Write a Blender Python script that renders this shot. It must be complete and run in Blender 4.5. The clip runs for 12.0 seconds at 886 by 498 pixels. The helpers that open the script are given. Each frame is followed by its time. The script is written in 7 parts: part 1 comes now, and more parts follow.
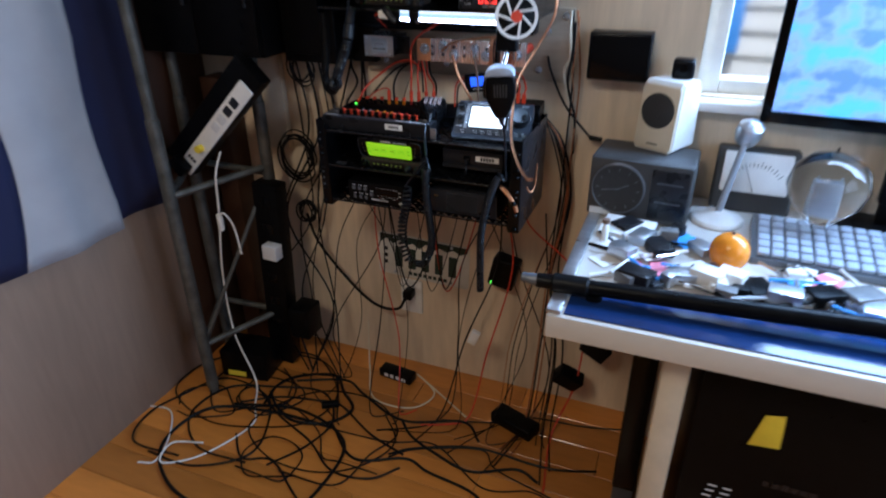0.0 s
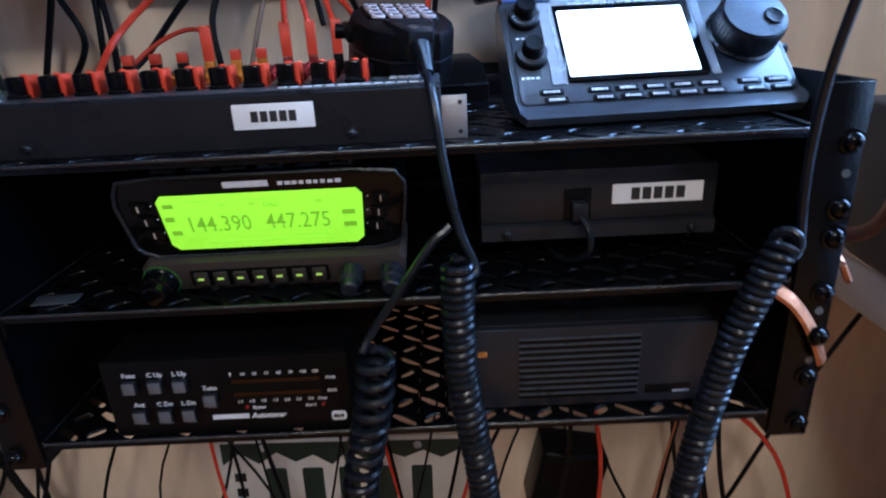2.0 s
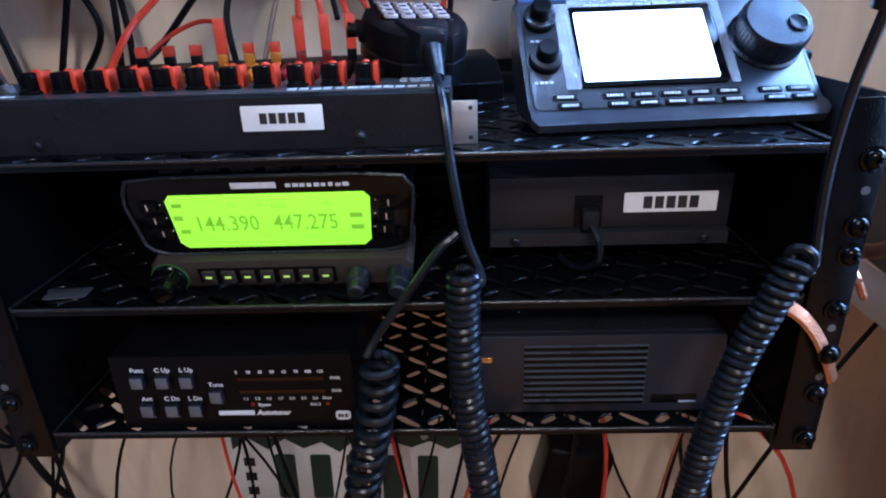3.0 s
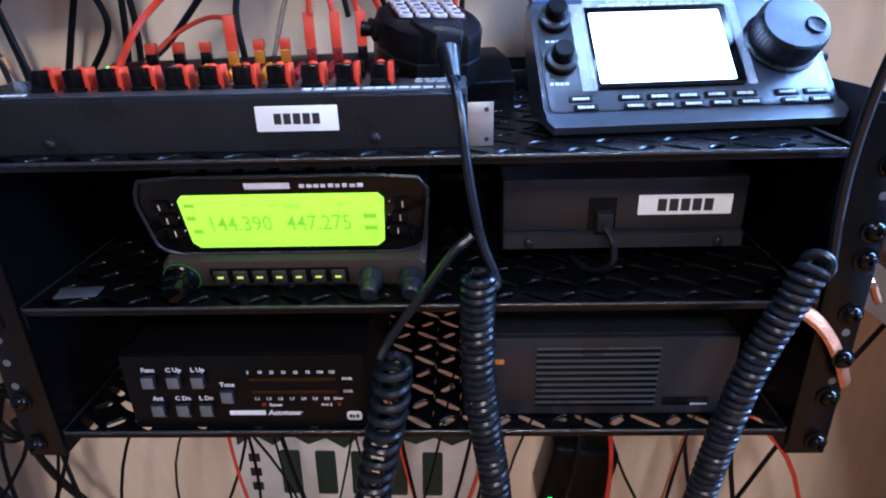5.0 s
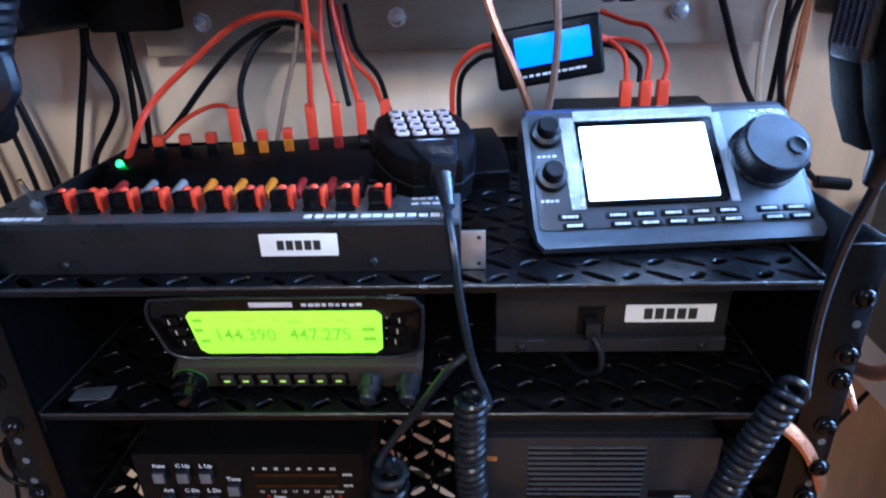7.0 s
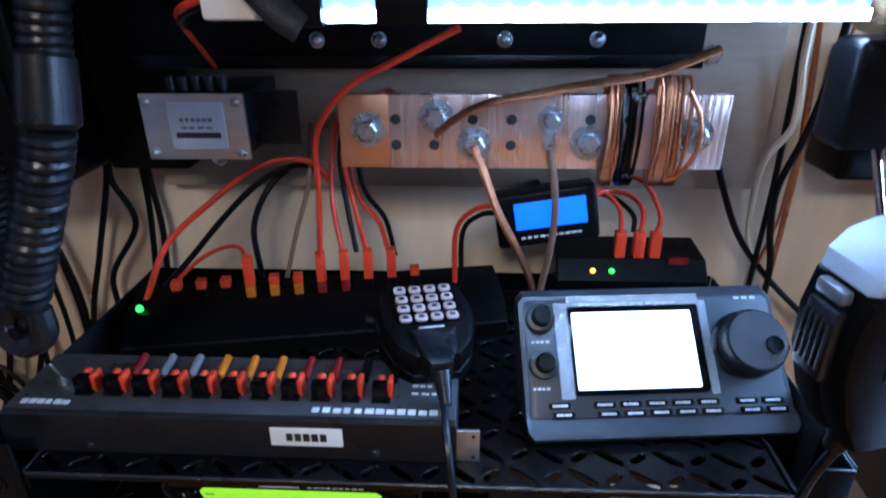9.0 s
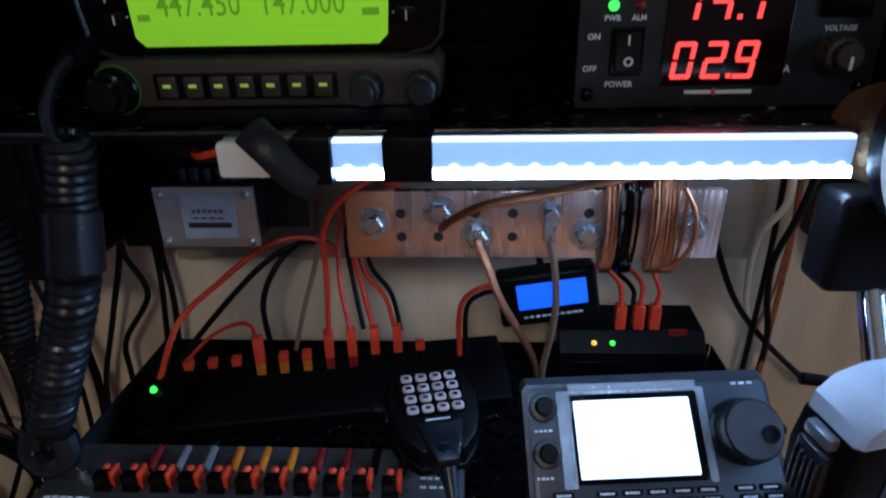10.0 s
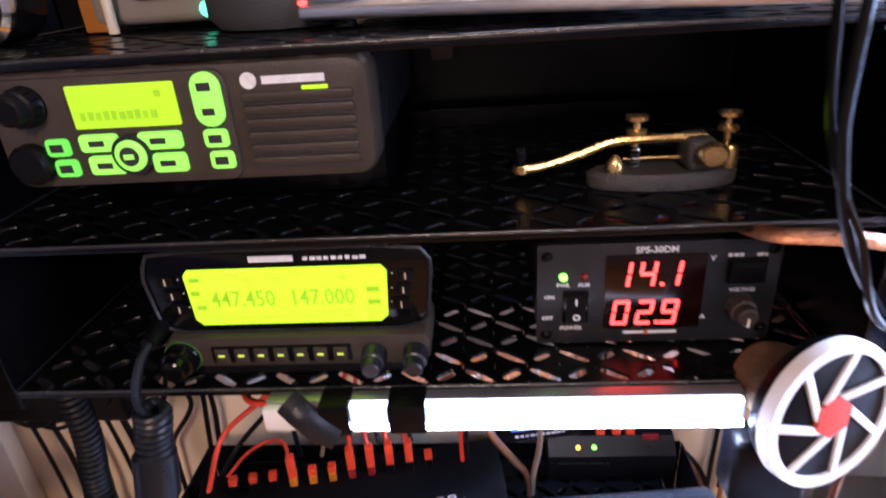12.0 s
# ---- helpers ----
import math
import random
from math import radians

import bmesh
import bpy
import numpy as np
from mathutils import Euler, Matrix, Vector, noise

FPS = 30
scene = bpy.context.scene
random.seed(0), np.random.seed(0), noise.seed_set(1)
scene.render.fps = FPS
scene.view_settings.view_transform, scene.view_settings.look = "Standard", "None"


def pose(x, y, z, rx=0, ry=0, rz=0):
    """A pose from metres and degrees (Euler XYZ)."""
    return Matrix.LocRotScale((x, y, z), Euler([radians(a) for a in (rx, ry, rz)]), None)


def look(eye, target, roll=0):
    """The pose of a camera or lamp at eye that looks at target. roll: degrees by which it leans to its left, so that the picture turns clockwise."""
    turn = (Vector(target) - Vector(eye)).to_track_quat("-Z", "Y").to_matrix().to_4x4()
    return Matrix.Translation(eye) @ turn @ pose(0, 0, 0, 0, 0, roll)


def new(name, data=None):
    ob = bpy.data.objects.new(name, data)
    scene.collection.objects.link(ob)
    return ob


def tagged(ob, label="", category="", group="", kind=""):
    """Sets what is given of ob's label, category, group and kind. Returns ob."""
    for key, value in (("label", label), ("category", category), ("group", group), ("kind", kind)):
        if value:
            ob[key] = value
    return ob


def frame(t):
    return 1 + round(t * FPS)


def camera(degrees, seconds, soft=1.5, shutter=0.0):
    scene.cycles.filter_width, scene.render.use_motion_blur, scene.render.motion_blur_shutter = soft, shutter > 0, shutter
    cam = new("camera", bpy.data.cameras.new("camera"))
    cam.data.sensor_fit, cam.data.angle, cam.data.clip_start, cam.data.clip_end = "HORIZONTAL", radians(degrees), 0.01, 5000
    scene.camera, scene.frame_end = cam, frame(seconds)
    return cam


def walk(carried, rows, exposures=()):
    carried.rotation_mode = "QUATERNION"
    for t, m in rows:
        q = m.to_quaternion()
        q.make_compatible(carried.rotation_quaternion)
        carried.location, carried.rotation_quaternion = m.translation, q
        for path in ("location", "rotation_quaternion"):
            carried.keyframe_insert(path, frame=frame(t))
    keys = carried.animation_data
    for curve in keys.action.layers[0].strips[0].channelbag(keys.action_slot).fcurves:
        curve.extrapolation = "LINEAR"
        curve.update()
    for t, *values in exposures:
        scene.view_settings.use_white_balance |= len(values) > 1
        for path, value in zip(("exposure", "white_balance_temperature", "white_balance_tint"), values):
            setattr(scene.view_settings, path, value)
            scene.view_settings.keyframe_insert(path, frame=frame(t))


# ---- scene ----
cam = camera(72.1, 12.0, soft=2.0, shutter=0.4)
PATH = [
    (0, (0.525, -1.152, 1.149), (-0.131, 0.496, 0.225), -0.5),
    (0.3, (0.418, -1.018, 1.067), (-0.2, 0.638, 0.131), -3.1),
    (0.5, (0.316, -0.911, 1.065), (-0.268, 0.745, 0.108), -3.4),
    (1, (0.096, -0.567, 0.98), (-0.093, 1.283, 0.247), -1.4),
    (1.5, (0.003, -0.406, 0.892), (0.053, 1.425, 0.089), -6.0),
    (2, (0.031, -0.298, 0.817), (0.017, 1.566, 0.091), -2.9),
    (2.5, (0.039, -0.278, 0.826), (-0.019, 1.569, 0.062), -2.1),
    (3, (0.036, -0.291, 0.828), (-0.031, 1.55, 0.049), -2.0),
    (5, (0.028, -0.288, 0.832), (-0.036, 1.544, 0.032), -1.6),
    (5.5, (0.03, -0.289, 0.837), (-0.041, 1.54, 0.032), -1.6),
    (6, (0.031, -0.285, 0.851), (-0.035, 1.545, 0.048), -1.5),
    (6.5, (0.033, -0.28, 0.876), (-0.038, 1.544, 0.059), -1.8),
    (8.5, (0.038, -0.255, 0.983), (-0.074, 1.552, 0.133), -0.9),
    (9, (0.039, -0.249, 1.015), (-0.058, 1.563, 0.174), -0.5),
    (9.5, (0.04, -0.243, 1.044), (-0.054, 1.58, 0.226), -0.7),
    (10, (0.038, -0.238, 1.071), (-0.068, 1.584, 0.252), -1.3),
    (10.5, (0.034, -0.231, 1.11), (-0.068, 1.595, 0.303), -0.7),
    (11, (0.032, -0.228, 1.162), (-0.078, 1.613, 0.388), -1.7),
    (11.5, (0.035, -0.228, 1.206), (-0.09, 1.611, 0.43), -2.3),
    (12, (0.057, -0.251, 1.224), (-0.092, 1.543, 0.352), -4.0),
]
EXPOSURE = [(0, -0.25, 5150, 10), (1, -0.1, 4750, 10), (1.5, -0.05, 4600, 9), (2, 0.45, 4470, 12), (3, 0.7, 4380, 16), (5, 1.12, 4400, 18), (6.5, 1.08, 4350, 15), (8.5, 0.7, 4450, 11), (9, 0.22, 4550, 11), (9.5, -0.38, 4600, 11), (10, -0.72, 4700, 11), (10.5, -0.42, 5050, 12), (11, 0.0, 5500, 16), (11.6, 0.6, 5700, 27), (12, 1.0, 5500, 33)]
walk(cam, [(t, look(eye, target, roll)) for t, eye, target, roll in PATH], EXPOSURE)

# ---- world, sun and large lights ----
FLOOR, WALL, LEFT, RIGHT, REAR, CEIL = -0.07, 0.27, -0.95, 2.2, -3.0, 2.25
world = bpy.data.worlds.new("world")
scene.world = world
world.use_nodes = True
wn = world.node_tree.nodes
sky = wn.new("ShaderNodeTexSky")
sky.sky_type, sky.sun_disc = "NISHITA", False
sky.sun_elevation, sky.sun_rotation = radians(54), radians(172)
world.node_tree.links.new(sky.outputs[0], wn["Background"].inputs[0])
wn["Background"].inputs[1].default_value = 0.12
sun = new("sun", bpy.data.lights.new("sun", "SUN"))
sun.data.energy, sun.data.angle, sun.data.color = 5.0, radians(0.5), (1, 0.95, 0.88)
sun.matrix_world = look((2.0, -3, 9), (1.2, 3, 0.8))


def area(name, m, sx, sy, energy, color):
    ob = new(name, bpy.data.lights.new(name, "AREA"))
    ob.data.shape, ob.data.size, ob.data.size_y = "RECTANGLE", sx, sy
    ob.data.energy, ob.data.color = energy, color
    ob.matrix_world = m
    return ob


area("window_daylight", look((1.25, 0.262, 1.22), (0.95, -0.9, 0.6)), 1.1, 0.66, 95, (0.58, 0.76, 1.0))
# added bluish fill from the right, placed at an assumed, unseen window
area("east_fill_light", look((2.17, -1.0, 1.3), (0.0, -0.5, 0.8)), 1.1, 0.9, 19, (0.74, 0.86, 1.0))
area("ceiling_light", look((0.0, -1.85, 2.2), (-0.1, -0.6, 0.2)), 0.5, 0.5, 31, (1.0, 0.76, 0.48))


# ---- materials ----
def mat(name, col, rough=0.5, metal=0.0, var=0.15, scale=30, bump=0.06, fine=400, emit=0.0, stretch=(1, 1, 1), coat=0.0, trans=0.0, ior=1.45, random_col=0.0, spec=0.5):
    m = bpy.data.materials.new(name)
    m.use_nodes = True
    nt = m.node_tree
    b = nt.nodes["Principled BSDF"]
    b.inputs["Metallic"].default_value, b.inputs["Roughness"].default_value = metal, rough
    b.inputs["Coat Weight"].default_value, b.inputs["Specular IOR Level"].default_value = coat, spec
    b.inputs["Transmission Weight"].default_value, b.inputs["IOR"].default_value = trans, ior
    tc, mp = nt.nodes.new("ShaderNodeTexCoord"), nt.nodes.new("ShaderNodeMapping")
    mp.inputs["Scale"].default_value = stretch
    nt.links.new(tc.outputs["Object"], mp.inputs["Vector"])
    n1, n2 = nt.nodes.new("ShaderNodeTexNoise"), nt.nodes.new("ShaderNodeTexNoise")
    n1.inputs["Scale"].default_value, n1.inputs["Detail"].default_value = scale, 5
    n2.inputs["Scale"].default_value, n2.inputs["Detail"].default_value = fine, 3
    for n in (n1, n2):
        nt.links.new(mp.outputs[0], n.inputs["Vector"])
    add = nt.nodes.new("ShaderNodeMath")
    add.operation = "ADD"
    half = nt.nodes.new("ShaderNodeMath")
    half.operation, half.inputs[1].default_value = "MULTIPLY", 0.4
    nt.links.new(n2.outputs["Fac"], half.inputs[0])
    nt.links.new(n1.outputs["Fac"], add.inputs[0])
    nt.links.new(half.outputs[0], add.inputs[1])
    ramp = nt.nodes.new("ShaderNodeMapRange")
    ramp.inputs["From Min"].default_value, ramp.inputs["From Max"].default_value = 0.4, 1.0
    ramp.inputs["To Min"].default_value, ramp.inputs["To Max"].default_value = 1 - var, 1 + var
    nt.links.new(add.outputs[0], ramp.inputs["Value"])
    hsv = nt.nodes.new("ShaderNodeHueSaturation")
    hsv.inputs["Color"].default_value = (*col, 1)
    nt.links.new(ramp.outputs[0], hsv.inputs["Value"])
    if random_col:
        info, rr, mul = nt.nodes.new("ShaderNodeObjectInfo"), nt.nodes.new("ShaderNodeMapRange"), nt.nodes.new("ShaderNodeMath")
        rr.inputs["To Min"].default_value, rr.inputs["To Max"].default_value = 1 - random_col, 1 + random_col
        mul.operation = "MULTIPLY"
        nt.links.new(info.outputs["Random"], rr.inputs["Value"])
        nt.links.new(rr.outputs[0], mul.inputs[0])
        nt.links.new(ramp.outputs[0], mul.inputs[1])
        nt.links.new(mul.outputs[0], hsv.inputs["Value"])
    nt.links.new(hsv.outputs[0], b.inputs["Base Color"])
    rr2 = nt.nodes.new("ShaderNodeMapRange")
    rr2.inputs["To Min"].default_value, rr2.inputs["To Max"].default_value = max(0.02, rough - 0.12), min(1, rough + 0.12)
    nt.links.new(n1.outputs["Fac"], rr2.inputs["Value"])
    nt.links.new(rr2.outputs[0], b.inputs["Roughness"])
    if bump:
        bp = nt.nodes.new("ShaderNodeBump")
        bp.inputs["Strength"].default_value, bp.inputs["Distance"].default_value = bump * 3, 0.0006
        nt.links.new(n2.outputs["Fac"], bp.inputs["Height"])
        nt.links.new(bp.outputs[0], b.inputs["Normal"])
    if emit:
        b.inputs["Emission Color"].default_value, b.inputs["Emission Strength"].default_value = (*col, 1), emit
    return m


M = {}
M["rack"] = mat("black_powder_coat", (0.0024, 0.0026, 0.0032), 0.2, 0, 0.3, 25, 0.12, 900, spec=0.2)
M["black"] = mat("black_plastic", (0.0030, 0.0030, 0.0034), 0.32, 0, 0.3, 40, 0.12, 1200, spec=0.12)
M["gloss"] = mat("glossy_black_plastic", (0.0022, 0.0022, 0.0026), 0.13, 0, 0.2, 40, 0.02, 900, spec=0.22)
M["rubber"] = mat("black_rubber", (0.0045, 0.0045, 0.005), 0.42, 0, 0.3, 60, 0.1, 800, spec=0.15)
M["cord"] = mat("blue_grey_cord", (0.0055, 0.0070, 0.0098), 0.30, 0, 0.2, 60, 0.05, 800, spec=0.4)
M["dark"] = mat("dark_grey_metal", (0.012, 0.012, 0.0135), 0.30, 0.0, 0.25, 30, 0.15, 900, spec=0.25)
M["grey"] = mat("grey_painted_metal", (0.12, 0.13, 0.145), 0.34, 0.3, 0.2, 30, 0.1, 900)
# lighter and glossier than the rack: paints the lamp's highlight along shelf edges
M["edge"] = mat("highlight_black_edge", (0.010, 0.011, 0.013), 0.26, 0, 0.4, 25, 0.2, 700, spec=1.0)
# strip's top plate: its lit look is put into this lighter grey
M["topplate"] = mat("lit_grey_top_plate", (0.055, 0.058, 0.064), 0.30, 0.2, 0.3, 30, 0.1, 900, spec=0.6)
M["console"] = mat("blue_grey_console_plastic", (0.026, 0.030, 0.038), 0.33, 0, 0.2, 30, 0.06, 1100, spec=0.5)
M["dialface"] = mat("spun_grey_metal", (0.12, 0.13, 0.145), 0.30, 0.85, 0.2, 40, 0.03, 500)
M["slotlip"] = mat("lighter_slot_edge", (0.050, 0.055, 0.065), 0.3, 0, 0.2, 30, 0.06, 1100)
M["slate"] = mat("slate_grey_plastic", (0.011, 0.0125, 0.016), 0.28, 0, 0.2, 30, 0.12, 1100, spec=0.5)
M["taupe"] = mat("brown_grey_plastic", (0.038, 0.030, 0.023), 0.38, 0, 0.2, 30, 0.15, 1100, spec=0.25)
M["alu"] = mat("brushed_aluminium", (0.55, 0.56, 0.58), 0.32, 0.9, 0.15, 12, 0.1, 300, stretch=(1, 8, 8))
M["zinc"] = mat("zinc_plated_steel", (0.50, 0.55, 0.60), 0.28, 0.9, 0.2, 120, 0.1, 600)
M["chrome"] = mat("chrome", (0.75, 0.77, 0.8), 0.12, 1.0, 0.1, 80, 0.02, 600)
M["steel"] = mat("weathered_galvanised_steel", (0.10, 0.10, 0.09), 0.5, 0.5, 0.5, 25, 0.3, 300)
M["barecopper"] = mat("bare_copper_bar", (0.66, 0.33, 0.16), 0.36, 0.8, 0.15, 20, 0.1, 300)
# stretched colour noise paints bright streak reflections along the brush marks
M["copper"] = mat("tinned_copper_bar", (0.78, 0.61, 0.52), 0.27, 0.85, 0.32, 30, 0.2, 300, stretch=(1.6, 1, 0.12))
M["wirecopper"] = mat("bare_copper_strand", (0.46, 0.20, 0.095), 0.32, 0.92, 0.3, 160, 0.3, 700)
M["brass"] = mat("brass", (0.62, 0.42, 0.16), 0.26, 0.95, 0.2, 80, 0.08, 600)
M["iron"] = mat("cast_iron_base", (0.045, 0.042, 0.040), 0.6, 0.1, 0.3, 80, 0.6, 500)
M["red"] = mat("orange_red_plastic", (0.56, 0.048, 0.014), 0.4, 0, 0.2, 60, 0.05, 800)
M["redwire"] = mat("red_wire_insulation", (0.52, 0.040, 0.011), 0.38, 0, 0.2, 60, 0.05, 700)
M["amber"] = mat("amber_fuse_plastic", (0.42, 0.14, 0.008), 0.2, 0, 0.2, 60, 0.02, 800)
M["clear"] = mat("clear_fuse_plastic", (0.16, 0.16, 0.16), 0.2, 0, 0.2, 60, 0.02, 800)
M["maroon"] = mat("dark_red_fuse_plastic", (0.16, 0.012, 0.012), 0.25, 0, 0.2, 60, 0.02, 800)
M["tan"] = mat("tan_cable_sheath", (0.17, 0.11, 0.075), 0.5, 0, 0.2, 60, 0.05, 700)
M["whitewire"] = mat("white_wire", (0.72, 0.70, 0.66), 0.45, 0, 0.12, 60, 0.05, 700)
M["white"] = mat("white_plastic", (0.74, 0.73, 0.70), 0.42, 0, 0.08, 30, 0.06, 700)
M["label"] = mat("white_label_tape", (0.82, 0.82, 0.80), 0.4, 0, 0.05, 60, 0.02, 700)
M["ink"] = mat("black_print", (0.02, 0.02, 0.02), 0.5, 0, 0.1, 90, 0.0)
M["print"] = mat("pale_print", (0.62, 0.63, 0.64), 0.5, 0, 0.15, 300, 0.0)
M["greige"] = mat("warm_grey_plastic", (0.22, 0.19, 0.16), 0.5, 0, 0.12, 30, 0.1, 700)
M["satin"] = mat("satin_dark_metal", (0.012, 0.013, 0.016), 0.36, 0, 0.25, 30, 0.12, 900, spec=0.45)
M["cream"] = mat("cream_plastic", (0.60, 0.52, 0.38), 0.5, 0, 0.12, 20, 0.1, 500)
M["lcdgreen"] = mat("green_lcd_light", (0.345, 0.68, 0.0), 0.3, 0, 0.08, 9, 0.0, 30, emit=0.72)
M["lcdolive"] = mat("olive_lcd_light", (0.28, 0.56, 0.0), 0.3, 0, 0.08, 9, 0.0, 30, emit=0.55)
M["lcdink"] = mat("lcd_segment", (0.17, 0.34, 0.0), 0.4, 0, 0.1, 60, 0.0, emit=0.6)
M["lcdfaint"] = mat("faint_lcd_segment", (0.30, 0.56, 0.0), 0.4, 0, 0.1, 60, 0.0, emit=0.68)
M["keygreen"] = mat("green_key_light", (0.20, 0.64, 0.05), 0.4, 0, 0.1, 60, 0.0, emit=0.6)
M["keyfaint"] = mat("faint_green_ring", (0.03, 0.10, 0.012), 0.4, 0, 0.1, 60, 0.0, emit=0.05)
M["keydim"] = mat("dim_green_key_light", (0.10, 0.55, 0.04), 0.4, 0, 0.1, 60, 0.0, emit=0.5)
M["yellowkey"] = mat("yellow_green_key_light", (0.45, 0.60, 0.06), 0.4, 0, 0.1, 60, 0.0, emit=0.4)
M["lcdwhite"] = mat("white_lcd_light", (0.93, 0.97, 1.0), 0.3, 0, 0.01, 10, 0.0, emit=1.9)
M["lcdblue"] = mat("blue_lcd_light", (0.055, 0.155, 1.0), 0.3, 0, 0.05, 20, 0.0, emit=1.0)
M["ledred"] = mat("red_digit_light", (1.0, 0.05, 0.03), 0.4, 0, 0.02, 60, 0.0, emit=2.6)
M["ledgreen"] = mat("green_led", (0.18, 1.0, 0.05), 0.3, 0, 0.02, 60, 0.0, emit=2.5)
M["ledteal"] = mat("teal_lamp", (0.12, 0.90, 0.45), 0.3, 0, 0.02, 60, 0.0, emit=1.3)
M["ledamber"] = mat("amber_led", (1.0, 0.5, 0.04), 0.3, 0, 0.02, 60, 0.0, emit=2.0)
M["ledstrip"] = mat("white_led_strip", (0.50, 0.72, 1.0), 0.4, 0, 0.03, 60, 0.0, emit=0.80)
M["ledrim"] = mat("bright_led_tube_rim", (0.95, 0.98, 1.0), 0.4, 0, 0.02, 60, 0.0, emit=2.6)
M["chip"] = mat("led_chip", (0.74, 0.87, 1.0), 0.4, 0, 0.01, 60, 0.0, emit=95.0)
M["film"] = mat("clear_peeling_film", (0.62, 0.68, 0.75), 0.12, 0, 0.3, 60, 0.5, 120)
M["film"].node_tree.nodes["Principled BSDF"].inputs["Alpha"].default_value = 0.28
M["smoke"] = mat("dark_red_window", (0.006, 0.0008, 0.001), 0.15, 0, 0.1, 60, 0.0)
M["ply"] = mat("pale_plywood_panel", (0.27, 0.18, 0.12), 0.5, 0, 0.24, 3.0, 0.12, 60, stretch=(1, 1, 0.14))
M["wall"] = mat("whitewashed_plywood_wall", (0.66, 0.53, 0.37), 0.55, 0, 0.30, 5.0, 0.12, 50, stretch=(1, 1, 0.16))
M["board"] = mat("grey_weathered_board", (0.31, 0.24, 0.165), 0.6, 0, 0.35, 10, 0.3, 120, stretch=(0.2, 1, 1))
M["plank"] = mat("oiled_pine_plank", (0.46, 0.175, 0.026), 0.30, 0, 0.34, 5.0, 0.12, 50, stretch=(0.18, 1, 1), coat=0.3, random_col=0.28)
M["brownwood"] = mat("brown_stained_wood", (0.045, 0.018, 0.008), 0.5, 0, 0.35, 6, 0.2, 80, stretch=(1, 1, 0.15))
# unseen ceiling and walls: kept dark so they bounce little fill light
M["ceil"] = mat("dark_unseen_ceiling", (0.30, 0.24, 0.17), 0.7, 0, 0.06, 4, 0.1, 200)
M["plainwall"] = mat("dark_unseen_wall", (0.17, 0.11, 0.065), 0.6, 0, 0.25, 4, 0.1, 60, stretch=(1, 1, 0.15))
M["laminate"] = mat("white_laminate", (0.60, 0.575, 0.53), 0.36, 0, 0.05, 10, 0.05, 300)
M["deskmat"] = mat("glossy_navy_desk_mat", (0.012, 0.03, 0.11), 0.10, 0, 0.3, 8, 0.1, 60)
M["navy"] = mat("navy_cloth", (0.007, 0.009, 0.040), 0.8, 0, 0.2, 12, 0.4, 900)
M["cloth"] = mat("white_cloth", (0.37, 0.36, 0.36), 0.8, 0, 0.08, 12, 0.4, 900)
M["paper"] = mat("paper", (0.78, 0.78, 0.76), 0.6, 0, 0.06, 20, 0.05, 300)
M["orange"] = mat("orange_glossy_ball", (0.80, 0.27, 0.015), 0.25, 0, 0.15, 30, 0.1, 200)
M["yellow"] = mat("yellow_sticker", (0.75, 0.58, 0.03), 0.5, 0, 0.1, 40, 0.05)
M["dial"] = mat("black_speaker_cloth", (0.03, 0.029, 0.028), 0.75, 0, 0.3, 300, 0.6, 900)
M["boxgrey"] = mat("grey_loudspeaker_case", (0.045, 0.045, 0.045), 0.5, 0, 0.15, 20, 0.15, 800)
M["foam"] = mat("brown_foam", (0.11, 0.06, 0.02), 0.75, 0, 0.3, 80, 0.7, 500)
M["padkey"] = mat("pinkish_white_rubber_key", (0.40, 0.33, 0.32), 0.5, 0, 0.15, 60, 0.05)
M["keycap"] = mat("pale_blue_grey_keycap", (0.33, 0.37, 0.43), 0.4, 0, 0.12, 40, 0.05)
M["ivory"] = mat("ivory_plastic", (0.70, 0.68, 0.64), 0.42, 0, 0.08, 30, 0.05)
M["navyblue"] = mat("blue_paper", (0.08, 0.30, 0.75), 0.5, 0, 0.2, 20, 0.05)
M["pink"] = mat("pink_paper", (0.7, 0.22, 0.3), 0.5, 0, 0.2, 20, 0.05)
M["glass"] = mat("clear_glass", (0.95, 0.97, 0.97), 0.03, 0, 0.0, 10, 0.0, trans=1.0)
M["siding"] = mat("cream_lap_siding", (0.72, 0.66, 0.58), 0.6, 0, 0.12, 6, 0.1, 60, stretch=(0.2, 1, 1))
M["ground"] = mat("dry_grass_ground", (0.16, 0.15, 0.07), 0.9, 0, 0.4, 2, 0.6, 20)
M["platew"] = mat("white_embossed_plate", (0.62, 0.60, 0.54), 0.4, 0.1, 0.12, 20, 0.1, 300)
M["plateg"] = mat("dark_green_paint", (0.012, 0.03, 0.022), 0.45, 0, 0.2, 20, 0.1, 300)
M["screen"] = mat("monitor_picture", (0.20, 0.62, 0.95), 0.4, 0, 0.05, 10, 0.0, emit=0.9)
sc = M["screen"].node_tree
nz, cr = sc.nodes.new("ShaderNodeTexNoise"), sc.nodes.new("ShaderNodeValToRGB")
nz.inputs["Scale"].default_value, nz.inputs["Detail"].default_value = 7, 3
cr.color_ramp.elements[0].position, cr.color_ramp.elements[0].color = 0.40, (0.14, 0.11, 0.30, 1)
cr.color_ramp.elements[1].position, cr.color_ramp.elements[1].color = 0.62, (0.16, 0.62, 0.95, 1)
mid = cr.color_ramp.elements.new(0.5)
mid.color = (0.42, 0.42, 0.85, 1)
sc.links.new(nz.outputs["Fac"], cr.inputs[0])
sc.links.new(cr.outputs[0], sc.nodes["Principled BSDF"].inputs["Emission Color"])


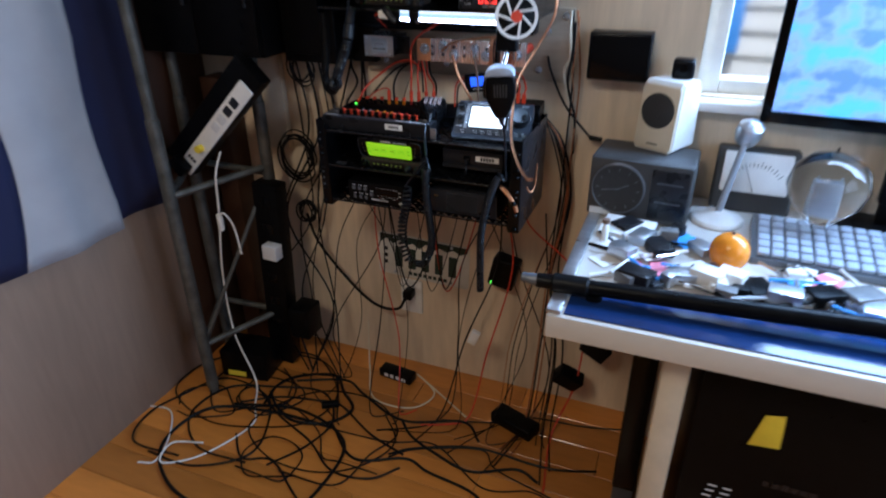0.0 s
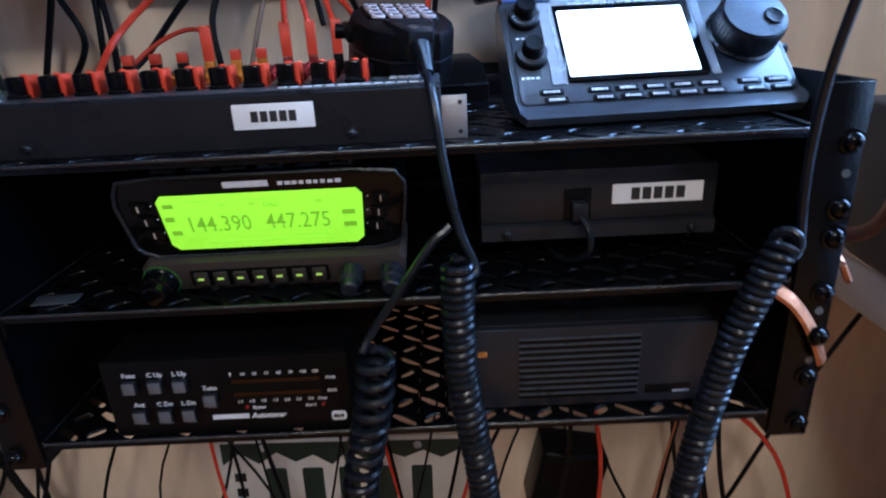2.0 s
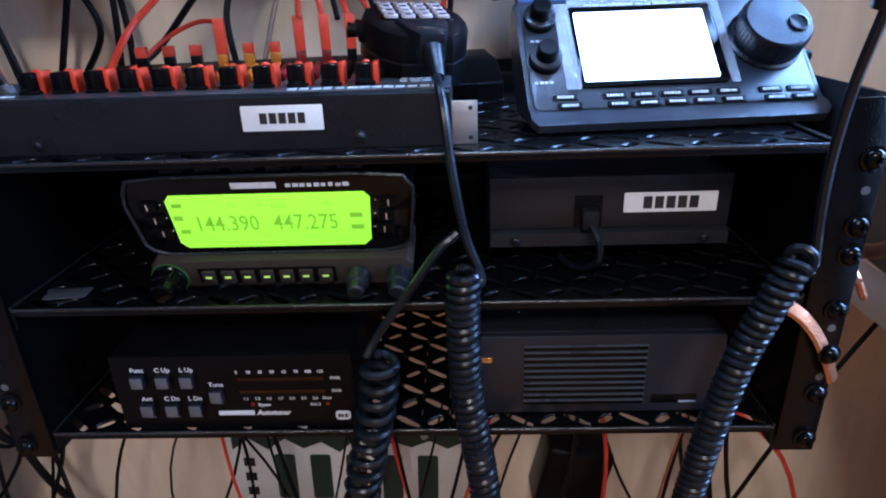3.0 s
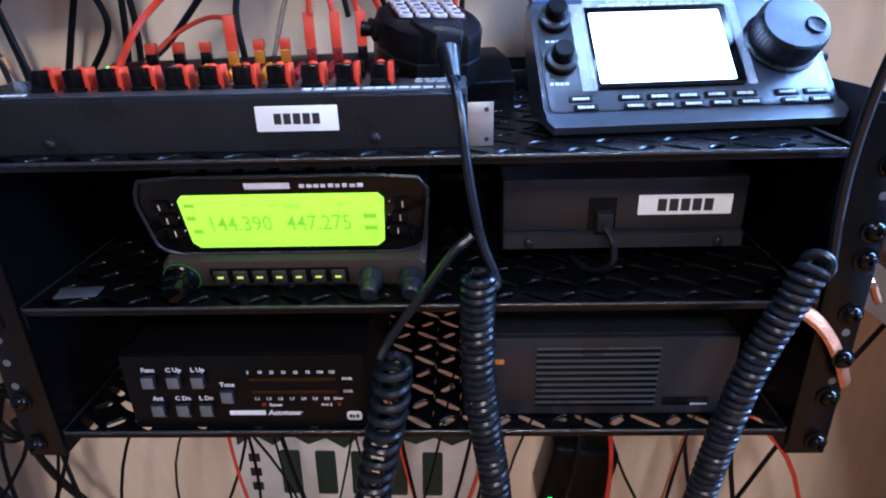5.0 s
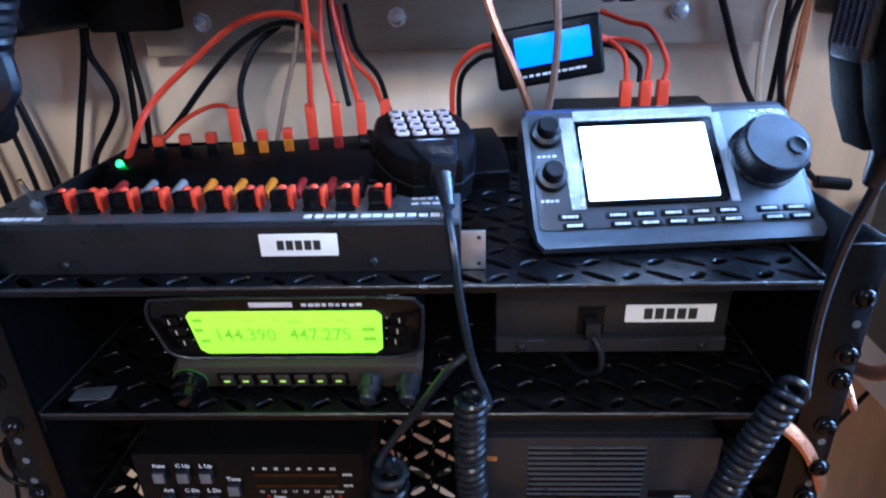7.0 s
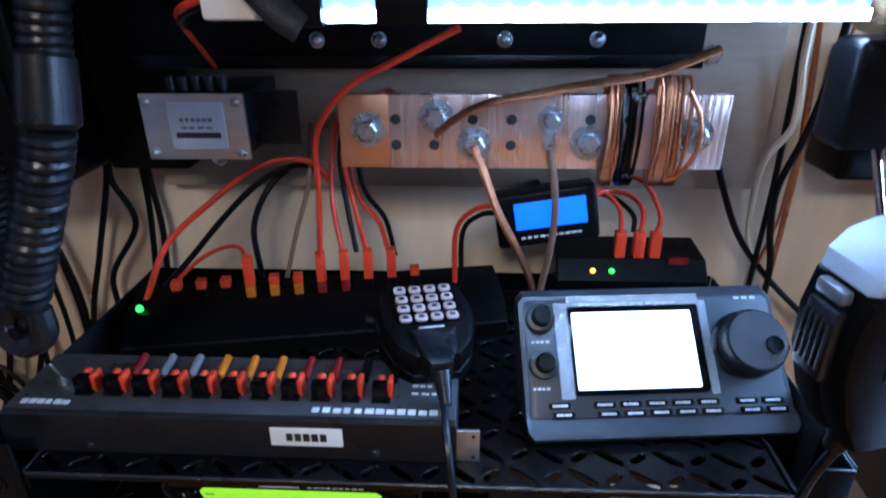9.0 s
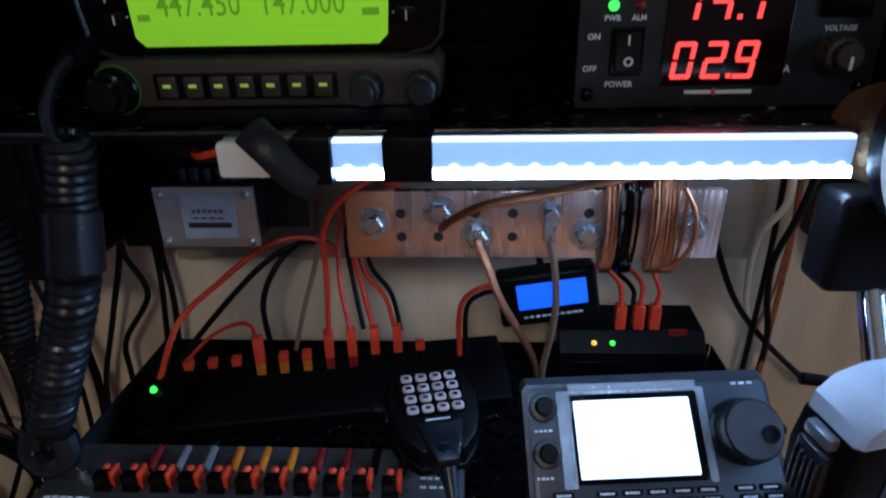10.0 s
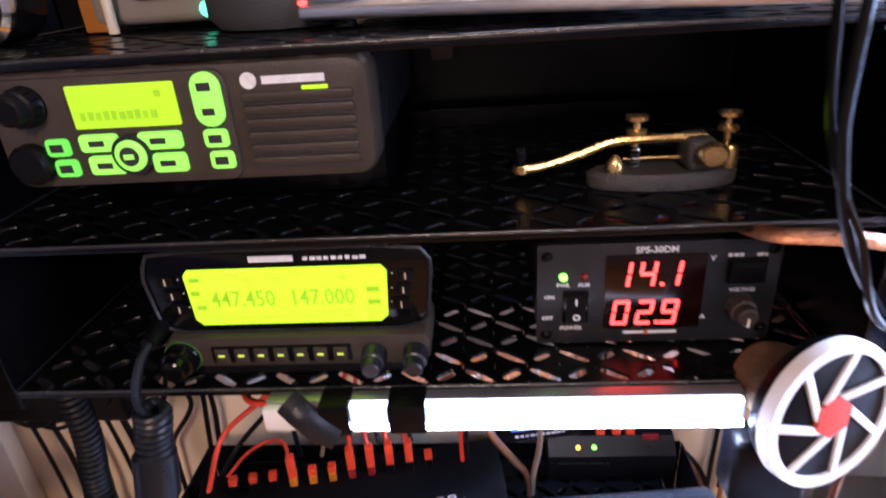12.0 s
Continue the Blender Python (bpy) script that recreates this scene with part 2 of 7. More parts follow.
# ---- building helpers ----
def thing(name, label, category, m=None, group="", kind=""):
    ob = new(name)
    ob.empty_display_size = 0.02
    if m is not None:
        ob.matrix_world = m
    return tagged(ob, label, category, group, kind)


def finish(name, bm, material, angle=35):
    bmesh.ops.recalc_face_normals(bm, faces=bm.faces)
    me = bpy.data.meshes.new(name)
    bm.to_mesh(me)
    bm.free()
    me.materials.append(M[material])
    me.polygons.foreach_set("use_smooth", [True] * len(me.polygons))
    me.set_sharp_from_angle(angle=radians(angle))
    return me


def part(name, bm, material, parent=None, label="", m=None):
    ob = new(name, finish(name, bm, material))
    if parent is not None:
        ob.parent = parent
    if m is not None:
        ob.matrix_basis = m
    return tagged(ob, label)


def again(ob, m):
    """The same part once more under the same thing."""
    c = ob.copy()
    scene.collection.objects.link(c)
    c.matrix_basis = m
    return c


def box(x0, x1, y0, y1, z0, z1, bevel=0.0, seg=2, bm=None):
    bm = bm or bmesh.new()
    vs = bmesh.ops.create_cube(bm, size=1.0)["verts"]
    for v in vs:
        v.co = Vector(((x0 + x1) / 2 + v.co.x * (x1 - x0), (y0 + y1) / 2 + v.co.y * (y1 - y0), (z0 + z1) / 2 + v.co.z * (z1 - z0)))
    if bevel:
        es = list({e for v in vs for e in v.link_edges})
        bmesh.ops.bevel(bm, geom=es, offset=bevel, segments=seg, profile=0.5, affect="EDGES")
    return bm


def loops(rings, cap=True, bm=None, closed=False):
    """Skin over rings of points, all with the same count."""
    bm = bm or bmesh.new()
    vs = [[bm.verts.new(p) for p in ring] for ring in rings]
    n = len(vs[0])
    for a, b in zip(vs, vs[1:] + (vs[:1] if closed else [])):
        for i in range(n):
            bm.faces.new((a[i], a[(i + 1) % n], b[(i + 1) % n], b[i]))
    if cap and not closed:
        bm.faces.new(vs[0][::-1])
        bm.faces.new(vs[-1])
    return bm


def lathe(profile, m=None, seg=24, bm=None, ring=False):
    """Turn (radius, height) pairs round z; m places it."""
    m = m or Matrix()
    rings = [[m @ Vector((r * math.cos(2 * math.pi * i / seg), r * math.sin(2 * math.pi * i / seg), z)) for i in range(seg)] for r, z in profile]
    return loops(rings, True, bm, ring)


def along(p0, p1):
    """Matrix whose z runs from p0 towards p1."""
    d = Vector(p1) - Vector(p0)
    return Matrix.Translation(p0) @ d.to_track_quat("Z", "Y").to_matrix().to_4x4()


def rod(p0, p1, r, r1=None, seg=16, bm=None, edge=0.0):
    ln = (Vector(p1) - Vector(p0)).length
    r1 = r if r1 is None else r1
    prof = [(r, 0), (r1, ln)] if not edge else [(r - edge, 0), (r, edge), (r1, ln - edge), (r1 - edge, ln)]
    return lathe(prof, along(p0, p1), seg, bm)


def smooth_path(pts, step=8):
    p = [Vector(q) for q in pts]
    p = [p[0] * 2 - p[1]] + p + [p[-1] * 2 - p[-2]]
    out = []
    for a, b, c, d in zip(p, p[1:], p[2:], p[3:]):
        for i in range(step):
            t = i / step
            out.append(0.5 * (2 * b + (c - a) * t + (2 * a - 5 * b + 4 * c - d) * t * t + (3 * b - a - 3 * c + d) * t ** 3))
    return out + [p[-2]]


def sweep(path, r, seg=7, bm=None, flat=1.0):
    path = [Vector(p) for p in path]
    side = None
    rings = []
    for i, p in enumerate(path):
        d = (path[min(i + 1, len(path) - 1)] - path[max(i - 1, 0)]).normalized()
        if side is None:
            side = d.orthogonal().normalized()
        side = (side - d * side.dot(d)).normalized()
        up = d.cross(side)
        rings.append([p + r * (side * math.cos(2 * math.pi * k / seg) + flat * up * math.sin(2 * math.pi * k / seg)) for k in range(seg)])
    return loops(rings, True, bm)


def tube(pts, r, seg=7, step=8, bm=None, flat=1.0):
    return sweep(smooth_path(pts, step), r, seg, bm, flat)


def helix(pts, R, r, turns, seg=6, per=14, bm=None, taper=True):
    path = smooth_path(pts, 40)
    acc = [0.0]
    for a, b in zip(path, path[1:]):
        acc.append(acc[-1] + (b - a).length)
    n = int(turns * per)
    out, side = [], None
    for k in range(n + 1):
        s = acc[-1] * k / n
        i = min(max(j for j in range(len(acc)) if acc[j] <= s + 1e-9), len(path) - 2)
        f = (s - acc[i]) / max(1e-9, acc[i + 1] - acc[i])
        p, d = path[i].lerp(path[i + 1], f), (path[i + 1] - path[i]).normalized()
        if side is None:
            side = d.orthogonal().normalized()
        side = (side - d * side.dot(d)).normalized()
        a = 2 * math.pi * k / per
        q = R * (min(1, k / per * 1.5, (n - k) / per * 1.5) if taper else 1)
        out.append(p + q * (side * math.cos(a) + d.cross(side) * math.sin(a)))
    return sweep(out, r, seg, bm)


def rrect(w, h, r, n=5, cx=0.0, cz=0.0):
    """Outline of a rounded rectangle, as (x, z) pairs."""
    out = []
    for sx, sz, a0 in ((1, 1, 0), (-1, 1, 90), (-1, -1, 180), (1, -1, 270)):
        for i in range(n + 1):
            a = radians(a0 + 90 * i / n)
            out.append((cx + sx * (w / 2 - r) + r * math.cos(a), cz + sz * (h / 2 - r) + r * math.sin(a)))
    return out


def shrink(outline, d):
    xs, zs = [p[0] for p in outline], [p[1] for p in outline]
    cx, cz = (min(xs) + max(xs)) / 2, (min(zs) + max(zs)) / 2
    w, h = max(xs) - min(xs), max(zs) - min(zs)
    return [(cx + (x - cx) * (w - 2 * d) / w, cz + (z - cz) * (h - 2 * d) / h) for x, z in outline]


def slab(outline, y0, y1, edge=0.0008, bm=None):
    """A plate with this outline in x and z, whose front at y0 has rounded edges."""
    rings = [[(x, y0, z) for x, z in shrink(outline, edge)]] if edge else []
    if edge:
        rings.append([(x, y0 + 0.3 * edge, z) for x, z in shrink(outline, 0.3 * edge)])
    rings += [[(x, y0 + edge, z) for x, z in outline], [(x, y1, z) for x, z in outline]]
    return loops(rings, True, bm)


def side_slab(outline, x0, x1, edge=0.0008, bm=None):
    """A body whose side view is this (y, z) outline, from x0 to x1."""
    rings = [[(x0, y, z) for y, z in shrink(outline, edge)], [(x0 + edge, y, z) for y, z in outline],
             [(x1 - edge, y, z) for y, z in outline], [(x1, y, z) for y, z in shrink(outline, edge)]]
    return loops(rings, True, bm)


def words(text, size, x, z, y=-0.0004, material="print", parent=None, name="lettering", align="CENTER", bold=0.0, base=None, sx=1.0, shear=0.0, label=""):
    c = bpy.data.curves.new(name, "FONT")
    c.body, c.size, c.align_x, c.align_y = text, size, align, "CENTER"
    c.resolution_u, c.offset, c.shear = 2, bold, shear
    tmp = bpy.data.objects.new(name, c)
    me = bpy.data.meshes.new_from_object(tmp)
    bpy.data.objects.remove(tmp)
    me.transform((base or Matrix()) @ pose(x, y, z, 90) @ Matrix.Diagonal((sx, 1, 1, 1)))
    me.materials.clear()
    me.materials.append(M[material])
    ob = new(name, me)
    ob.parent = parent
    return tagged(ob, label)


def bars(rows, material, parent, y=-0.0004, name="lettering", base=None):
    """Plain bars in place of writing: rows of (x0, x1, z0, z1)."""
    for x0, x1, z0, z1 in rows:
        part(name, box(x0, x1, y, y + 0.0004, z0, z1), material, parent, "", base)


def scribble(x0, x1, z, h, n, material, parent, y=-0.0004, base=None, name="lettering", seed=1):
    """A row of short bars where small writing cannot be read."""
    rnd = random.Random(seed)
    step = (x1 - x0) / n
    bars([(x0 + i * step, x0 + (i + rnd.uniform(0.6, 0.85)) * step, z - h / 2, z + h / 2 * rnd.uniform(0.6, 1)) for i in range(n)], material, parent, y, name, base)


def screw(parent, p, r=0.0035, material="black", face=(0, -1, 0), name="screw"):
    m = along(p, Vector(p) + Vector(face))
    bm = lathe([(r * 1.25, -0.0002), (r * 1.25, r * 0.15), (r, r * 0.2), (r * 0.9, r * 0.55), (r * 0.6, r * 0.8), (r * 0.25, r * 0.85), (r * 0.2, r * 0.4)], m, 14)
    ob = part(name, bm, material, parent)
    return ob


def cable(name, pts, r, material, label, group="cables", seg=7, flat=1.0):
    path = smooth_path(pts, 8)
    for p in path:
        p.z = max(p.z, FLOOR + r)
    return tagged(part(name, sweep(path, r, seg, None, flat), material), label, "cable", group)


# ---- room ----
def room():
    wl = thing("wall_north", "pale whitewashed plywood wall behind the racks", "wall", kind="structure")
    x0, x1, z0, z1 = 0.545, 1.85, 0.835, 1.55
    part("wall_panel", box(LEFT, x0, WALL, WALL + 0.1, FLOOR - 0.05, CEIL), "wall", wl)
    part("wall_panel", box(x0, x1, WALL, WALL + 0.1, FLOOR - 0.05, z0), "wall", wl)
    part("wall_panel", box(x0, x1, WALL, WALL + 0.1, z1, CEIL), "wall", wl)
    part("wall_panel", box(x1, RIGHT, WALL, WALL + 0.1, FLOOR - 0.05, CEIL), "wall", wl)
    # unseen walls added to close the room, dark to limit bounce
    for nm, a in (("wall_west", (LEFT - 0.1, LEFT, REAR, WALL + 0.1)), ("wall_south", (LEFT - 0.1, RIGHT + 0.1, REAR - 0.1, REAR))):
        tagged(part(nm, box(*a, FLOOR - 0.05, CEIL), "plainwall"), "unseen room wall, dark brown to cut bounced light", "wall", kind="structure")
    we = thing("wall_east", "unseen dark brown wall with an assumed window", "wall", kind="structure")
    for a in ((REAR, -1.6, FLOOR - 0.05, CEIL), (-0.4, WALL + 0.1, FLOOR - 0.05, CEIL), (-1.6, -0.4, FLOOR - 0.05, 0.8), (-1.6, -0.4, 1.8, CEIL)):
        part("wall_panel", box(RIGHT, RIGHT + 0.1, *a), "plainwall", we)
    # unseen opening, assumed here to carry the east fill lamp
    w2 = thing("assumed_window", "unseen window assumed in the side wall for the fill light", "window", kind="structure")
    for a in ((-1.6, -1.55, 0.8, 1.8), (-0.45, -0.4, 0.8, 1.8), (-1.55, -0.45, 0.8, 0.85), (-1.55, -0.45, 1.75, 1.8)):
        part("window_frame", box(RIGHT + 0.03, RIGHT + 0.08, *a, 0.003), "white", w2)
    part("pane", box(RIGHT + 0.05, RIGHT + 0.054, -1.55, -0.45, 0.85, 1.75), "glass", w2).visible_shadow = False
    tagged(part("ceiling", box(LEFT - 0.1, RIGHT + 0.1, REAR - 0.1, WALL + 0.1, CEIL, CEIL + 0.1), "ceil"), "unseen plain ceiling, dark brown-grey to cut bounced light", "ceiling", kind="structure")
    # window with frame, sill and pane
    w = thing("window_1", "bright window with white frame above the desk", "window", kind="structure")
    for nm, a in (("window_frame", (x0, x0 + 0.045, z0, z1)), ("window_frame", (x1 - 0.045, x1, z0, z1)), ("window_frame", (x0 + 0.045, x1 - 0.045, z1 - 0.045, z1)), ("window_frame", (x0 + 0.045, x1 - 0.045, z0, z0 + 0.03))):
        part(nm, box(a[0], a[1], WALL + 0.03, WALL + 0.08, a[2], a[3], 0.003), "white", w)
    part("window_sill", box(x0 - 0.02, x1 + 0.03, WALL - 0.045, WALL - 0.002, z0 - 0.025, z0 - 0.004, 0.004), "white", w)
    pane = part("pane", box(x0 + 0.045, x1 - 0.045, WALL + 0.052, WALL + 0.056, z0 + 0.03, z1 - 0.045), "glass", w)
    pane.visible_shadow = False
    # outside: ground and a neighbouring sided wall
    tagged(part("ground", box(-30, 30, WALL + 0.5, 60, -0.6, -0.5), "ground"), "dry grass ground outside the window", "ground", kind="structure")
    h = thing("backdrop", "cream lap-sided neighbouring house wall in daylight", "house", kind="structure")
    part("wall_core", box(-3, 7, 3.06, 3.3, -0.5, 3.2), "siding", h)
    for i in range(26):
        z = -0.5 + i * 0.14
        bm = loops([[(x, 3.0, z), (x, 3.04, z + 0.15), (x, 3.058, z + 0.15), (x, 3.058, z)] for x in (-3, 7)])
        part("siding_board", bm, "siding", h)
    tagged(part("blue_tarp", box(0.60, 0.77, 2.9, 2.96, 0.5, 1.0, 0.02), "navyblue"), "blue tarp hanging outside the window", "tarp")


def floor():
    fl = thing("floor", "orange oiled pine plank floor under the cables", "floor", kind="structure")
    part("subfloor", box(LEFT, RIGHT, REAR, WALL, FLOOR - 0.06, FLOOR - 0.0185), "brownwood", fl)
    rnd = random.Random(4)
    y, row = WALL, 0
    meshes = {}
    while y > REAR + 0.1:
        x, first = LEFT, 0.34 + 0.27 * (row * 2 % 5)
        while x < RIGHT - 0.01:
            ln = first if x == LEFT else rnd.choice((0.62, 0.84, 1.06, 1.3))
            ln = round(min(ln, RIGHT - x), 3)
            if ln not in meshes:
                meshes[ln] = finish("plank", box(0.0006, ln - 0.0006, -0.0884, -0.0006, -0.018, 0, 0.0012, 1), "plank")
            ob = new("plank", meshes[ln])
            ob.parent = fl
            ob.location = (x, y, FLOOR)
            x += ln
        y -= 0.089
        row += 1


room()


# ---- the two racks ----
def slotted_plate(x0, x1, y0, y1, cell=0.0172, th=0.0015):
    """Shelf plate with long and short slots cut through it in a chequered pattern."""
    bm = bmesh.new()
    nx, ny = round((x1 - x0) / cell), round((y1 - y0) / cell)
    cx, cy = (x1 - x0) / nx, (y1 - y0) / ny
    n = 16

    def reach(a, ang, half, r):
        d = Vector((math.cos(a - ang), math.sin(a - ang)))
        lo, hi = 0.0, 0.05
        for _ in range(22):
            t = (lo + hi) / 2
            px, py = d.x * t, d.y * t
            inside = math.hypot(max(0, abs(px) - half), py) < r
            lo, hi = (t, hi) if inside else (lo, t)
        return lo

    for i in range(nx):
        for j in range(ny):
            c = Vector((x0 + (i + 0.5) * cx, y0 + (j + 0.5) * cy))
            long = (i + j) % 2 == 0
            ang, half = (radians(-38), 0.0074) if long else (radians(38), 0.0032)
            rings = [[], [], [], [], []]
            for k in range(n):
                a = 2 * math.pi * k / n
                d = Vector((math.cos(a), math.sin(a)))
                sq = min(cx / 2 / max(1e-6, abs(d.x)), cy / 2 / max(1e-6, abs(d.y)))
                q = reach(a, ang, half, 0.0024)
                o, h = c + d * sq, c + d * min(q, sq * 0.97)
                rings[0].append((o.x, o.y, -th))
                rings[1].append((h.x, h.y, -th))
                e = c + d * min(q + 0.0006, sq * 0.985)
                rings[2].append((h.x, h.y, -0.0007))
                rings[3].append((e.x, e.y, 0))
                rings[4].append((o.x, o.y, 0))
            loops(rings, False, bm)
    bmesh.ops.remove_doubles(bm, verts=bm.verts, dist=0.00002)
    return bm


SHELF = finish("shelf", slotted_plate(-0.2135, 0.2135, 0.0012, 0.2), "rack")


def rack(name, y, shelves, z0, z1, label, rails=True):
    r = thing(name, label, "equipment rack", pose(0, y, 0))
    for z in shelves:
        s = new("shelf", SHELF)
        s.parent, s.location = r, (0, 0, z)
        bm = box(-0.2145, 0.2145, 0.0, 0.0012, z - 0.0042, z - 0.0006, 0.0004)
        box(-0.2145, 0.2145, 0.2, 0.2025, z - 0.011, z + 0.014, 0.0006, bm=bm)
        part("shelf_lip", bm, "rack", s).location = (0, 0, -z)
        # thin rod that draws the bright highlight line on the lip
        part("lip_highlight", rod((-0.2146, 0.0006, z - 0.0003), (0.2146, 0.0006, z - 0.0003), 0.0011, seg=12), "edge", s).location = (0, 0, -z)
        for sx in (-1, 1):
            bm = box(sx * 0.2152 - 0.001, sx * 0.2152 + 0.001, 0.0, 0.2, z - 0.012, z + 0.0012)
            part("shelf_flange", bm, "rack", s).location = (0, 0, -z)
            # same highlight line along the flange top
            part("flange_highlight", rod((sx * 0.2152, 0.0, 0.0012), (sx * 0.2152, 0.2, 0.0012), 0.0009, seg=8), "edge", s)
    for sx in (-1, 1):
        part("side_liner", box(min(sx * 0.2166, sx * 0.2178), max(sx * 0.2166, sx * 0.2178), 0.001, 0.2155, z0, shelves[-1] + 0.0005), "rack", r)
        if not rails:
            continue
        bm = box(min(sx * 0.2165, sx * 0.2392), max(sx * 0.2165, sx * 0.2392), -0.002, 0.0005, z0, z1, 0.0008)
        box(min(sx * 0.2372, sx * 0.2392), max(sx * 0.2372, sx * 0.2392), 0.0, 0.03, z0, z1, 0.0006, bm=bm)
        rail = part("mounting_rail", bm, "rack", r)
        part("side_panel", box(min(sx * 0.2395, sx * 0.2412), max(sx * 0.2395, sx * 0.2412), 0.001, 0.215, z0, z1, 0.0006), "dark", r)
        for dz in (0.052, 0.068, 0.083, 0.16):
            part("rail_hole", rod((sx * 0.2325, -0.0024, z0 + dz), (sx * 0.2325, -0.0016, z0 + dz), 0.0022, seg=12), "grey", rail)
        screw(r, (sx * 0.2325, -0.0022, shelves[1] + 0.0407), 0.0052, "gloss")
        for s in shelves:
            for dz in (-0.007, 0.0248):
                if z0 < s + dz < z1:
                    screw(r, (sx * 0.2325, -0.0022, s + dz), 0.0052, "gloss")
    wide = 0.2395 if rails else 0.2178
    part("back_panel", box(-wide, wide, 0.216, 0.2175, z0, z1), "rack", r)
    return r


lower_rack = rack("lower_equipment_rack", 0.0, (0.588, 0.673, 0.755), 0.572, 0.777, "black steel open rack with three slotted shelves on the wall")
up = rack("upper_equipment_rack", 0.014, (1.012, 1.103, 1.193), 1.0, 1.205, "black steel rack with slotted shelves and an LED lamp below", False)
up.location.x, up.scale.x = 0.013, 1.066


def power_tape_bits():
    ob = part("duct_tape_strip", slab(rrect(0.024, 0.012, 0.001), -0.0003, 0.0003, 0.0001), "slotlip", None, "", pose(-0.193, 0.018, 0.6742, -90, 0, 6))
    tagged(ob, "worn grey tape strip stuck on the middle shelf", "tape")


power_tape_bits()


# ---- small connectors ----
def pole_pair(parent, x, y, z, tall=0.012, kind="front", fuse=None):
    c = part("connector", box(x - 0.0054, x + 0.0034, y - 0.001, y + 0.0066, z, z + tall, 0.0011, 2), "gloss", parent, "black and red power connector")
    part("black_collar", box(x - 0.0058, x + 0.0050, y - 0.0016, y + 0.0075, z, z + 0.0022, 0.0004), "black", c)
    part("red_knob", lathe([(0.0028, -0.006), (0.0028, 0.0), (0.0023, 0.0014), (0.0012, 0.0022), (0.0003, 0.0024)], pose(x - 0.0006, y + 0.0092, z + tall - 0.0014), 12), "red", c)
    part("red_housing", box(x + 0.0036, x + 0.0064, y + 0.0022, y + 0.0115, z, z + tall + 0.0004, 0.0006), "red", c)
    if fuse:
        part("fuse", rod((x + 0.0052, y + 0.0142, z + 0.0040), (x + 0.0060, y + 0.031, z + 0.0078), 0.0029, 0.0026, 12, edge=0.0007), fuse, parent)


def label_tape(parent, x, y, z, w, h, count, base=None, size=0.0085):
    lab = part("name_label", slab(rrect(w, h, 0.0006, 3), -0.0006, 0.0, 0.0002), "label", parent, "white tape label with black lettering")
    lab.matrix_basis = (base or Matrix()) @ pose(x, y, z)
    # the call sign stays plain bars
    cw = 0.72 * size
    bars([(cw * (i - 2.5) + 0.14 * cw, cw * (i - 1.5) - 0.10 * cw, -0.40 * size, 0.40 * size) for i in range(count)], "ink", lab, -0.0009, "character_bars")
    return lab


def front_strip():
    t = thing("power_distribution_strip", "grey metal DC distribution strip with eleven connectors and fuses", "power strip", pose(0, 0.018, 0.7552))
    part("body", side_slab([(0, 0), (0, 0.0265), (0.002, 0.028), (0.056, 0.0295), (0.058, 0.028), (0.058, 0)], -0.234, 0.0315, 0.0006), "dark", t)
    top = pose(0, 0.003, 0.0281, math.degrees(math.atan2(0.0015, 0.053)))
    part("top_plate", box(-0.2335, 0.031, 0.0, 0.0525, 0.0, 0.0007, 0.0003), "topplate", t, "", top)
    part("mounting_bracket", slab([(0.0315, 0.0), (0.0445, 0.0), (0.0445, 0.022), (0.0315, 0.022)], 0.001, 0.003, 0.0003), "alu", t)
    bm = rod((0.041, 0.0008, 0.0035), (0.041, 0.0012, 0.0035), 0.0012, seg=10)
    rod((0.041, 0.0008, 0.0185), (0.041, 0.0012, 0.0185), 0.0012, seg=10, bm=bm)
    part("bracket_hole", bm, "ink", t)
    part("mounting_bracket", slab([(-0.246, 0.0), (-0.234, 0.0), (-0.234, 0.022), (-0.246, 0.022)], 0.001, 0.003, 0.0003), "dark", t)
    fuses = [None, "maroon", "clear", "clear", "amber", "amber", "amber", "maroon", "maroon", "black", "black"]
    for i in range(11):
        x = -0.192 + 0.0179 * i
        pole_pair(t, x, 0.0165, 0.0288, 0.0115, fuse=fuses[i])
    sw = part("toggle_switch", rod((-0.2105, 0.026, 0.0292), (-0.2105, 0.026, 0.0335), 0.0032, seg=10), "zinc", t)
    part("lever", rod((-0.2105, 0.026, 0.0335), (-0.2125, 0.022, 0.0475), 0.0011, 0.0016, 8), "chrome", sw)
    label_tape(t, -0.0545, -0.0004, 0.0163, 0.0418, 0.0128, 5, size=0.0068)
    screw(t, (-0.185, 0, 0.0055), 0.0028, "dark")
    screw(t, (-0.0155, 0, 0.0055), 0.0028, "slate")
    base = top @ pose(0, 0, 0, -90)
    scribble(-0.052, 0.028, 0.0048, 0.0046, 13, "print", t, -0.0012, base, seed=3)
    scribble(-0.226, -0.196, 0.006, 0.004, 6, "print", t, -0.0012, base, seed=5)
    scribble(0.004, 0.022, 0.028, 0.002, 4, "print", t, -0.0012, base, seed=6)
    scribble(0.004, 0.022, 0.021, 0.002, 3, "print", t, -0.0012, base, seed=7)


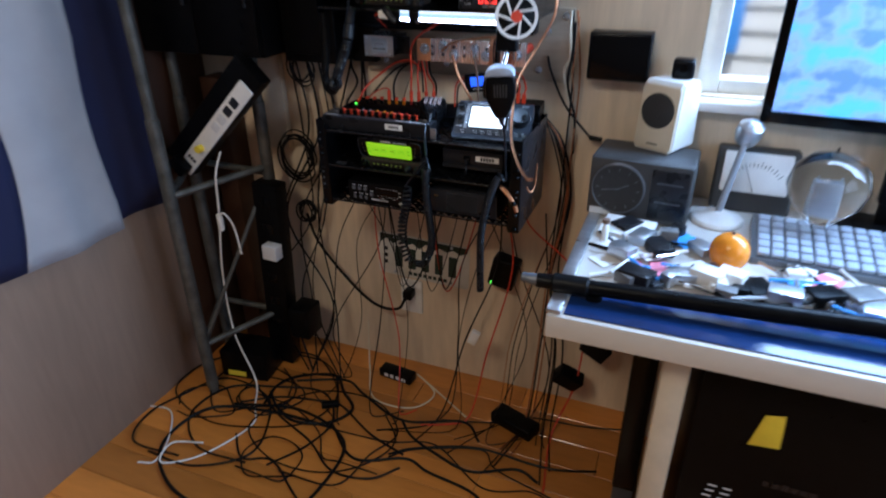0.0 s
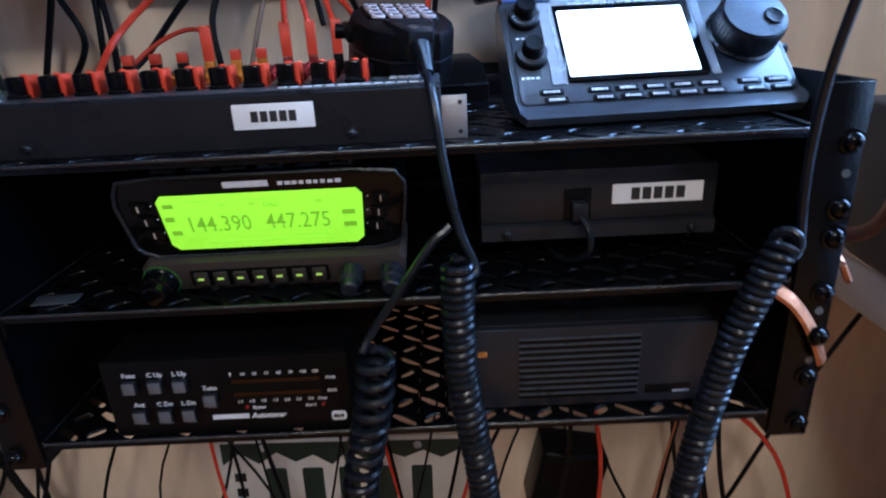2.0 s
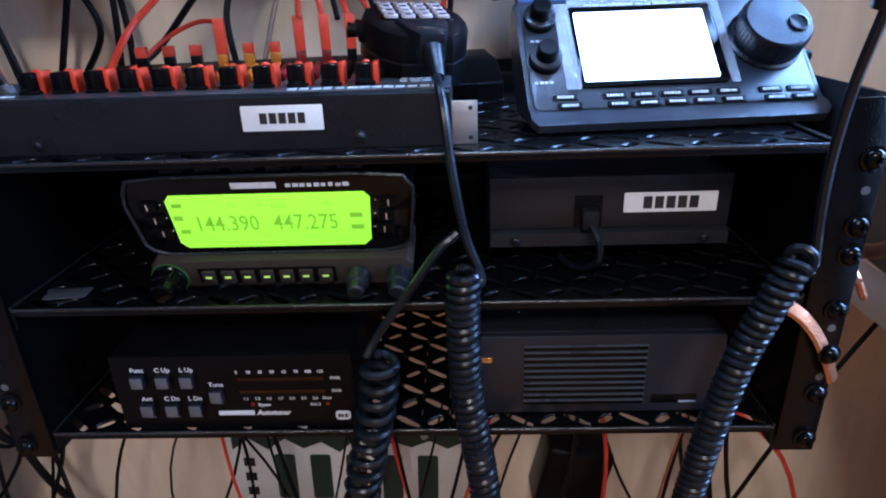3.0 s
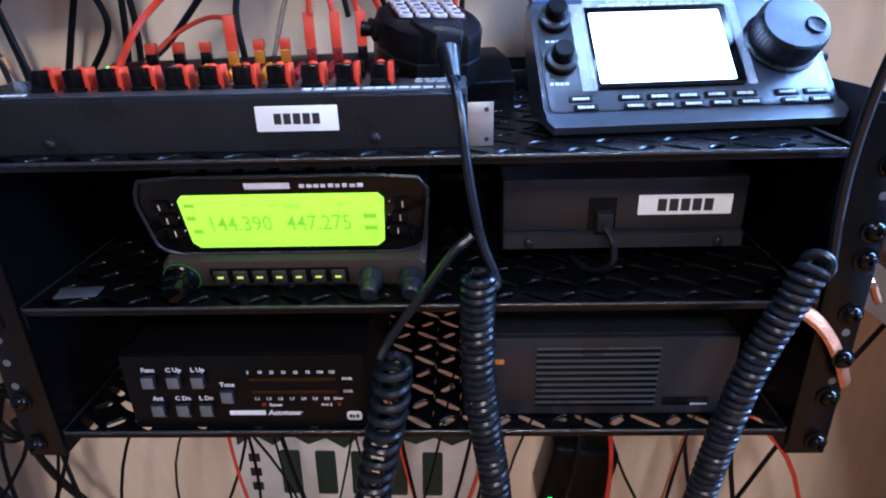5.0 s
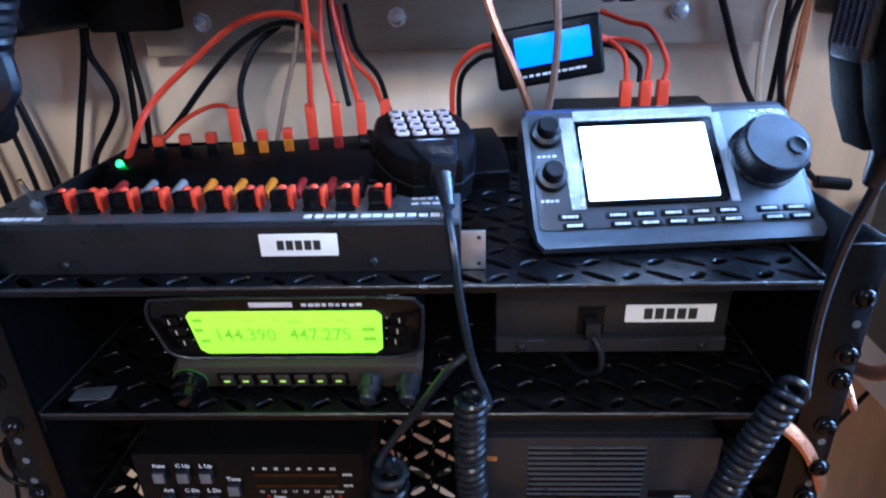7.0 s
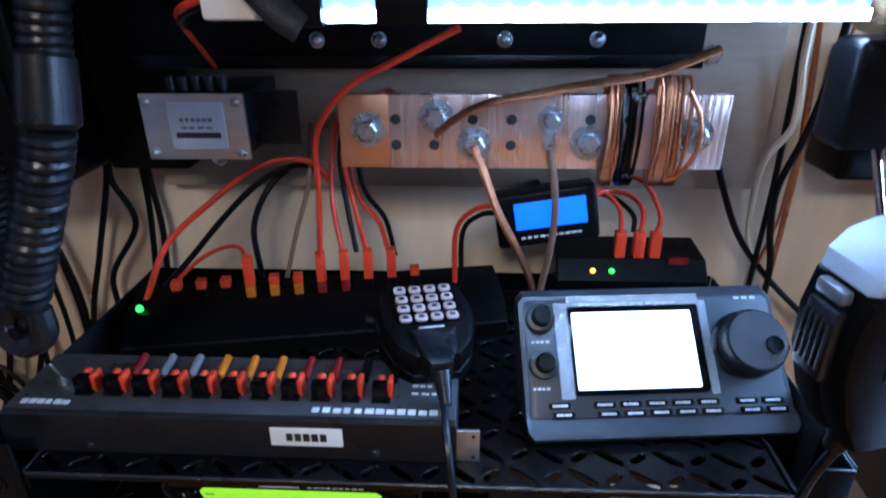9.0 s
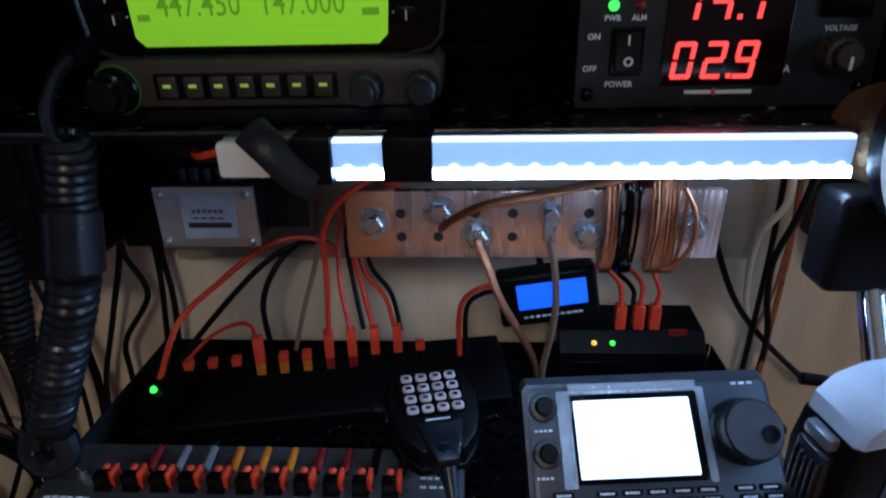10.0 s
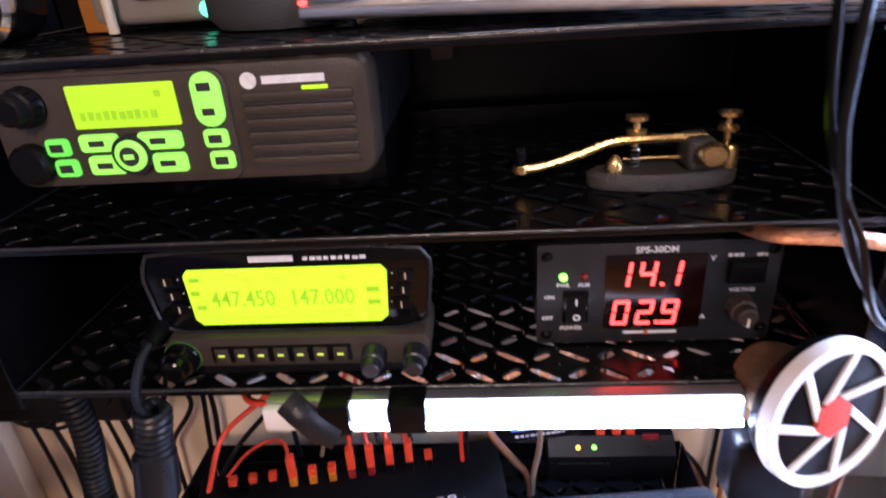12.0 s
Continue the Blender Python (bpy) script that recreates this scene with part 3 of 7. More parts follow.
def rear_strip():
    t = thing("power_distribution_strip", "black DC distribution strip with plugged red connectors and green lamp", "power strip", pose(-0.2135, 0.105, 0.7552, 0, 0, 10))
    part("body", side_slab([(0, 0), (0, 0.012), (0.022, 0.026), (0.062, 0.030), (0.066, 0.026), (0.066, 0)], 0.0, 0.285, 0.0008), "black", t)
    led = part("lamp", lathe([(0.0026, 0), (0.0026, 0.002), (0.0018, 0.0036), (0.0005, 0.0042)], pose(0.008, 0.03, 0.0265), 12), "ledgreen", t, "glowing green pilot lamp")
    for i in range(11):
        x, y = 0.034 + 0.0183 * i, 0.040
        bm = box(x - 0.0035, x + 0.0035, y - 0.003, y + 0.005, 0.027, 0.0365, 0.0005)
        c = part("connector", bm, ("black", "black", "black", "amber", "amber", "amber", "maroon", "maroon", "black", "black", "black")[i], t)
        tall = 0.028 if i in (3, 6, 7, 8, 9) else 0.011
        part("red_housing", box(x - 0.0036, x + 0.0036, y - 0.002, y + 0.006, 0.0366, 0.0366 + tall - 0.004, 0.0006), "red", c)
    # slim lighter strip drawn for the highlight on the front edge
    part("edge_highlight", box(0.001, 0.284, -0.0008, 0.0012, 0.0112, 0.0128, 0.0004), "slate", t)
    scribble(0.012, 0.03, 0.018, 0.002, 4, "print", t, 0.012, None, seed=9)


front_strip()
rear_strip()


# ---- radios ----
def knob(parent, x, y, z, r, h, material="slate", ring=None, name="knob", face=(0, -1, 0), label=""):
    m = along((x, y, z), Vector((x, y, z)) + Vector(face))
    k = part(name, lathe([(r * 1.08, 0), (r * 1.08, h * 0.12), (r, h * 0.18), (r * 0.96, h * 0.55), (r * 0.78, h * 0.6), (r * 0.74, h * 0.94), (r * 0.62, h), (r * 0.1, h)], m, 22), material, parent, label)
    bm = bmesh.new()
    for i in range(14):
        a = 2 * math.pi * i / 14
        p0, p1 = m @ Vector((r * 0.98 * math.cos(a), r * 0.98 * math.sin(a), h * 0.18)), m @ Vector((r * 0.95 * math.cos(a), r * 0.95 * math.sin(a), h * 0.52))
        rod(p0, p1, r * 0.09, seg=5, bm=bm)
    part("grip", bm, material, k)
    if ring:
        part("ring", lathe([(r * 1.16, 0), (r * 1.16, h * 0.04), (r * 1.1, h * 0.05), (r * 1.09, 0)], m, 22, None, True), ring, k)
    return k


def dual_band_radio(m, left, right, note, label, mic_plug):
    t = thing("radio_control_head", label, "radio", m)
    head = [(-0.072, 0.0708), (-0.0755, 0.064), (-0.0775, 0.056), (-0.0750, 0.029), (-0.0715, 0.0245), (-0.063, 0.0215), (0.060, 0.0215), (0.071, 0.0245), (0.0755, 0.029), (0.0785, 0.056), (0.0785, 0.064), (0.074, 0.0708), (0.05, 0.0728), (-0.05, 0.0728)]
    part("bezel", slab(head, 0.0, 0.03, 0.0022), "gloss", t, "glossy black display bezel")
    rim = bmesh.new()
    sweep([(x, -0.0002, z) for x, z in head] + [(head[0][0], -0.0002, head[0][1])], 0.0011, 6, rim)
    part("rim", rim, "slate", t)
    for i in range(6):
        part("cooling_rib", box(-0.055 + i * 0.019, -0.042 + i * 0.019, 0.004, 0.03, 0.0722, 0.0745, 0.0008), "slate", t)
    lcd = [(-0.0520, 0.0615), (-0.0550, 0.058), (-0.0545, 0.0300), (-0.0508, 0.0262), (0.0495, 0.0262), (0.0535, 0.0300), (0.0555, 0.058), (0.0525, 0.0615)]
    d = part("display", slab(lcd, -0.0006, 0.0, 0.0003), "lcdgreen", t, "bright green backlit display")
    words(left, 0.0145, -0.0246, 0.0426, -0.0010, "lcdink", d, "frequency_readout", sx=0.77, bold=0.00008)
    words(right, 0.0145, 0.0190, 0.0426, -0.0010, "lcdink", d, "frequency_readout", sx=0.77, bold=0.00008)
    rows = [(-0.0520, -0.0465, 0.054, 0.0565), (-0.0530, -0.0480, 0.0455, 0.0485), (-0.0515, -0.0462, 0.0365, 0.0393), (0.0435, 0.0505, 0.0455, 0.0485), (0.0435, 0.0505, 0.0375, 0.0405)]
    bars(rows, "lcdink", d, -0.0009)
    bars([(-0.022, -0.018, 0.0538, 0.0562), (-0.006, -0.002, 0.0538, 0.0562), (0.030, 0.034, 0.0538, 0.0562), (-0.04, -0.025, 0.0575, 0.0582), (-0.01, 0.01, 0.0575, 0.0582), (0.014, 0.035, 0.0335, 0.0343), (-0.035, 0.035, 0.0305, 0.0311)], "lcdfaint", d, -0.0009)
    if note:
        words(note, 0.0042, 0.006, 0.0540, -0.0010, "lcdink", d, "frequency_readout")
    bars([(-0.017, 0.007, 0.0650, 0.0685)], "print", t, -0.0004, "maker_mark")
    scribble(0.012, 0.046, 0.0665, 0.0022, 9, "print", t, seed=11)
    for sx in (-1, 1):
        for i in range(3):
            x, z = sx * (0.0652 - 0.0018 * i), 0.055 - 0.0088 * i
            b = part("side_button", box(x - 0.0045, x + 0.0045, -0.0016, 0.001, z - 0.0032, z + 0.0032, 0.0007), "black", t)
            bars([(x - 0.0003, x + 0.0003, z - 0.002, z + 0.0018)], "cream", b, -0.0019, "tick")
            part("dot", rod((sx * (0.0582 - 0.001 * i), -0.0004, z + 0.001), (sx * (0.0582 - 0.001 * i), 0, z + 0.001), 0.0004, seg=6), "print", t)
    base = [(-0.070, 0.0215), (-0.0745, 0.017), (-0.0745, 0.007), (-0.071, 0.003), (-0.064, 0.0012), (0.069, 0.0012), (0.075, 0.005), (0.076, 0.017), (0.073, 0.0215)]
    part("lower_panel", slab(base, -0.007, 0.028, 0.003), "taupe", t, "brown-grey lower key panel")
    part("key_tray", box(-0.0475, 0.032, -0.0076, -0.006, 0.0052, 0.0162, 0.0006), "black", t)
    for i in range(7):
        x = -0.041 + 0.0112 * i
        b = part("key", box(x - 0.0040, x + 0.0040, -0.0095, -0.0072, 0.0062, 0.0152, 0.0009), "taupe", t)
        part("key_light", box(x - 0.0018, x + 0.0018, -0.0099, -0.0094, 0.0106, 0.0120, 0.0002), "yellowkey", b)
    knob(t, -0.0645, -0.007, 0.0095, 0.0092, 0.015, "gloss", "keyfaint")
    knob(t, 0.0445, -0.007, 0.0095, 0.0066, 0.016, "slate")
    knob(t, 0.0675, -0.007, 0.0095, 0.0066, 0.016, "slate")
    part("rear_bracket", box(-0.05, 0.05, 0.03, 0.07, 0.0012, 0.012, 0.001), "black", t)
    return t


dual_band_radio(pose(-0.0685, 0.0315, 0.6736, 16), "144.390", "447.275", "DIGI", "black dual-band radio control head with lit green display", False)
dual_band_radio(pose(-0.052, 0.030, 1.0195, 2), "447.450", "147.000", "", "black radio control head on upper rack with lit green display", True)
tagged(part("rubber_mat", box(-0.122, 0.018, 0.028, 0.10, 1.0125, 1.0195, 0.001), "rubber"), "thin black rubber pad under the upper radio head", "pad")


def tuner():
    t = thing("antenna_tuner", "black antenna tuner box with grey push buttons and white print", "tuner", pose(-0.1005, 0.004, 0.5884))
    part("case", box(-0.0705, 0.0705, 0.0025, 0.15, 0.0, 0.0515, 0.001), "black", t)
    part("front_panel", slab(rrect(0.142, 0.051, 0.001, 3, 0, 0.0256), 0.0, 0.0024, 0.0004), "black", t)
    for x, z, s in ((-0.0555, 0.0350, "Func"), (-0.0405, 0.0350, "C Up"), (-0.0262, 0.0350, "L Up"), (-0.0535, 0.0150, "Ant"), (-0.0385, 0.0150, "C Dn"), (-0.0245, 0.0150, "L Dn"), (-0.0105, 0.0245, "Tune")):
        b = part("push_button", box(x - 0.0040, x + 0.0040, -0.0036, 0.0, z - 0.0042, z + 0.0042, 0.0009), "slate", t, "grey push button")
        part("cap", box(x - 0.0034, x + 0.0034, -0.0042, -0.0035, z - 0.0036, z + 0.0036, 0.0003), "grey", b)
        words(s, 0.0042, x, z + 0.0068, -0.0004, "print", t, bold=0.00012)
        if z < 0.03:
            scribble(x - 0.003, x + 0.003, z - 0.0062, 0.0012, 3, "grey", t, seed=int(x * 9000))
    for z in (0.0350, 0.0262):
        part("bar_graph", box(0.003, 0.054, -0.0006, 0.0002, z - 0.0012, z + 0.0012), "smoke", t)
    for i, s in enumerate(("5", "10", "25", "50", "62", "75", "100", "125")):
        words(s, 0.0026, 0.003 + 0.0070 * i, 0.0398, -0.0004, "print", t, bold=0.0001)
    for i, s in enumerate(("1.1", "1.3", "1.5", "1.7", "2.0", "2.5", "3.0", "Over")):
        words(s, 0.0026, 0.006 + 0.0069 * i, 0.0212, -0.0004, "print", t, bold=0.0001)
    words("PWR", 0.0027, 0.0605, 0.0350, -0.0004, "print", t, bold=0.0001)
    words("SWR", 0.0027, 0.0605, 0.0262, -0.0004, "print", t, bold=0.0001)
    words("Bypass", 0.0028, 0.0165, 0.0168, -0.0004, "print", t, bold=0.0001)
    words("Ant 2", 0.0028, 0.0470, 0.0168, -0.0004, "print", t, bold=0.0001)
    for x in (0.0095, 0.0545):
        part("indicator", rod((x, -0.0008, 0.0172), (x, 0, 0.0172), 0.0012, seg=10), "maroon", t)
    bars([(-0.012, 0.0095, 0.0095, 0.0125)], "print", t, name="model_mark")
    words("Autotuner", 0.0047, 0.0212, 0.0110, -0.0004, "print", t, bold=0.0002, shear=0.2)
    part("maker_mark", slab(rrect(0.009, 0.0062, 0.002, 4, 0.0628, 0.0085), -0.0005, 0.0, 0.0001), "print", t)
    scribble(0.0598, 0.0660, 0.0085, 0.0026, 3, "ink", t, -0.0007, seed=2)


def slotted_radio():
    t = thing("radio_transceiver", "dark grey radio body with slotted speaker front on lower shelf", "radio", pose(0.107, 0.0135, 0.5884))
    part("case", box(-0.078, 0.078, 0.004, 0.17, 0.0, 0.056, 0.0015), "dark", t)
    part("front_panel", slab(rrect(0.159, 0.054, 0.0025, 4, 0, 0.0280), 0.0, 0.004, 0.0012), "satin", t)
    for i in range(10):
        z = 0.0085 + i * 0.0042
        g = part("grille_slot", slab(rrect(0.0715, 0.0028, 0.0012, 4, -0.001, z), -0.0004, 0.0005, 0.0002), "rack", t)
        # light caught on the slot edges, painted as a lighter grey line
        part("lit_slot_lip", slab(rrect(0.0715, 0.0008, 0.0003, 3, -0.001, z + 0.0019), -0.0014, 0.0, 0.0003), "slotlip", g)
    part("card_slot", slab(rrect(0.027, 0.006, 0.0006, 3, 0.053, 0.0105), -0.0005, 0.0005, 0.0002), "rack", t)
    bars([(0.056, 0.066, 0.0082, 0.0092)], "print", t, -0.0008, "maker_mark")
    bars([(-0.066, -0.0555, 0.0375, 0.0410)], "brass", t, -0.0004, "maker_mark")


def radio_body():
    t = thing("radio_transceiver", "black metal radio body with white name label on middle shelf", "radio", pose(0.1215, 0.041, 0.6733))
    part("mounting_bracket", box(-0.060, 0.060, 0.03, 0.12, 0.0, 0.0155, 0.001), "rack", t)
    part("case", box(-0.070, 0.067, 0.0, 0.14, 0.0255, 0.0565, 0.0012), "satin", t)
    part("lower_ledge", side_slab([(-0.003, 0.0158), (-0.003, 0.0235), (0.0, 0.0254), (0.05, 0.0254), (0.05, 0.0158)], -0.070, 0.067, 0.0005), "satin", t)
    part("jack", box(-0.0215, -0.0055, -0.0006, 0.002, 0.0265, 0.0455, 0.0003), "rack", t)
    p = part("plug", box(-0.018, -0.009, -0.009, 0.0, 0.0275, 0.0385, 0.001), "dark", t, "clear modular plug with grey cord")
    part("plug_cord", tube([(-0.0135, -0.011, 0.031), (-0.010, -0.017, 0.024), (-0.010, -0.017, 0.012), (-0.018, -0.008, 0.0040), (-0.026, 0.008, 0.0034), (-0.030, 0.05, 0.0034)], 0.0021), "cord", p)
    label_tape(t, 0.0325, -0.0004, 0.0408, 0.0525, 0.0118, 5, size=0.0090)
    screw(t, (-0.055, -0.003, 0.0195), 0.0028, "dark")
    screw(t, (0.053, -0.003, 0.0195), 0.0028, "dark")
    scribble(-0.062, -0.030, 0.0490, 0.0015, 8, "slate", t, seed=8)


tuner()
slotted_radio()
radio_body()


def tilted_radio():
    t = thing("radio_control_head", "grey tilted radio controller with white screen and large dial", "radio", pose(0.156, 0.0415, 0.7552, 0, 0, 5))
    prof = [(0.0, 0.001), (-0.003, 0.0055), (0.001, 0.0085), (0.008, 0.0105), (0.063, 0.0655), (0.069, 0.0665), (0.075, 0.062), (0.075, 0.042), (0.045, 0.001)]
    part("body", side_slab(prof, -0.0825, 0.0825, 0.0035), "console", t, "slate grey sloping case")
    F = pose(0, 0.008, 0.0105, -45)
    face = [(-0.0795, 0.001), (0.0795, 0.001), (0.078, 0.074), (-0.078, 0.074)]
    part("face_plate", slab(rrect(0.159, 0.074, 0.004, 4, 0, 0.038), -0.0006, 0.0, 0.0004), "console", t, "", F)
    part("screen_window", slab(rrect(0.0865, 0.0570, 0.003, 4, -0.0105, 0.0425), -0.0022, -0.0004, 0.0006), "gloss", t, "", F)
    part("display", slab(rrect(0.0765, 0.0485, 0.001, 3, -0.0112, 0.0415), -0.0028, -0.0022, 0.0002), "lcdwhite", t, "white glowing display", F)
    film = bmesh.new()
    for x0, x1, z0, z1 in ((-0.0605, -0.052, 0.012, 0.072), (0.0325, 0.0375, 0.013, 0.072), (-0.052, 0.033, 0.0695, 0.0765)):
        box(x0, x1, -0.0034, -0.0029, z0, z1, bm=film)
    part("protective_film", film, "film", t, "peeling clear protective film", F)
    for z in (0.0625, 0.0335):
        m = F @ pose(-0.0695, 0, z)
        o, a = m @ Vector((0, 0, 0)), (F.to_3x3() @ Vector((0, -1, 0)))
        k = part("knob", lathe([(0.0092, 0), (0.0092, 0.004), (0.0085, 0.0046), (0.0062, 0.0050), (0.0060, 0.0125), (0.0052, 0.0135), (0.001, 0.0135)], along(o, o + a), 22), "black", t, "stacked black knob")
        part("ring", lathe([(0.0089, 0.0047), (0.0089, 0.0058), (0.0070, 0.0064)], along(o, o + a), 22), "slate", k)
    o = F @ Vector((0.0595, 0, 0.0425))
    ax = along(o, o + F.to_3x3() @ Vector((0, -1, 0)))
    dial = part("tuning_dial", lathe([(0.0215, 0), (0.0215, 0.002), (0.0198, 0.003), (0.0198, 0.0152), (0.0186, 0.0172), (0.001, 0.0176)], ax, 48), "slate", t, "large tuning dial with finger dimple")
    part("dial_face", lathe([(0.0178, 0.0174), (0.0178, 0.0180), (0.001, 0.0182)], ax, 48), "dialface", dial)
    bm = bmesh.new()
    for i in range(48):
        a = 2 * math.pi * i / 48
        rod(ax @ Vector((0.0198 * math.cos(a), 0.0198 * math.sin(a), 0.004)), ax @ Vector((0.0198 * math.cos(a), 0.0198 * math.sin(a), 0.0148)), 0.00035, seg=4, bm=bm)
    part("knurling", bm, "slate", dial)
    part("finger_dimple", lathe([(0.0058, 0.0175), (0.0058, 0.0186), (0.0046, 0.0187), (0.0030, 0.0184), (0.001, 0.0183)], ax @ pose(0.0095, -0.0035, 0), 24), "black", dial)
    part("dimple_rim", lathe([(0.0056, 0.0184), (0.0056, 0.0190), (0.0050, 0.0191), (0.0047, 0.0186)], ax @ pose(0.0095, -0.0035, 0), 24, None, True), "slate", dial)
    xs = [-0.0615, -0.0340, -0.0180, -0.0020, 0.0140, 0.0300, 0.0540, 0.0700]
    for j, z in enumerate((0.0085, 0.0030)):
        for i, x in enumerate(xs):
            xo = x + (0.002 if j else 0)
            b = part("key", slab(rrect(0.0138, 0.0040, 0.0010, 4, xo, z), -0.0013, -0.0004, 0.0004), "black", t, "", F)
            scribble(xo - 0.0046, xo + 0.0046, z, 0.0016, 6, "print", b, -0.0016, seed=i + 20 * j)
    scribble(-0.076, -0.064, 0.0480, 0.0016, 4, "print", t, -0.0009, F, seed=4)
    scribble(-0.077, -0.066, 0.0190, 0.0016, 4, "print", t, -0.0009, F, seed=14)
    scribble(-0.042, 0.02, 0.0712, 0.0012, 12, "print", t, -0.0026, F, seed=15)
    scribble(0.058, 0.074, 0.0735, 0.002, 3, "print", t, -0.0009, F, seed=16)
    side = part("side_plug", rod((0.0825, 0.05, 0.03), (0.097, 0.05, 0.03), 0.0035, seg=12, edge=0.0008), "black", t)
    return t


tilted_radio()


def power_supply():
    t = thing("power_supply", "black switching power supply with red voltage and current digits", "power supply", pose(0.149, 0.050, 1.0123))
    part("case", box(-0.064, 0.064, 0.003, 0.15, 0.001, 0.064, 0.001), "dark", t)
    part("front_panel", slab(rrect(0.131, 0.064, 0.0015, 3, 0, 0.0332), 0.0, 0.003, 0.0005), "satin", t)
    d = part("display", slab(rrect(0.054, 0.047, 0.0008, 3, -0.001, 0.0345), -0.0010, 0.0, 0.0003), "smoke", t, "dark red digit window")
    seg = {"0": "abcdef", "1": "bc", "2": "abged", "9": "abcdfg", "4": "fgbc"}

    def digit(ch, x, z, h=0.0160, w=0.0092, s=0.0020):
        sh = 0.10

        def bar(x0, x1, z0, z1):
            b = box(x0, x1, -0.0016, -0.0011, z0, z1)
            for v in b.verts:
                v.co.x += sh * v.co.z + x
                v.co.z += z
            part("digit_segment", b, "ledred", d)

        g = s * 0.35
        for c in seg[ch]:
            if c == "a": bar(g, w - g, h - s, h)
            if c == "g": bar(g, w - g, h / 2 - s / 2, h / 2 + s / 2)
            if c == "d": bar(g, w - g, 0, s)
            if c == "f": bar(0, s, h / 2 + g, h - g)
            if c == "b": bar(w - s, w, h / 2 + g, h - g)
            if c == "e": bar(0, s, g, h / 2 - g)
            if c == "c": bar(w - s, w, g, h / 2 - g)

    for i, ch in enumerate("141"):
        digit(ch, -0.0240 + 0.0135 * i, 0.0385)
    for i, ch in enumerate("029"):
        digit(ch, -0.0240 + 0.0135 * i, 0.0140)
    for x, z in ((0.0030, 0.0390), (0.0020, 0.0142)):
        part("decimal_point", box(x - 0.001, x + 0.001, -0.0016, -0.0011, z, z + 0.002), "ledred", d)
    words("SPS-30DM", 0.0054, -0.001, 0.0608, -0.0004, "print", t, bold=0.0001)
    words("V", 0.0045, 0.0292, 0.0545, -0.0004, "print", t, bold=0.0001)
    words("A", 0.0045, 0.0275, 0.0175, -0.0004, "print", t, bold=0.0001)
    bars([(-0.016, -0.004, 0.0072, 0.0088), (-0.002, 0.014, 0.0072, 0.0088)], "print", t, name="maker_mark")
    bars([(-0.0035, -0.0022, 0.0065, 0.0098)], "red", t, name="maker_mark")
    for x, mt, s in ((-0.0510, "ledgreen", "PWR"), (-0.0395, "maroon", "ALM")):
        part("lamp", lathe([(0.0023, 0), (0.0023, 0.0012), (0.0014, 0.0024), (0.0003, 0.0028)], along((x, 0, 0.0455), (x, -1, 0.0455)), 12), mt, t)
        words(s, 0.0033, x, 0.0402, -0.0004, "print", t, bold=0.0001)
    words("ON", 0.0036, -0.0585, 0.0325, -0.0004, "print", t, bold=0.0001)
    words("OFF", 0.0036, -0.0595, 0.0188, -0.0004, "print", t, bold=0.0001)
    words("POWER", 0.0036, -0.0460, 0.0118, -0.0004, "print", t, bold=0.0001)
    sw = part("rocker_switch", slab(rrect(0.0145, 0.0205, 0.001, 3, -0.0438, 0.0262), -0.002, 0.0, 0.0005), "gloss", t)
    rk = part("rocker", side_slab([(-0.002, 0.0172), (-0.0058, 0.0185), (-0.0038, 0.0262), (-0.0028, 0.0345), (-0.002, 0.0352)], -0.0492, -0.0384, 0.0005), "black", sw)
    words("I", 0.0055, -0.0438, 0.0310, -0.0042, "print", rk, bold=0.0002)
    words("O", 0.0055, -0.0438, 0.0222, -0.0062, "print", rk, bold=0.0002)
    sw2 = part("slide_switch", slab(rrect(0.021, 0.0155, 0.001, 3, 0.0475, 0.0468), -0.0015, 0.0, 0.0004), "gloss", t)
    part("rocker", box(0.0385, 0.0565, -0.0035, -0.0012, 0.0405, 0.0530, 0.001), "black", sw2)
    scribble(0.037, 0.046, 0.0562, 0.002, 3, "print", t, seed=21)
    scribble(0.052, 0.058, 0.0562, 0.002, 3, "print", t, seed=22)
    words("VOLTAGE", 0.0031, 0.0470, 0.0345, -0.0004, "print", t, bold=0.0001)
    k = knob(t, 0.0470, 0.0, 0.0240, 0.0075, 0.014, "taupe", None, "voltage_knob")
    part("pointer", box(0.0465, 0.0478, -0.0143, -0.0135, 0.0185, 0.0240), "cream", k)
    for x, z in ((-0.060, 0.0580), (-0.060, 0.0075), (0.0605, 0.0595), (0.0605, 0.0095)):
        screw(t, (x, 0, z), 0.0026, "gloss")
    cable("red_wire", [(0.10, 0.09, 1.078), (0.13, 0.078, 1.081), (0.165, 0.08, 1.081), (0.18, 0.11, 1.079), (0.185, 0.2, 1.07)], 0.003, "redwire", "red wires lying on the power supply", "power wires")


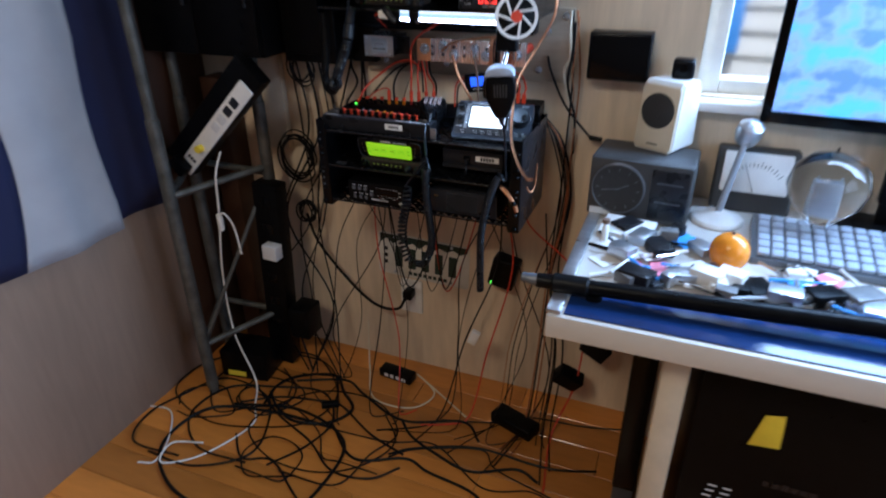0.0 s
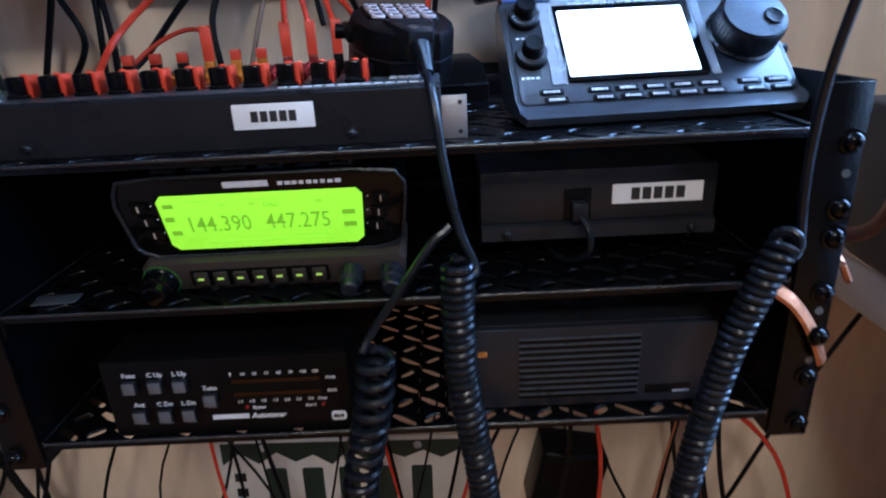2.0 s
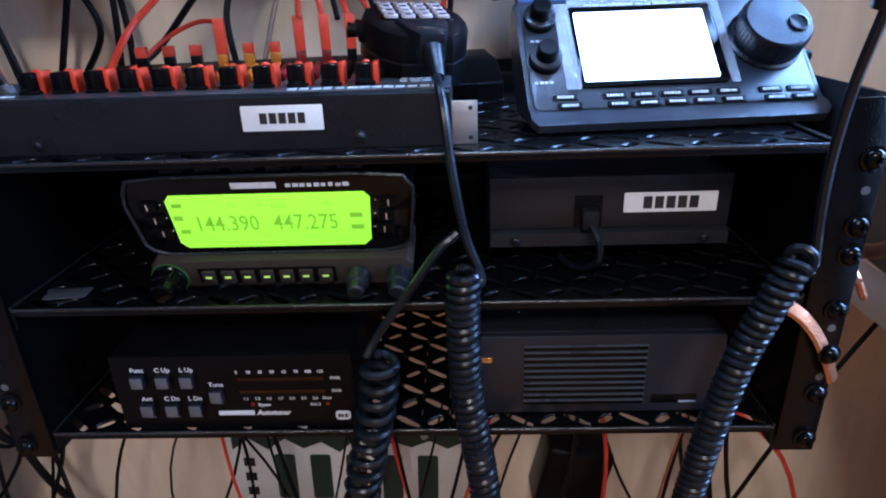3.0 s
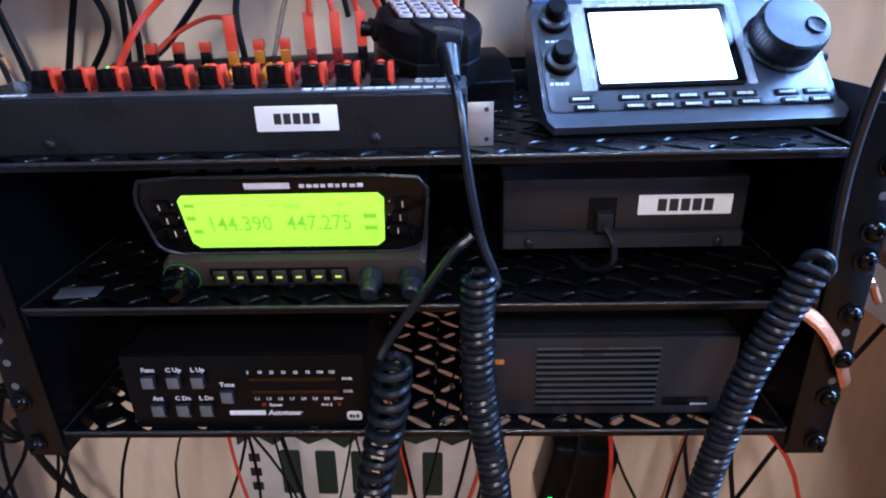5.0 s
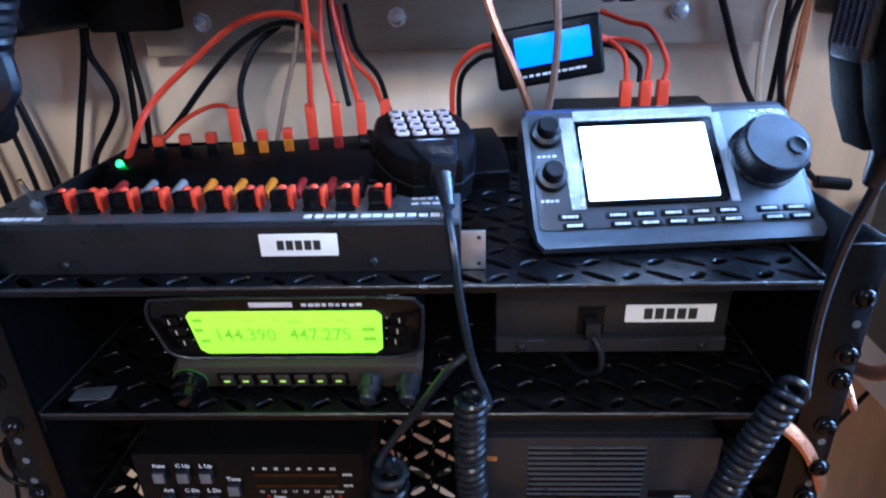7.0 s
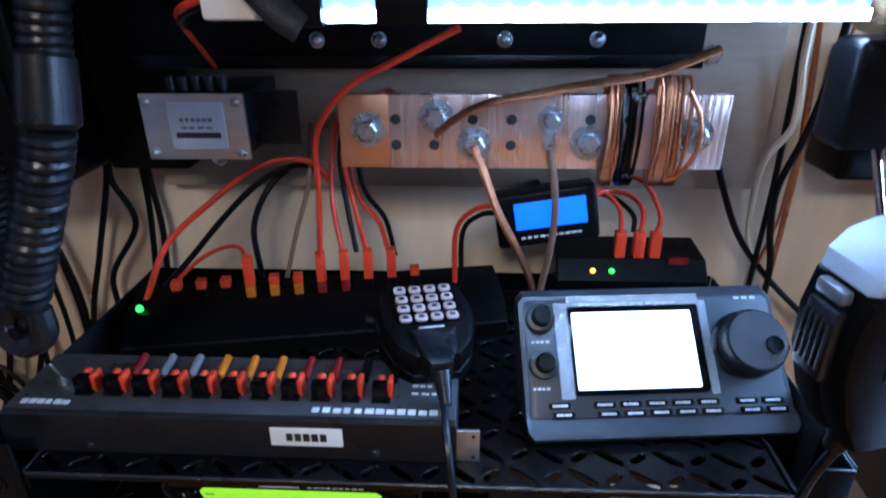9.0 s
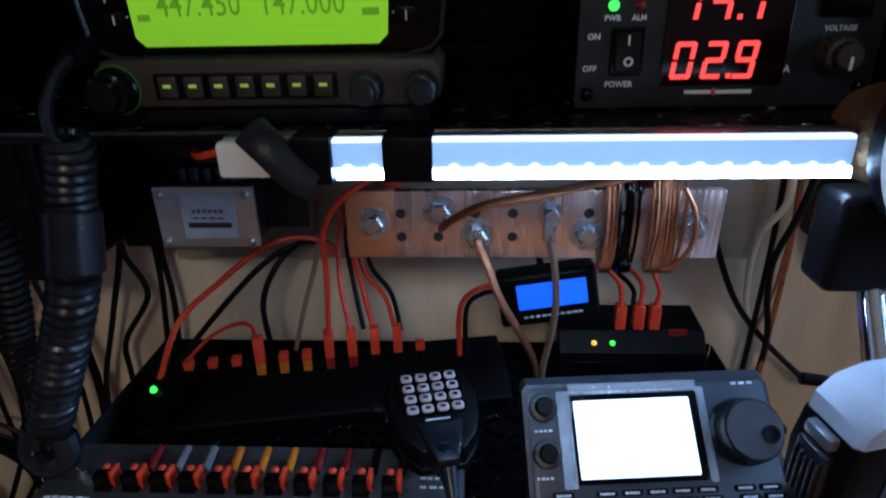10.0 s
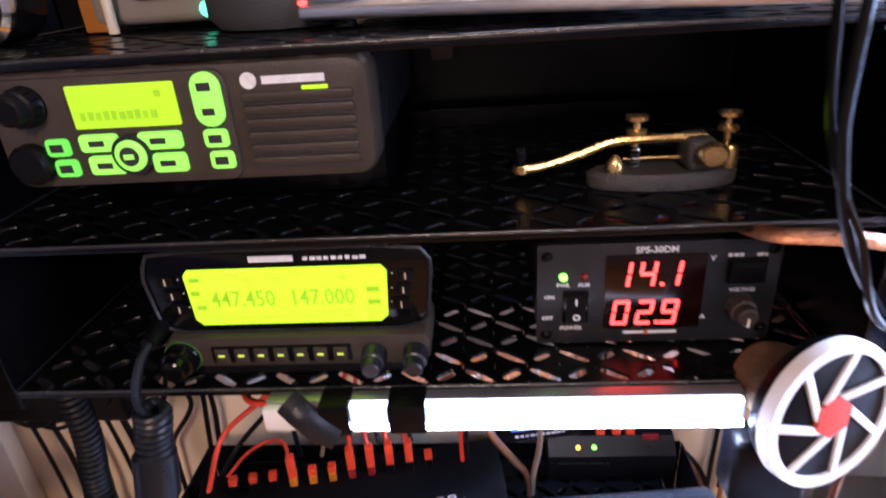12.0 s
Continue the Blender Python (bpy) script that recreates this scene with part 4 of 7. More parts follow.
def commercial_radio():
    t = thing("mobile_radio", "taupe mobile radio with green display and lit keys", "radio", pose(-0.0795, 0.012, 1.1345))
    out = rrect(0.176, 0.0535, 0.009, 6, 0, 0.0272)
    part("bracket", box(-0.08, 0.08, 0.07, 0.14, -0.0313, 0.002, 0.001), "rack", t)
    part("case", box(-0.084, 0.084, 0.02, 0.19, 0.0022, 0.0515, 0.003), "dark", t)
    part("front", slab(out, 0.0, 0.022, 0.004), "taupe", t, "taupe moulded front with grille ribs")
    part("bezel", slab(rrect(0.108, 0.0495, 0.006, 5, -0.028, 0.0268), -0.0022, 0.001, 0.0012), "taupe", t)
    d = part("display", slab(rrect(0.0490, 0.0190, 0.0008, 3, -0.0215, 0.0382), -0.0032, -0.002, 0.0003), "lcdolive", t, "lit green text display")
    scribble(-0.042, -0.006, 0.0345, 0.0042, 10, "lcdink", d, -0.0036, seed=31)
    bars([(-0.006, -0.003, 0.0415, 0.0445)], "lcdink", d, -0.0036)
    keys = (((-0.0372, 0.0222), 0.0180, 0.0080, "keygreen"), ((-0.0085, 0.0222), 0.0200, 0.0080, "keygreen"), ((-0.0362, 0.0118), 0.0167, 0.0088, "keygreen"), ((-0.0064, 0.0118), 0.0158, 0.0088, "keygreen"))
    for (x, z), w, h, mt in keys:
        k = part("key", slab(rrect(w, h, 0.0018, 4, x, z), -0.0048, -0.002, 0.001), mt, t, "lit green key")
        bars([(x - 0.004, x + 0.003, z - 0.0012, z + 0.0014)], "ink", k, -0.0052)
    part("key_ring", rod((-0.0225, -0.0056, 0.0165), (-0.0225, -0.0022, 0.0165), 0.0092, seg=24), "slate", t)
    k = part("select_key", lathe([(0.0072, 0), (0.0072, 0.0045), (0.006, 0.0052), (0.001, 0.0053)], along((-0.0225, -0.0022, 0.0165), (-0.0225, -1, 0.0165)), 24), "keygreen", t)
    part("select_ring", rod((-0.0225, -0.0079, 0.0165), (-0.0225, -0.0070, 0.0165), 0.0044, seg=20), "ink", k)
    bars([(-0.0248, -0.0202, 0.0153, 0.0176)], "keygreen", k, -0.0083)
    vk = part("volume_key", slab(rrect(0.0130, 0.0235, 0.0062, 6, 0.0172, 0.0390), -0.0048, -0.002, 0.001), "keygreen", t, "lit green rocker key")
    bars([(0.0142, 0.0202, 0.0430, 0.0465), (0.0145, 0.0199, 0.0325, 0.0355)], "ink", vk, -0.0052)
    for x, z, mt in ((0.0172, 0.0218, "keygreen"), (0.0180, 0.0118, "keygreen"), (-0.0575, 0.0208, "keydim"), (-0.0560, 0.0110, "keydim")):
        k = part("key", slab(rrect(0.0112, 0.0082, 0.002, 4, x, z), -0.0042, -0.002, 0.001), mt, t, "lit green key")
        bars([(x - 0.003, x + 0.003, z - 0.0018, z + 0.0018)], "ink", k, -0.0046)
    for i in range(6):
        z = 0.0068 + i * 0.0058
        part("grille_groove", slab(rrect(0.0490, 0.0016, 0.0007, 3, 0.0560, z), -0.0004, 0.0005, 0.0001), "ink", t)
        part("grille_rib", slab(rrect(0.0500, 0.0042, 0.0019, 5, 0.0560, z + 0.0028), -0.0018, 0.0005, 0.0010), "taupe", t)
    part("maker_mark", rod((0.0355, -0.0006, 0.0455), (0.0355, 0, 0.0455), 0.0036, seg=20), "print", t)
    bars([(0.0415, 0.0690, 0.0438, 0.0472)], "print", t, -0.0006, "maker_mark")
    bars([(0.0585, 0.0700, 0.0402, 0.0424)], "lcdfaint", t, -0.0006, "maker_mark")
    knob(t, -0.066, -0.002, 0.040, 0.0085, 0.014, "black")
    part("mic_socket", lathe([(0.0095, 0), (0.0095, 0.006), (0.0075, 0.008), (0.001, 0.008)], along((-0.071, -0.001, 0.014), (-0.071, -1, 0.014)), 20), "black", t)


power_supply()
commercial_radio()


def telegraph_key():
    t = thing("telegraph_key", "brass straight telegraph key on a dark iron base", "telegraph key", pose(0.152, 0.072, 1.1033) @ Matrix.Diagonal((1, 0.85, 0.78, 1)))
    part("base", lathe([(0.039, 0), (0.040, 0.002), (0.040, 0.009), (0.037, 0.0115), (0.010, 0.0115), (0.001, 0.0115)], Matrix.Diagonal((1, 0.42, 1, 1)), 36), "iron", t, "dark textured oval base")
    part("arm", tube([(-0.078, 0, 0.014), (-0.064, 0, 0.0155), (-0.044, 0, 0.023), (-0.028, 0, 0.0305), (-0.010, 0, 0.032), (0.022, 0, 0.032)], 0.0030, 8, 8, None, 1.2), "brass", t)
    k = part("finger_knob", lathe([(0.003, 0), (0.004, 0.006), (0.0035, 0.014), (0.0085, 0.0165), (0.0092, 0.018), (0.006, 0.0195), (0.001, 0.0195)], pose(-0.076, 0, 0.0165), 20), "gloss", t, "black finger knob")
    part("collar", rod((-0.076, 0, 0.0115), (-0.076, 0, 0.0165), 0.0042, seg=14), "brass", t)
    for x in (-0.0145, 0.0330):
        part("adjusting_screw", lathe([(0.0018, 0), (0.0018, 0.009), (0.0052, 0.0095), (0.0055, 0.0125), (0.002, 0.013), (0.0019, 0.0185), (0.0058, 0.0192), (0.0060, 0.0222), (0.003, 0.0228), (0.0005, 0.0228)], pose(x, 0, 0.0265), 18), "brass", t)
    part("spring", helix([(-0.0145, 0, 0.0115), (-0.0145, 0, 0.0295)], 0.0026, 0.0006, 6, 5, 12), "chrome", t)
    part("contact_post", lathe([(0.0046, 0), (0.0048, 0.005), (0.0032, 0.009), (0.001, 0.012)], pose(-0.026, -0.006, 0.0115), 16), "brass", t)
    part("contact_post", lathe([(0.0042, 0), (0.0042, 0.012), (0.003, 0.015), (0.001, 0.015)], pose(0.0345, -0.004, 0.0115), 16), "brass", t)
    part("pivot_block", box(0.010, 0.025, -0.013, 0.013, 0.0116, 0.034, 0.004, 3), "iron", t)
    part("pivot_screw", lathe([(0.0075, 0), (0.0080, 0.001), (0.0080, 0.007), (0.0065, 0.009), (0.001, 0.009)], along((0.021, -0.013, 0.025), (0.021, -1, 0.025)), 20), "brass", t)
    part("cross_bar", rod((-0.02, 0.004, 0.017), (0.018, 0.004, 0.017), 0.0012, seg=8), "brass", t)


telegraph_key()


# ---- lamp, ground bar and boxes between the racks ----
def led_lamp():
    t = thing("led_light_bar", "white LED light bar taped under the shelf edge", "lamp", pose(0, 0.004, 1.0048))
    part("channel", box(-0.066, 0.186, -0.001, 0.008, -0.0085, 0.0075, 0.001), "alu", t, "aluminium lamp channel")
    part("end_cap", box(-0.067, -0.045, -0.0075, -0.0012, -0.0080, 0.0070, 0.002), "white", t)
    part("diffuser", box(-0.020, 0.184, -0.0066, -0.0012, -0.0050, 0.0070, 0.002), "ledstrip", t, "pale glowing diffuser tube")
    for i in range(19):
        part("led_chip", box(-0.0185 + i * 0.0107, -0.0083 + i * 0.0107, -0.0060, -0.0014, -0.0088, -0.0052), "chip", t)
        part("led_dot", lathe([(0.0026, 0.0), (0.0022, 0.0006), (0.0008, 0.0009)], pose(-0.0134 + i * 0.0107, -0.0066, -0.0048, 90), 12), "ledrim", t)
    part("tube_rim", box(-0.0195, 0.1835, -0.0060, -0.0014, 0.0058, 0.0078, 0.0008), "ledrim", t, "bright upper rim of the tube")
    part("black_tape", box(0.001, 0.021, -0.0085, 0.009, -0.0095, 0.0086, 0.0006), "black", t)
    part("spring_clip", tube([(-0.052, -0.006, 0.012), (-0.044, -0.010, 0.006), (-0.035, -0.010, -0.004), (-0.027, -0.009, -0.010)], 0.0075, 8, 6, None, 0.35), "dark", t)
    part("clip_pad", box(-0.036, -0.0195, -0.0088, 0.009, -0.0105, 0.0090, 0.001), "black", t)


def ground_bar():
    t = thing("ground_bus_bar", "copper ground bus bar with bolts and wound copper wire", "bus bar", pose(0.0755, 0.145, 0.9165))
    part("bar", box(-0.0925, 0.1255, 0.0, 0.0065, -0.0243, 0.0243, 0.0006), "copper", t, "bright tinned copper bar with brush marks and painted streak reflections")
    part("bare_end", box(-0.1255, -0.0924, 0.0003, 0.0065, -0.0243, 0.0243, 0.0006), "barecopper", t, "bare orange copper end")
    for x in (-0.1075, 0.1055):
        part("standoff", rod((x, 0.0067, 0), (x, 0.1045, 0), 0.010, seg=16), "redwire", t)
    for i in range(7):
        for z in (0.0085, -0.0085):
            x = -0.088 + i * 0.0252
            part("hole", rod((x, -0.0003, z), (x, 0.001, z), 0.0034, seg=16), "ink", t)

    def bolt(x, z, r=0.0075):
        b = part("bolt", lathe([(r * 1.35, 0), (r * 1.35, 0.0012), (r, 0.0014), (r, 0.0065), (r * 0.8, 0.0075), (r * 0.1, 0.0075)], along((x, -0.0002, z), (x, -1, z)), 6 if r > 0.007 else 6), "zinc", t, "zinc plated hex bolt")
        part("washer", lathe([(r * 1.55, 0), (r * 1.55, 0.0010), (r * 0.9, 0.0012)], along((x, -0.0001, z), (x, -1, z)), 20), "zinc", b)

    for x, z in ((-0.1065, 0.002), (-0.0615, 0.0105), (-0.0365, -0.0075), (0.0375, -0.0065), (0.1055, -0.001)):
        bolt(x, z)
    bolt(0.0125, 0.009, 0.0055)
    for k, (a, b) in enumerate(((0.047, 0.054), (0.058, 0.067), (0.078, 0.086), (0.086, 0.096))):
        rnd = random.Random(k)
        pts = []
        for j in range(6):
            x = a + (b - a) * j / 5
            dx = rnd.uniform(-0.002, 0.002)
            pts += [(x, -0.0045, -0.029), (x + dx, -0.0075 - rnd.uniform(0, 0.003), 0), (x + dx, -0.004, 0.030), (x + 0.0005, 0.006, 0.033), (x + 0.001, 0.0125, 0.0), (x + 0.001, 0.006, -0.033)]
        bm = tube(pts, 0.0013, 5, 4)
        part("wire_winding", bm, "gloss" if k == 1 else "wirecopper", t, "wire wound round the bar")
    part("wire_loop", tube([(0.096, -0.006, 0.028), (0.104, -0.009, 0.012), (0.105, -0.010, -0.008), (0.096, -0.008, -0.026), (0.088, -0.006, -0.030)], 0.0016, 6), "wirecopper", t)
    cable("copper_braid", [(0.014, 0.136, 0.917), (0.026, 0.130, 0.928), (0.045, 0.124, 0.939), (0.075, 0.120, 0.946), (0.112, 0.128, 0.951), (0.15, 0.14, 0.955), (0.19, 0.15, 0.968)], 0.0030, "wirecopper", "flat bare copper braid bolted to the bus bar", "ground straps", 8, 0.45)
    cable("ground_strap", [(0.039, 0.137, 0.909), (0.046, 0.131, 0.893), (0.055, 0.130, 0.868), (0.071, 0.140, 0.833), (0.084, 0.158, 0.796), (0.088, 0.165, 0.762)], 0.0034, "wirecopper", "flat copper ground strap hanging from the bus bar", "ground straps", 8, 0.6)
    lug = part("lug", box(0.0085, 0.0165, -0.004, -0.0005, -0.012, 0.004, 0.001), "zinc", t)
    cable("ground_cable", [(0.088, 0.138, 0.908), (0.092, 0.138, 0.888), (0.095, 0.142, 0.862), (0.0945, 0.150, 0.83), (0.091, 0.16, 0.794), (0.090, 0.166, 0.762)], 0.0026, "tan", "tan sheathed ground cable hanging from the bus bar", "ground straps")


def lightning_box():
    t = thing("surge_protector_box", "silver metal surge protector box with printed label", "electrical box", pose(-0.157, 0.166, 0.914))
    part("case", box(-0.034, 0.034, 0.004, 0.084, -0.022, 0.022, 0.001), "dark", t)
    part("lid", slab(rrect(0.0735, 0.0465, 0.001, 3), 0.0, 0.0035, 0.0004), "alu", t, "brushed aluminium lid")
    part("sticker", slab(rrect(0.040, 0.034, 0.001, 3, 0.002, 0.001), -0.0006, 0.0, 0.0001), "keycap", t)
    scribble(-0.010, 0.014, 0.0055, 0.003, 6, "grey", t, -0.0009, seed=41)
    scribble(-0.010, 0.014, 0.000, 0.002, 4, "grey", t, -0.0009, seed=42)
    bars([(-0.014, 0.018, -0.0075, -0.0035)], "ink", t, -0.0009)
    for x, z in ((-0.032, 0.018), (0.031, 0.018), (-0.032, -0.0185), (0.031, -0.0185)):
        screw(t, (x, 0, z), 0.003, "zinc")
    for i in range(5):
        x = -0.022 + i * 0.0095
        part("coax_socket", lathe([(0.0035, 0), (0.0035, 0.006), (0.0042, 0.0062), (0.0042, 0.010), (0.001, 0.010)], pose(x, 0.02, 0.0222), 12), "slate", t)
    part("flange", box(0.034, 0.066, 0.03, 0.033, -0.02, 0.02, 0.0006), "dark", t)


def watt_meter():
    t = thing("power_meter", "black inline power meter with lit blue display", "meter", pose(0.093, 0.168, 0.848, -6, -9, 0))
    part("case", box(-0.0375, 0.0375, 0.0, 0.024, -0.0205, 0.0205, 0.003, 3), "black", t)
    part("display", slab(rrect(0.052, 0.0200, 0.0008, 3, 0.003, 0.003), -0.0008, 0.0, 0.0003), "lcdblue", t, "lit blue display")
    scribble(-0.02, 0.026, -0.0135, 0.0018, 10, "print", t, seed=51)
    part("bracket", rod((0, 0.024, 0), (0, 0.1015, 0.010), 0.003, seg=8), "black", t)


def charger_box():
    t = thing("charger_module", "black charger module with amber and green lamps and red plugs", "charger", pose(0.167, 0.190, 0.7552))
    part("case", side_slab([(0, 0), (-0.001, 0.030), (0.012, 0.044), (0.05, 0.047), (0.052, 0)], -0.060, 0.060, 0.001), "black", t)
    for x, mt in ((-0.031, "ledamber"), (-0.016, "ledgreen")):
        part("lamp", lathe([(0.0022, 0), (0.0022, 0.001), (0.0012, 0.0022), (0.0003, 0.0025)], along((x, 0.0045, 0.0365), (x, -1, 0.45)), 10), mt, t)
    for x in (-0.009, 0.006, 0.019):
        part("red_plug", box(x - 0.0042, x + 0.0042, 0.012, 0.021, 0.0445, 0.066, 0.0006), "red", t)
    part("red_label", box(0.030, 0.045, 0.009, 0.012, 0.040, 0.046), "maroon", t)
    scribble(-0.05, 0.0, 0.022, 0.002, 10, "slate", t, -0.0018, seed=52)


led_lamp()
ground_bar()
lightning_box()
watt_meter()
charger_box()
# black panel added to darken the shelf-shadowed zone above the ground bar
tray = thing("dark_fill_panel", "black panel added for the dark zone above the ground bar", "cable tray")
part("channel", box(-0.232, 0.20, 0.207, 0.2505, 0.948, 1.0, 0.002), "black", tray)
part("front_flange", box(-0.232, 0.20, 0.205, 0.2068, 0.948, 0.958, 0.0005), "rack", tray)
for x in (-0.075, -0.03, 0.06, 0.125):
    screw(tray, (x, 0.2068, 0.968), 0.0045, "zinc")
b = tagged(part("backing_board", box(-0.232, 0.276, 0.251, 0.2685, 0.842, 1.0, 0.0015), "board"), "weathered grey-brown backing board on the wall", "board")
for i, (x, z) in enumerate(((0.222, 0.952), (0.206, 0.868), (-0.02, 0.868), (-0.18, 0.868), (0.26, 0.985))):
    bt = part("lag_bolt", lathe([(0.008, 0), (0.008, 0.001), (0.0055, 0.0012), (0.0055, 0.005), (0.001, 0.006)], along((x, 0.251, z), (x, 0, z)), 8), "zinc", b)


# ---- microphones and their cords ----
def belongs(ob, parent, label=""):
    """Hang a part that is already in its place under a thing."""
    ob.parent = parent
    ob.matrix_parent_inverse = parent.matrix_basis.inverted()
    return tagged(ob, label)


def hand_mic():
    X, Z = Vector((0.97, 0.23, -0.05)).normalized(), Vector((-0.25, 0.94, 0.22)).normalized()
    Y = Z.cross(X).normalized()
    X = Y.cross(Z)
    m = Matrix.Translation((0.010, 0.088, 0.8165)) @ Matrix((X, Y, Z)).transposed().to_4x4()
    t = thing("hand_microphone", "black keypad hand microphone lying on the power strips", "microphone", m)
    shell = [(-0.020, 0.027), (-0.027, 0.021), (-0.0305, 0.006), (-0.030, -0.012), (-0.024, -0.030), (-0.014, -0.041), (0.014, -0.041), (0.024, -0.030), (0.030, -0.012), (0.0305, 0.006), (0.027, 0.021), (0.020, 0.027)]
    part("shell", slab(shell, 0.0, 0.016, 0.006), "black", t, "black moulded shell")
    part("back_shell", slab(shell, 0.0166, 0.030, 0.0001), "black", t)
    part("seam", slab(shell, 0.0158, 0.0168, 0.0001), "slate", t).scale = (1.012, 1, 1.012)
    pad = part("keypad", slab(rrect(0.043, 0.036, 0.004, 4, 0, 0.004), -0.0008, 0.002, 0.0006), "gloss", t)
    for i in range(4):
        for j in range(4):
            x, z = -0.0150 + 0.0100 * i, 0.0172 - 0.0088 * j
            k = part("key", slab(rrect(0.0078, 0.0062, 0.0022, 4, x, z), -0.0024, -0.0006, 0.0007), "padkey", pad, "pale key")
            bars([(x - 0.0018, x + 0.0018, z - 0.0012, z + 0.0012)], "slate", k, -0.0027)
    bars([(-0.008, 0.008, -0.0178, -0.0168)], "print", t, -0.0004)
    boot = [(-0.0150, -0.020), (0.0150, -0.020), (0.0115, -0.036), (0.0065, -0.050), (-0.0065, -0.050), (-0.0115, -0.036)]
    part("cord_boot", slab(boot, -0.003, 0.013, 0.003), "cord", t, "blue-grey cord boot")
    part("strain_relief", rod((0, 0.006, -0.049), (0, 0.015, -0.066), 0.006, 0.0035, 14), "cord", t)
    part("push_to_talk_bar", box(-0.0335, -0.029, 0.006, 0.014, -0.010, 0.014, 0.002), "black", t)
    part("strap_knob", rod((-0.038, 0.010, 0.004), (-0.0305, 0.010, 0.002), 0.0045, 0.0035, 12), "black", t)
    return t


mic = hand_mic()
belongs(part("microphone_cord", tube([(0.024, 0.030, 0.788), (0.0255, 0.010, 0.787), (0.028, -0.002, 0.775), (0.031, -0.008, 0.750), (0.037, -0.014, 0.718), (0.0445, -0.019, 0.698), (0.043, -0.022, 0.694)], 0.0023), "cord"), mic, "straight blue-grey microphone cord over the shelf edge")
belongs(part("coiled_cord", helix([(0.036, -0.020, 0.703), (0.035, -0.020, 0.668), (0.037, -0.020, 0.625), (0.045, -0.020, 0.565), (0.046, -0.020, 0.515), (0.028, -0.02, 0.470), (0.004, -0.02, 0.464)], 0.0068, 0.0023, 56, 8, 16), "cord"), mic, "blue-grey coiled microphone cord hanging in a loop")
belongs(part("coiled_cord", helix([(-0.009, -0.015, 0.652), (-0.013, -0.015, 0.621), (-0.020, -0.015, 0.589), (-0.027, -0.015, 0.554), (-0.026, -0.018, 0.515), (-0.015, -0.02, 0.476), (0.004, -0.02, 0.464)], 0.0088, 0.0026, 20, 8, 20), "cord"), mic, "stretched end of the blue-grey coiled cord")
belongs(part("microphone_cord", tube([(0.033, -0.002, 0.7145), (0.030, -0.003, 0.712), (0.023, -0.005, 0.706), (0.005, -0.010, 0.682), (-0.011, -0.012, 0.660), (-0.017, -0.016, 0.650)], 0.0024), "cord"), mic, "grey cord from coil to the radio shelf")


def hanging_mic():
    t = thing("hand_microphone", "black hand microphone hanging from the headphone hanger", "microphone", pose(0.202, -0.039, 0.876, 4, -3, 12))
    shell = [(-0.018, 0.040), (-0.026, 0.034), (-0.029, 0.018), (-0.028, -0.002), (-0.020, -0.026), (-0.010, -0.044), (0.010, -0.044), (0.020, -0.026), (0.028, -0.002), (0.029, 0.018), (0.026, 0.034), (0.018, 0.040)]
    part("shell", slab(shell, -0.014, -0.0004, 0.006), "black", t, "black moulded front shell")
    part("back_shell", slab(shell, 0.0, 0.016, 0.0045), "black", t)
    for i in range(5):
        part("grille_slot", box(-0.012 + i * 0.0055, -0.009 + i * 0.0055, -0.0146, -0.0135, -0.002, 0.022), "ink", t)
    cap = [(-0.0275, 0.0365), (-0.0265, 0.044), (-0.020, 0.051), (-0.008, 0.0545), (0.008, 0.0545), (0.020, 0.051), (0.0265, 0.044), (0.0275, 0.0365)]
    part("cap", slab(cap, -0.0155, 0.013, 0.005), "keycap", t, "pale blue-grey domed top cap")
    key = part("talk_key", box(-0.0322, -0.0275, -0.006, 0.010, -0.006, 0.026, 0.0016), "slate", t, "ribbed talk key on the side")
    for i in range(5):
        part("rib", box(-0.0330, -0.0320, -0.0045 + i * 0.0030, -0.0031 + i * 0.0030, -0.001, 0.021, 0.0004), "slate", key)
    part("top_key", box(-0.0315, -0.0265, -0.005, 0.009, 0.0285, 0.0345, 0.0014), "grey", t, "pale upper key")
    part("strain_relief", rod((0, 0.002, -0.043), (0, 0.006, -0.060), 0.0072, 0.0042, 14), "cord", t)
    part("hang_button", rod((0, 0.015, 0.03), (0, 0.024, 0.03), 0.005, seg=14), "zinc", t)
    return t


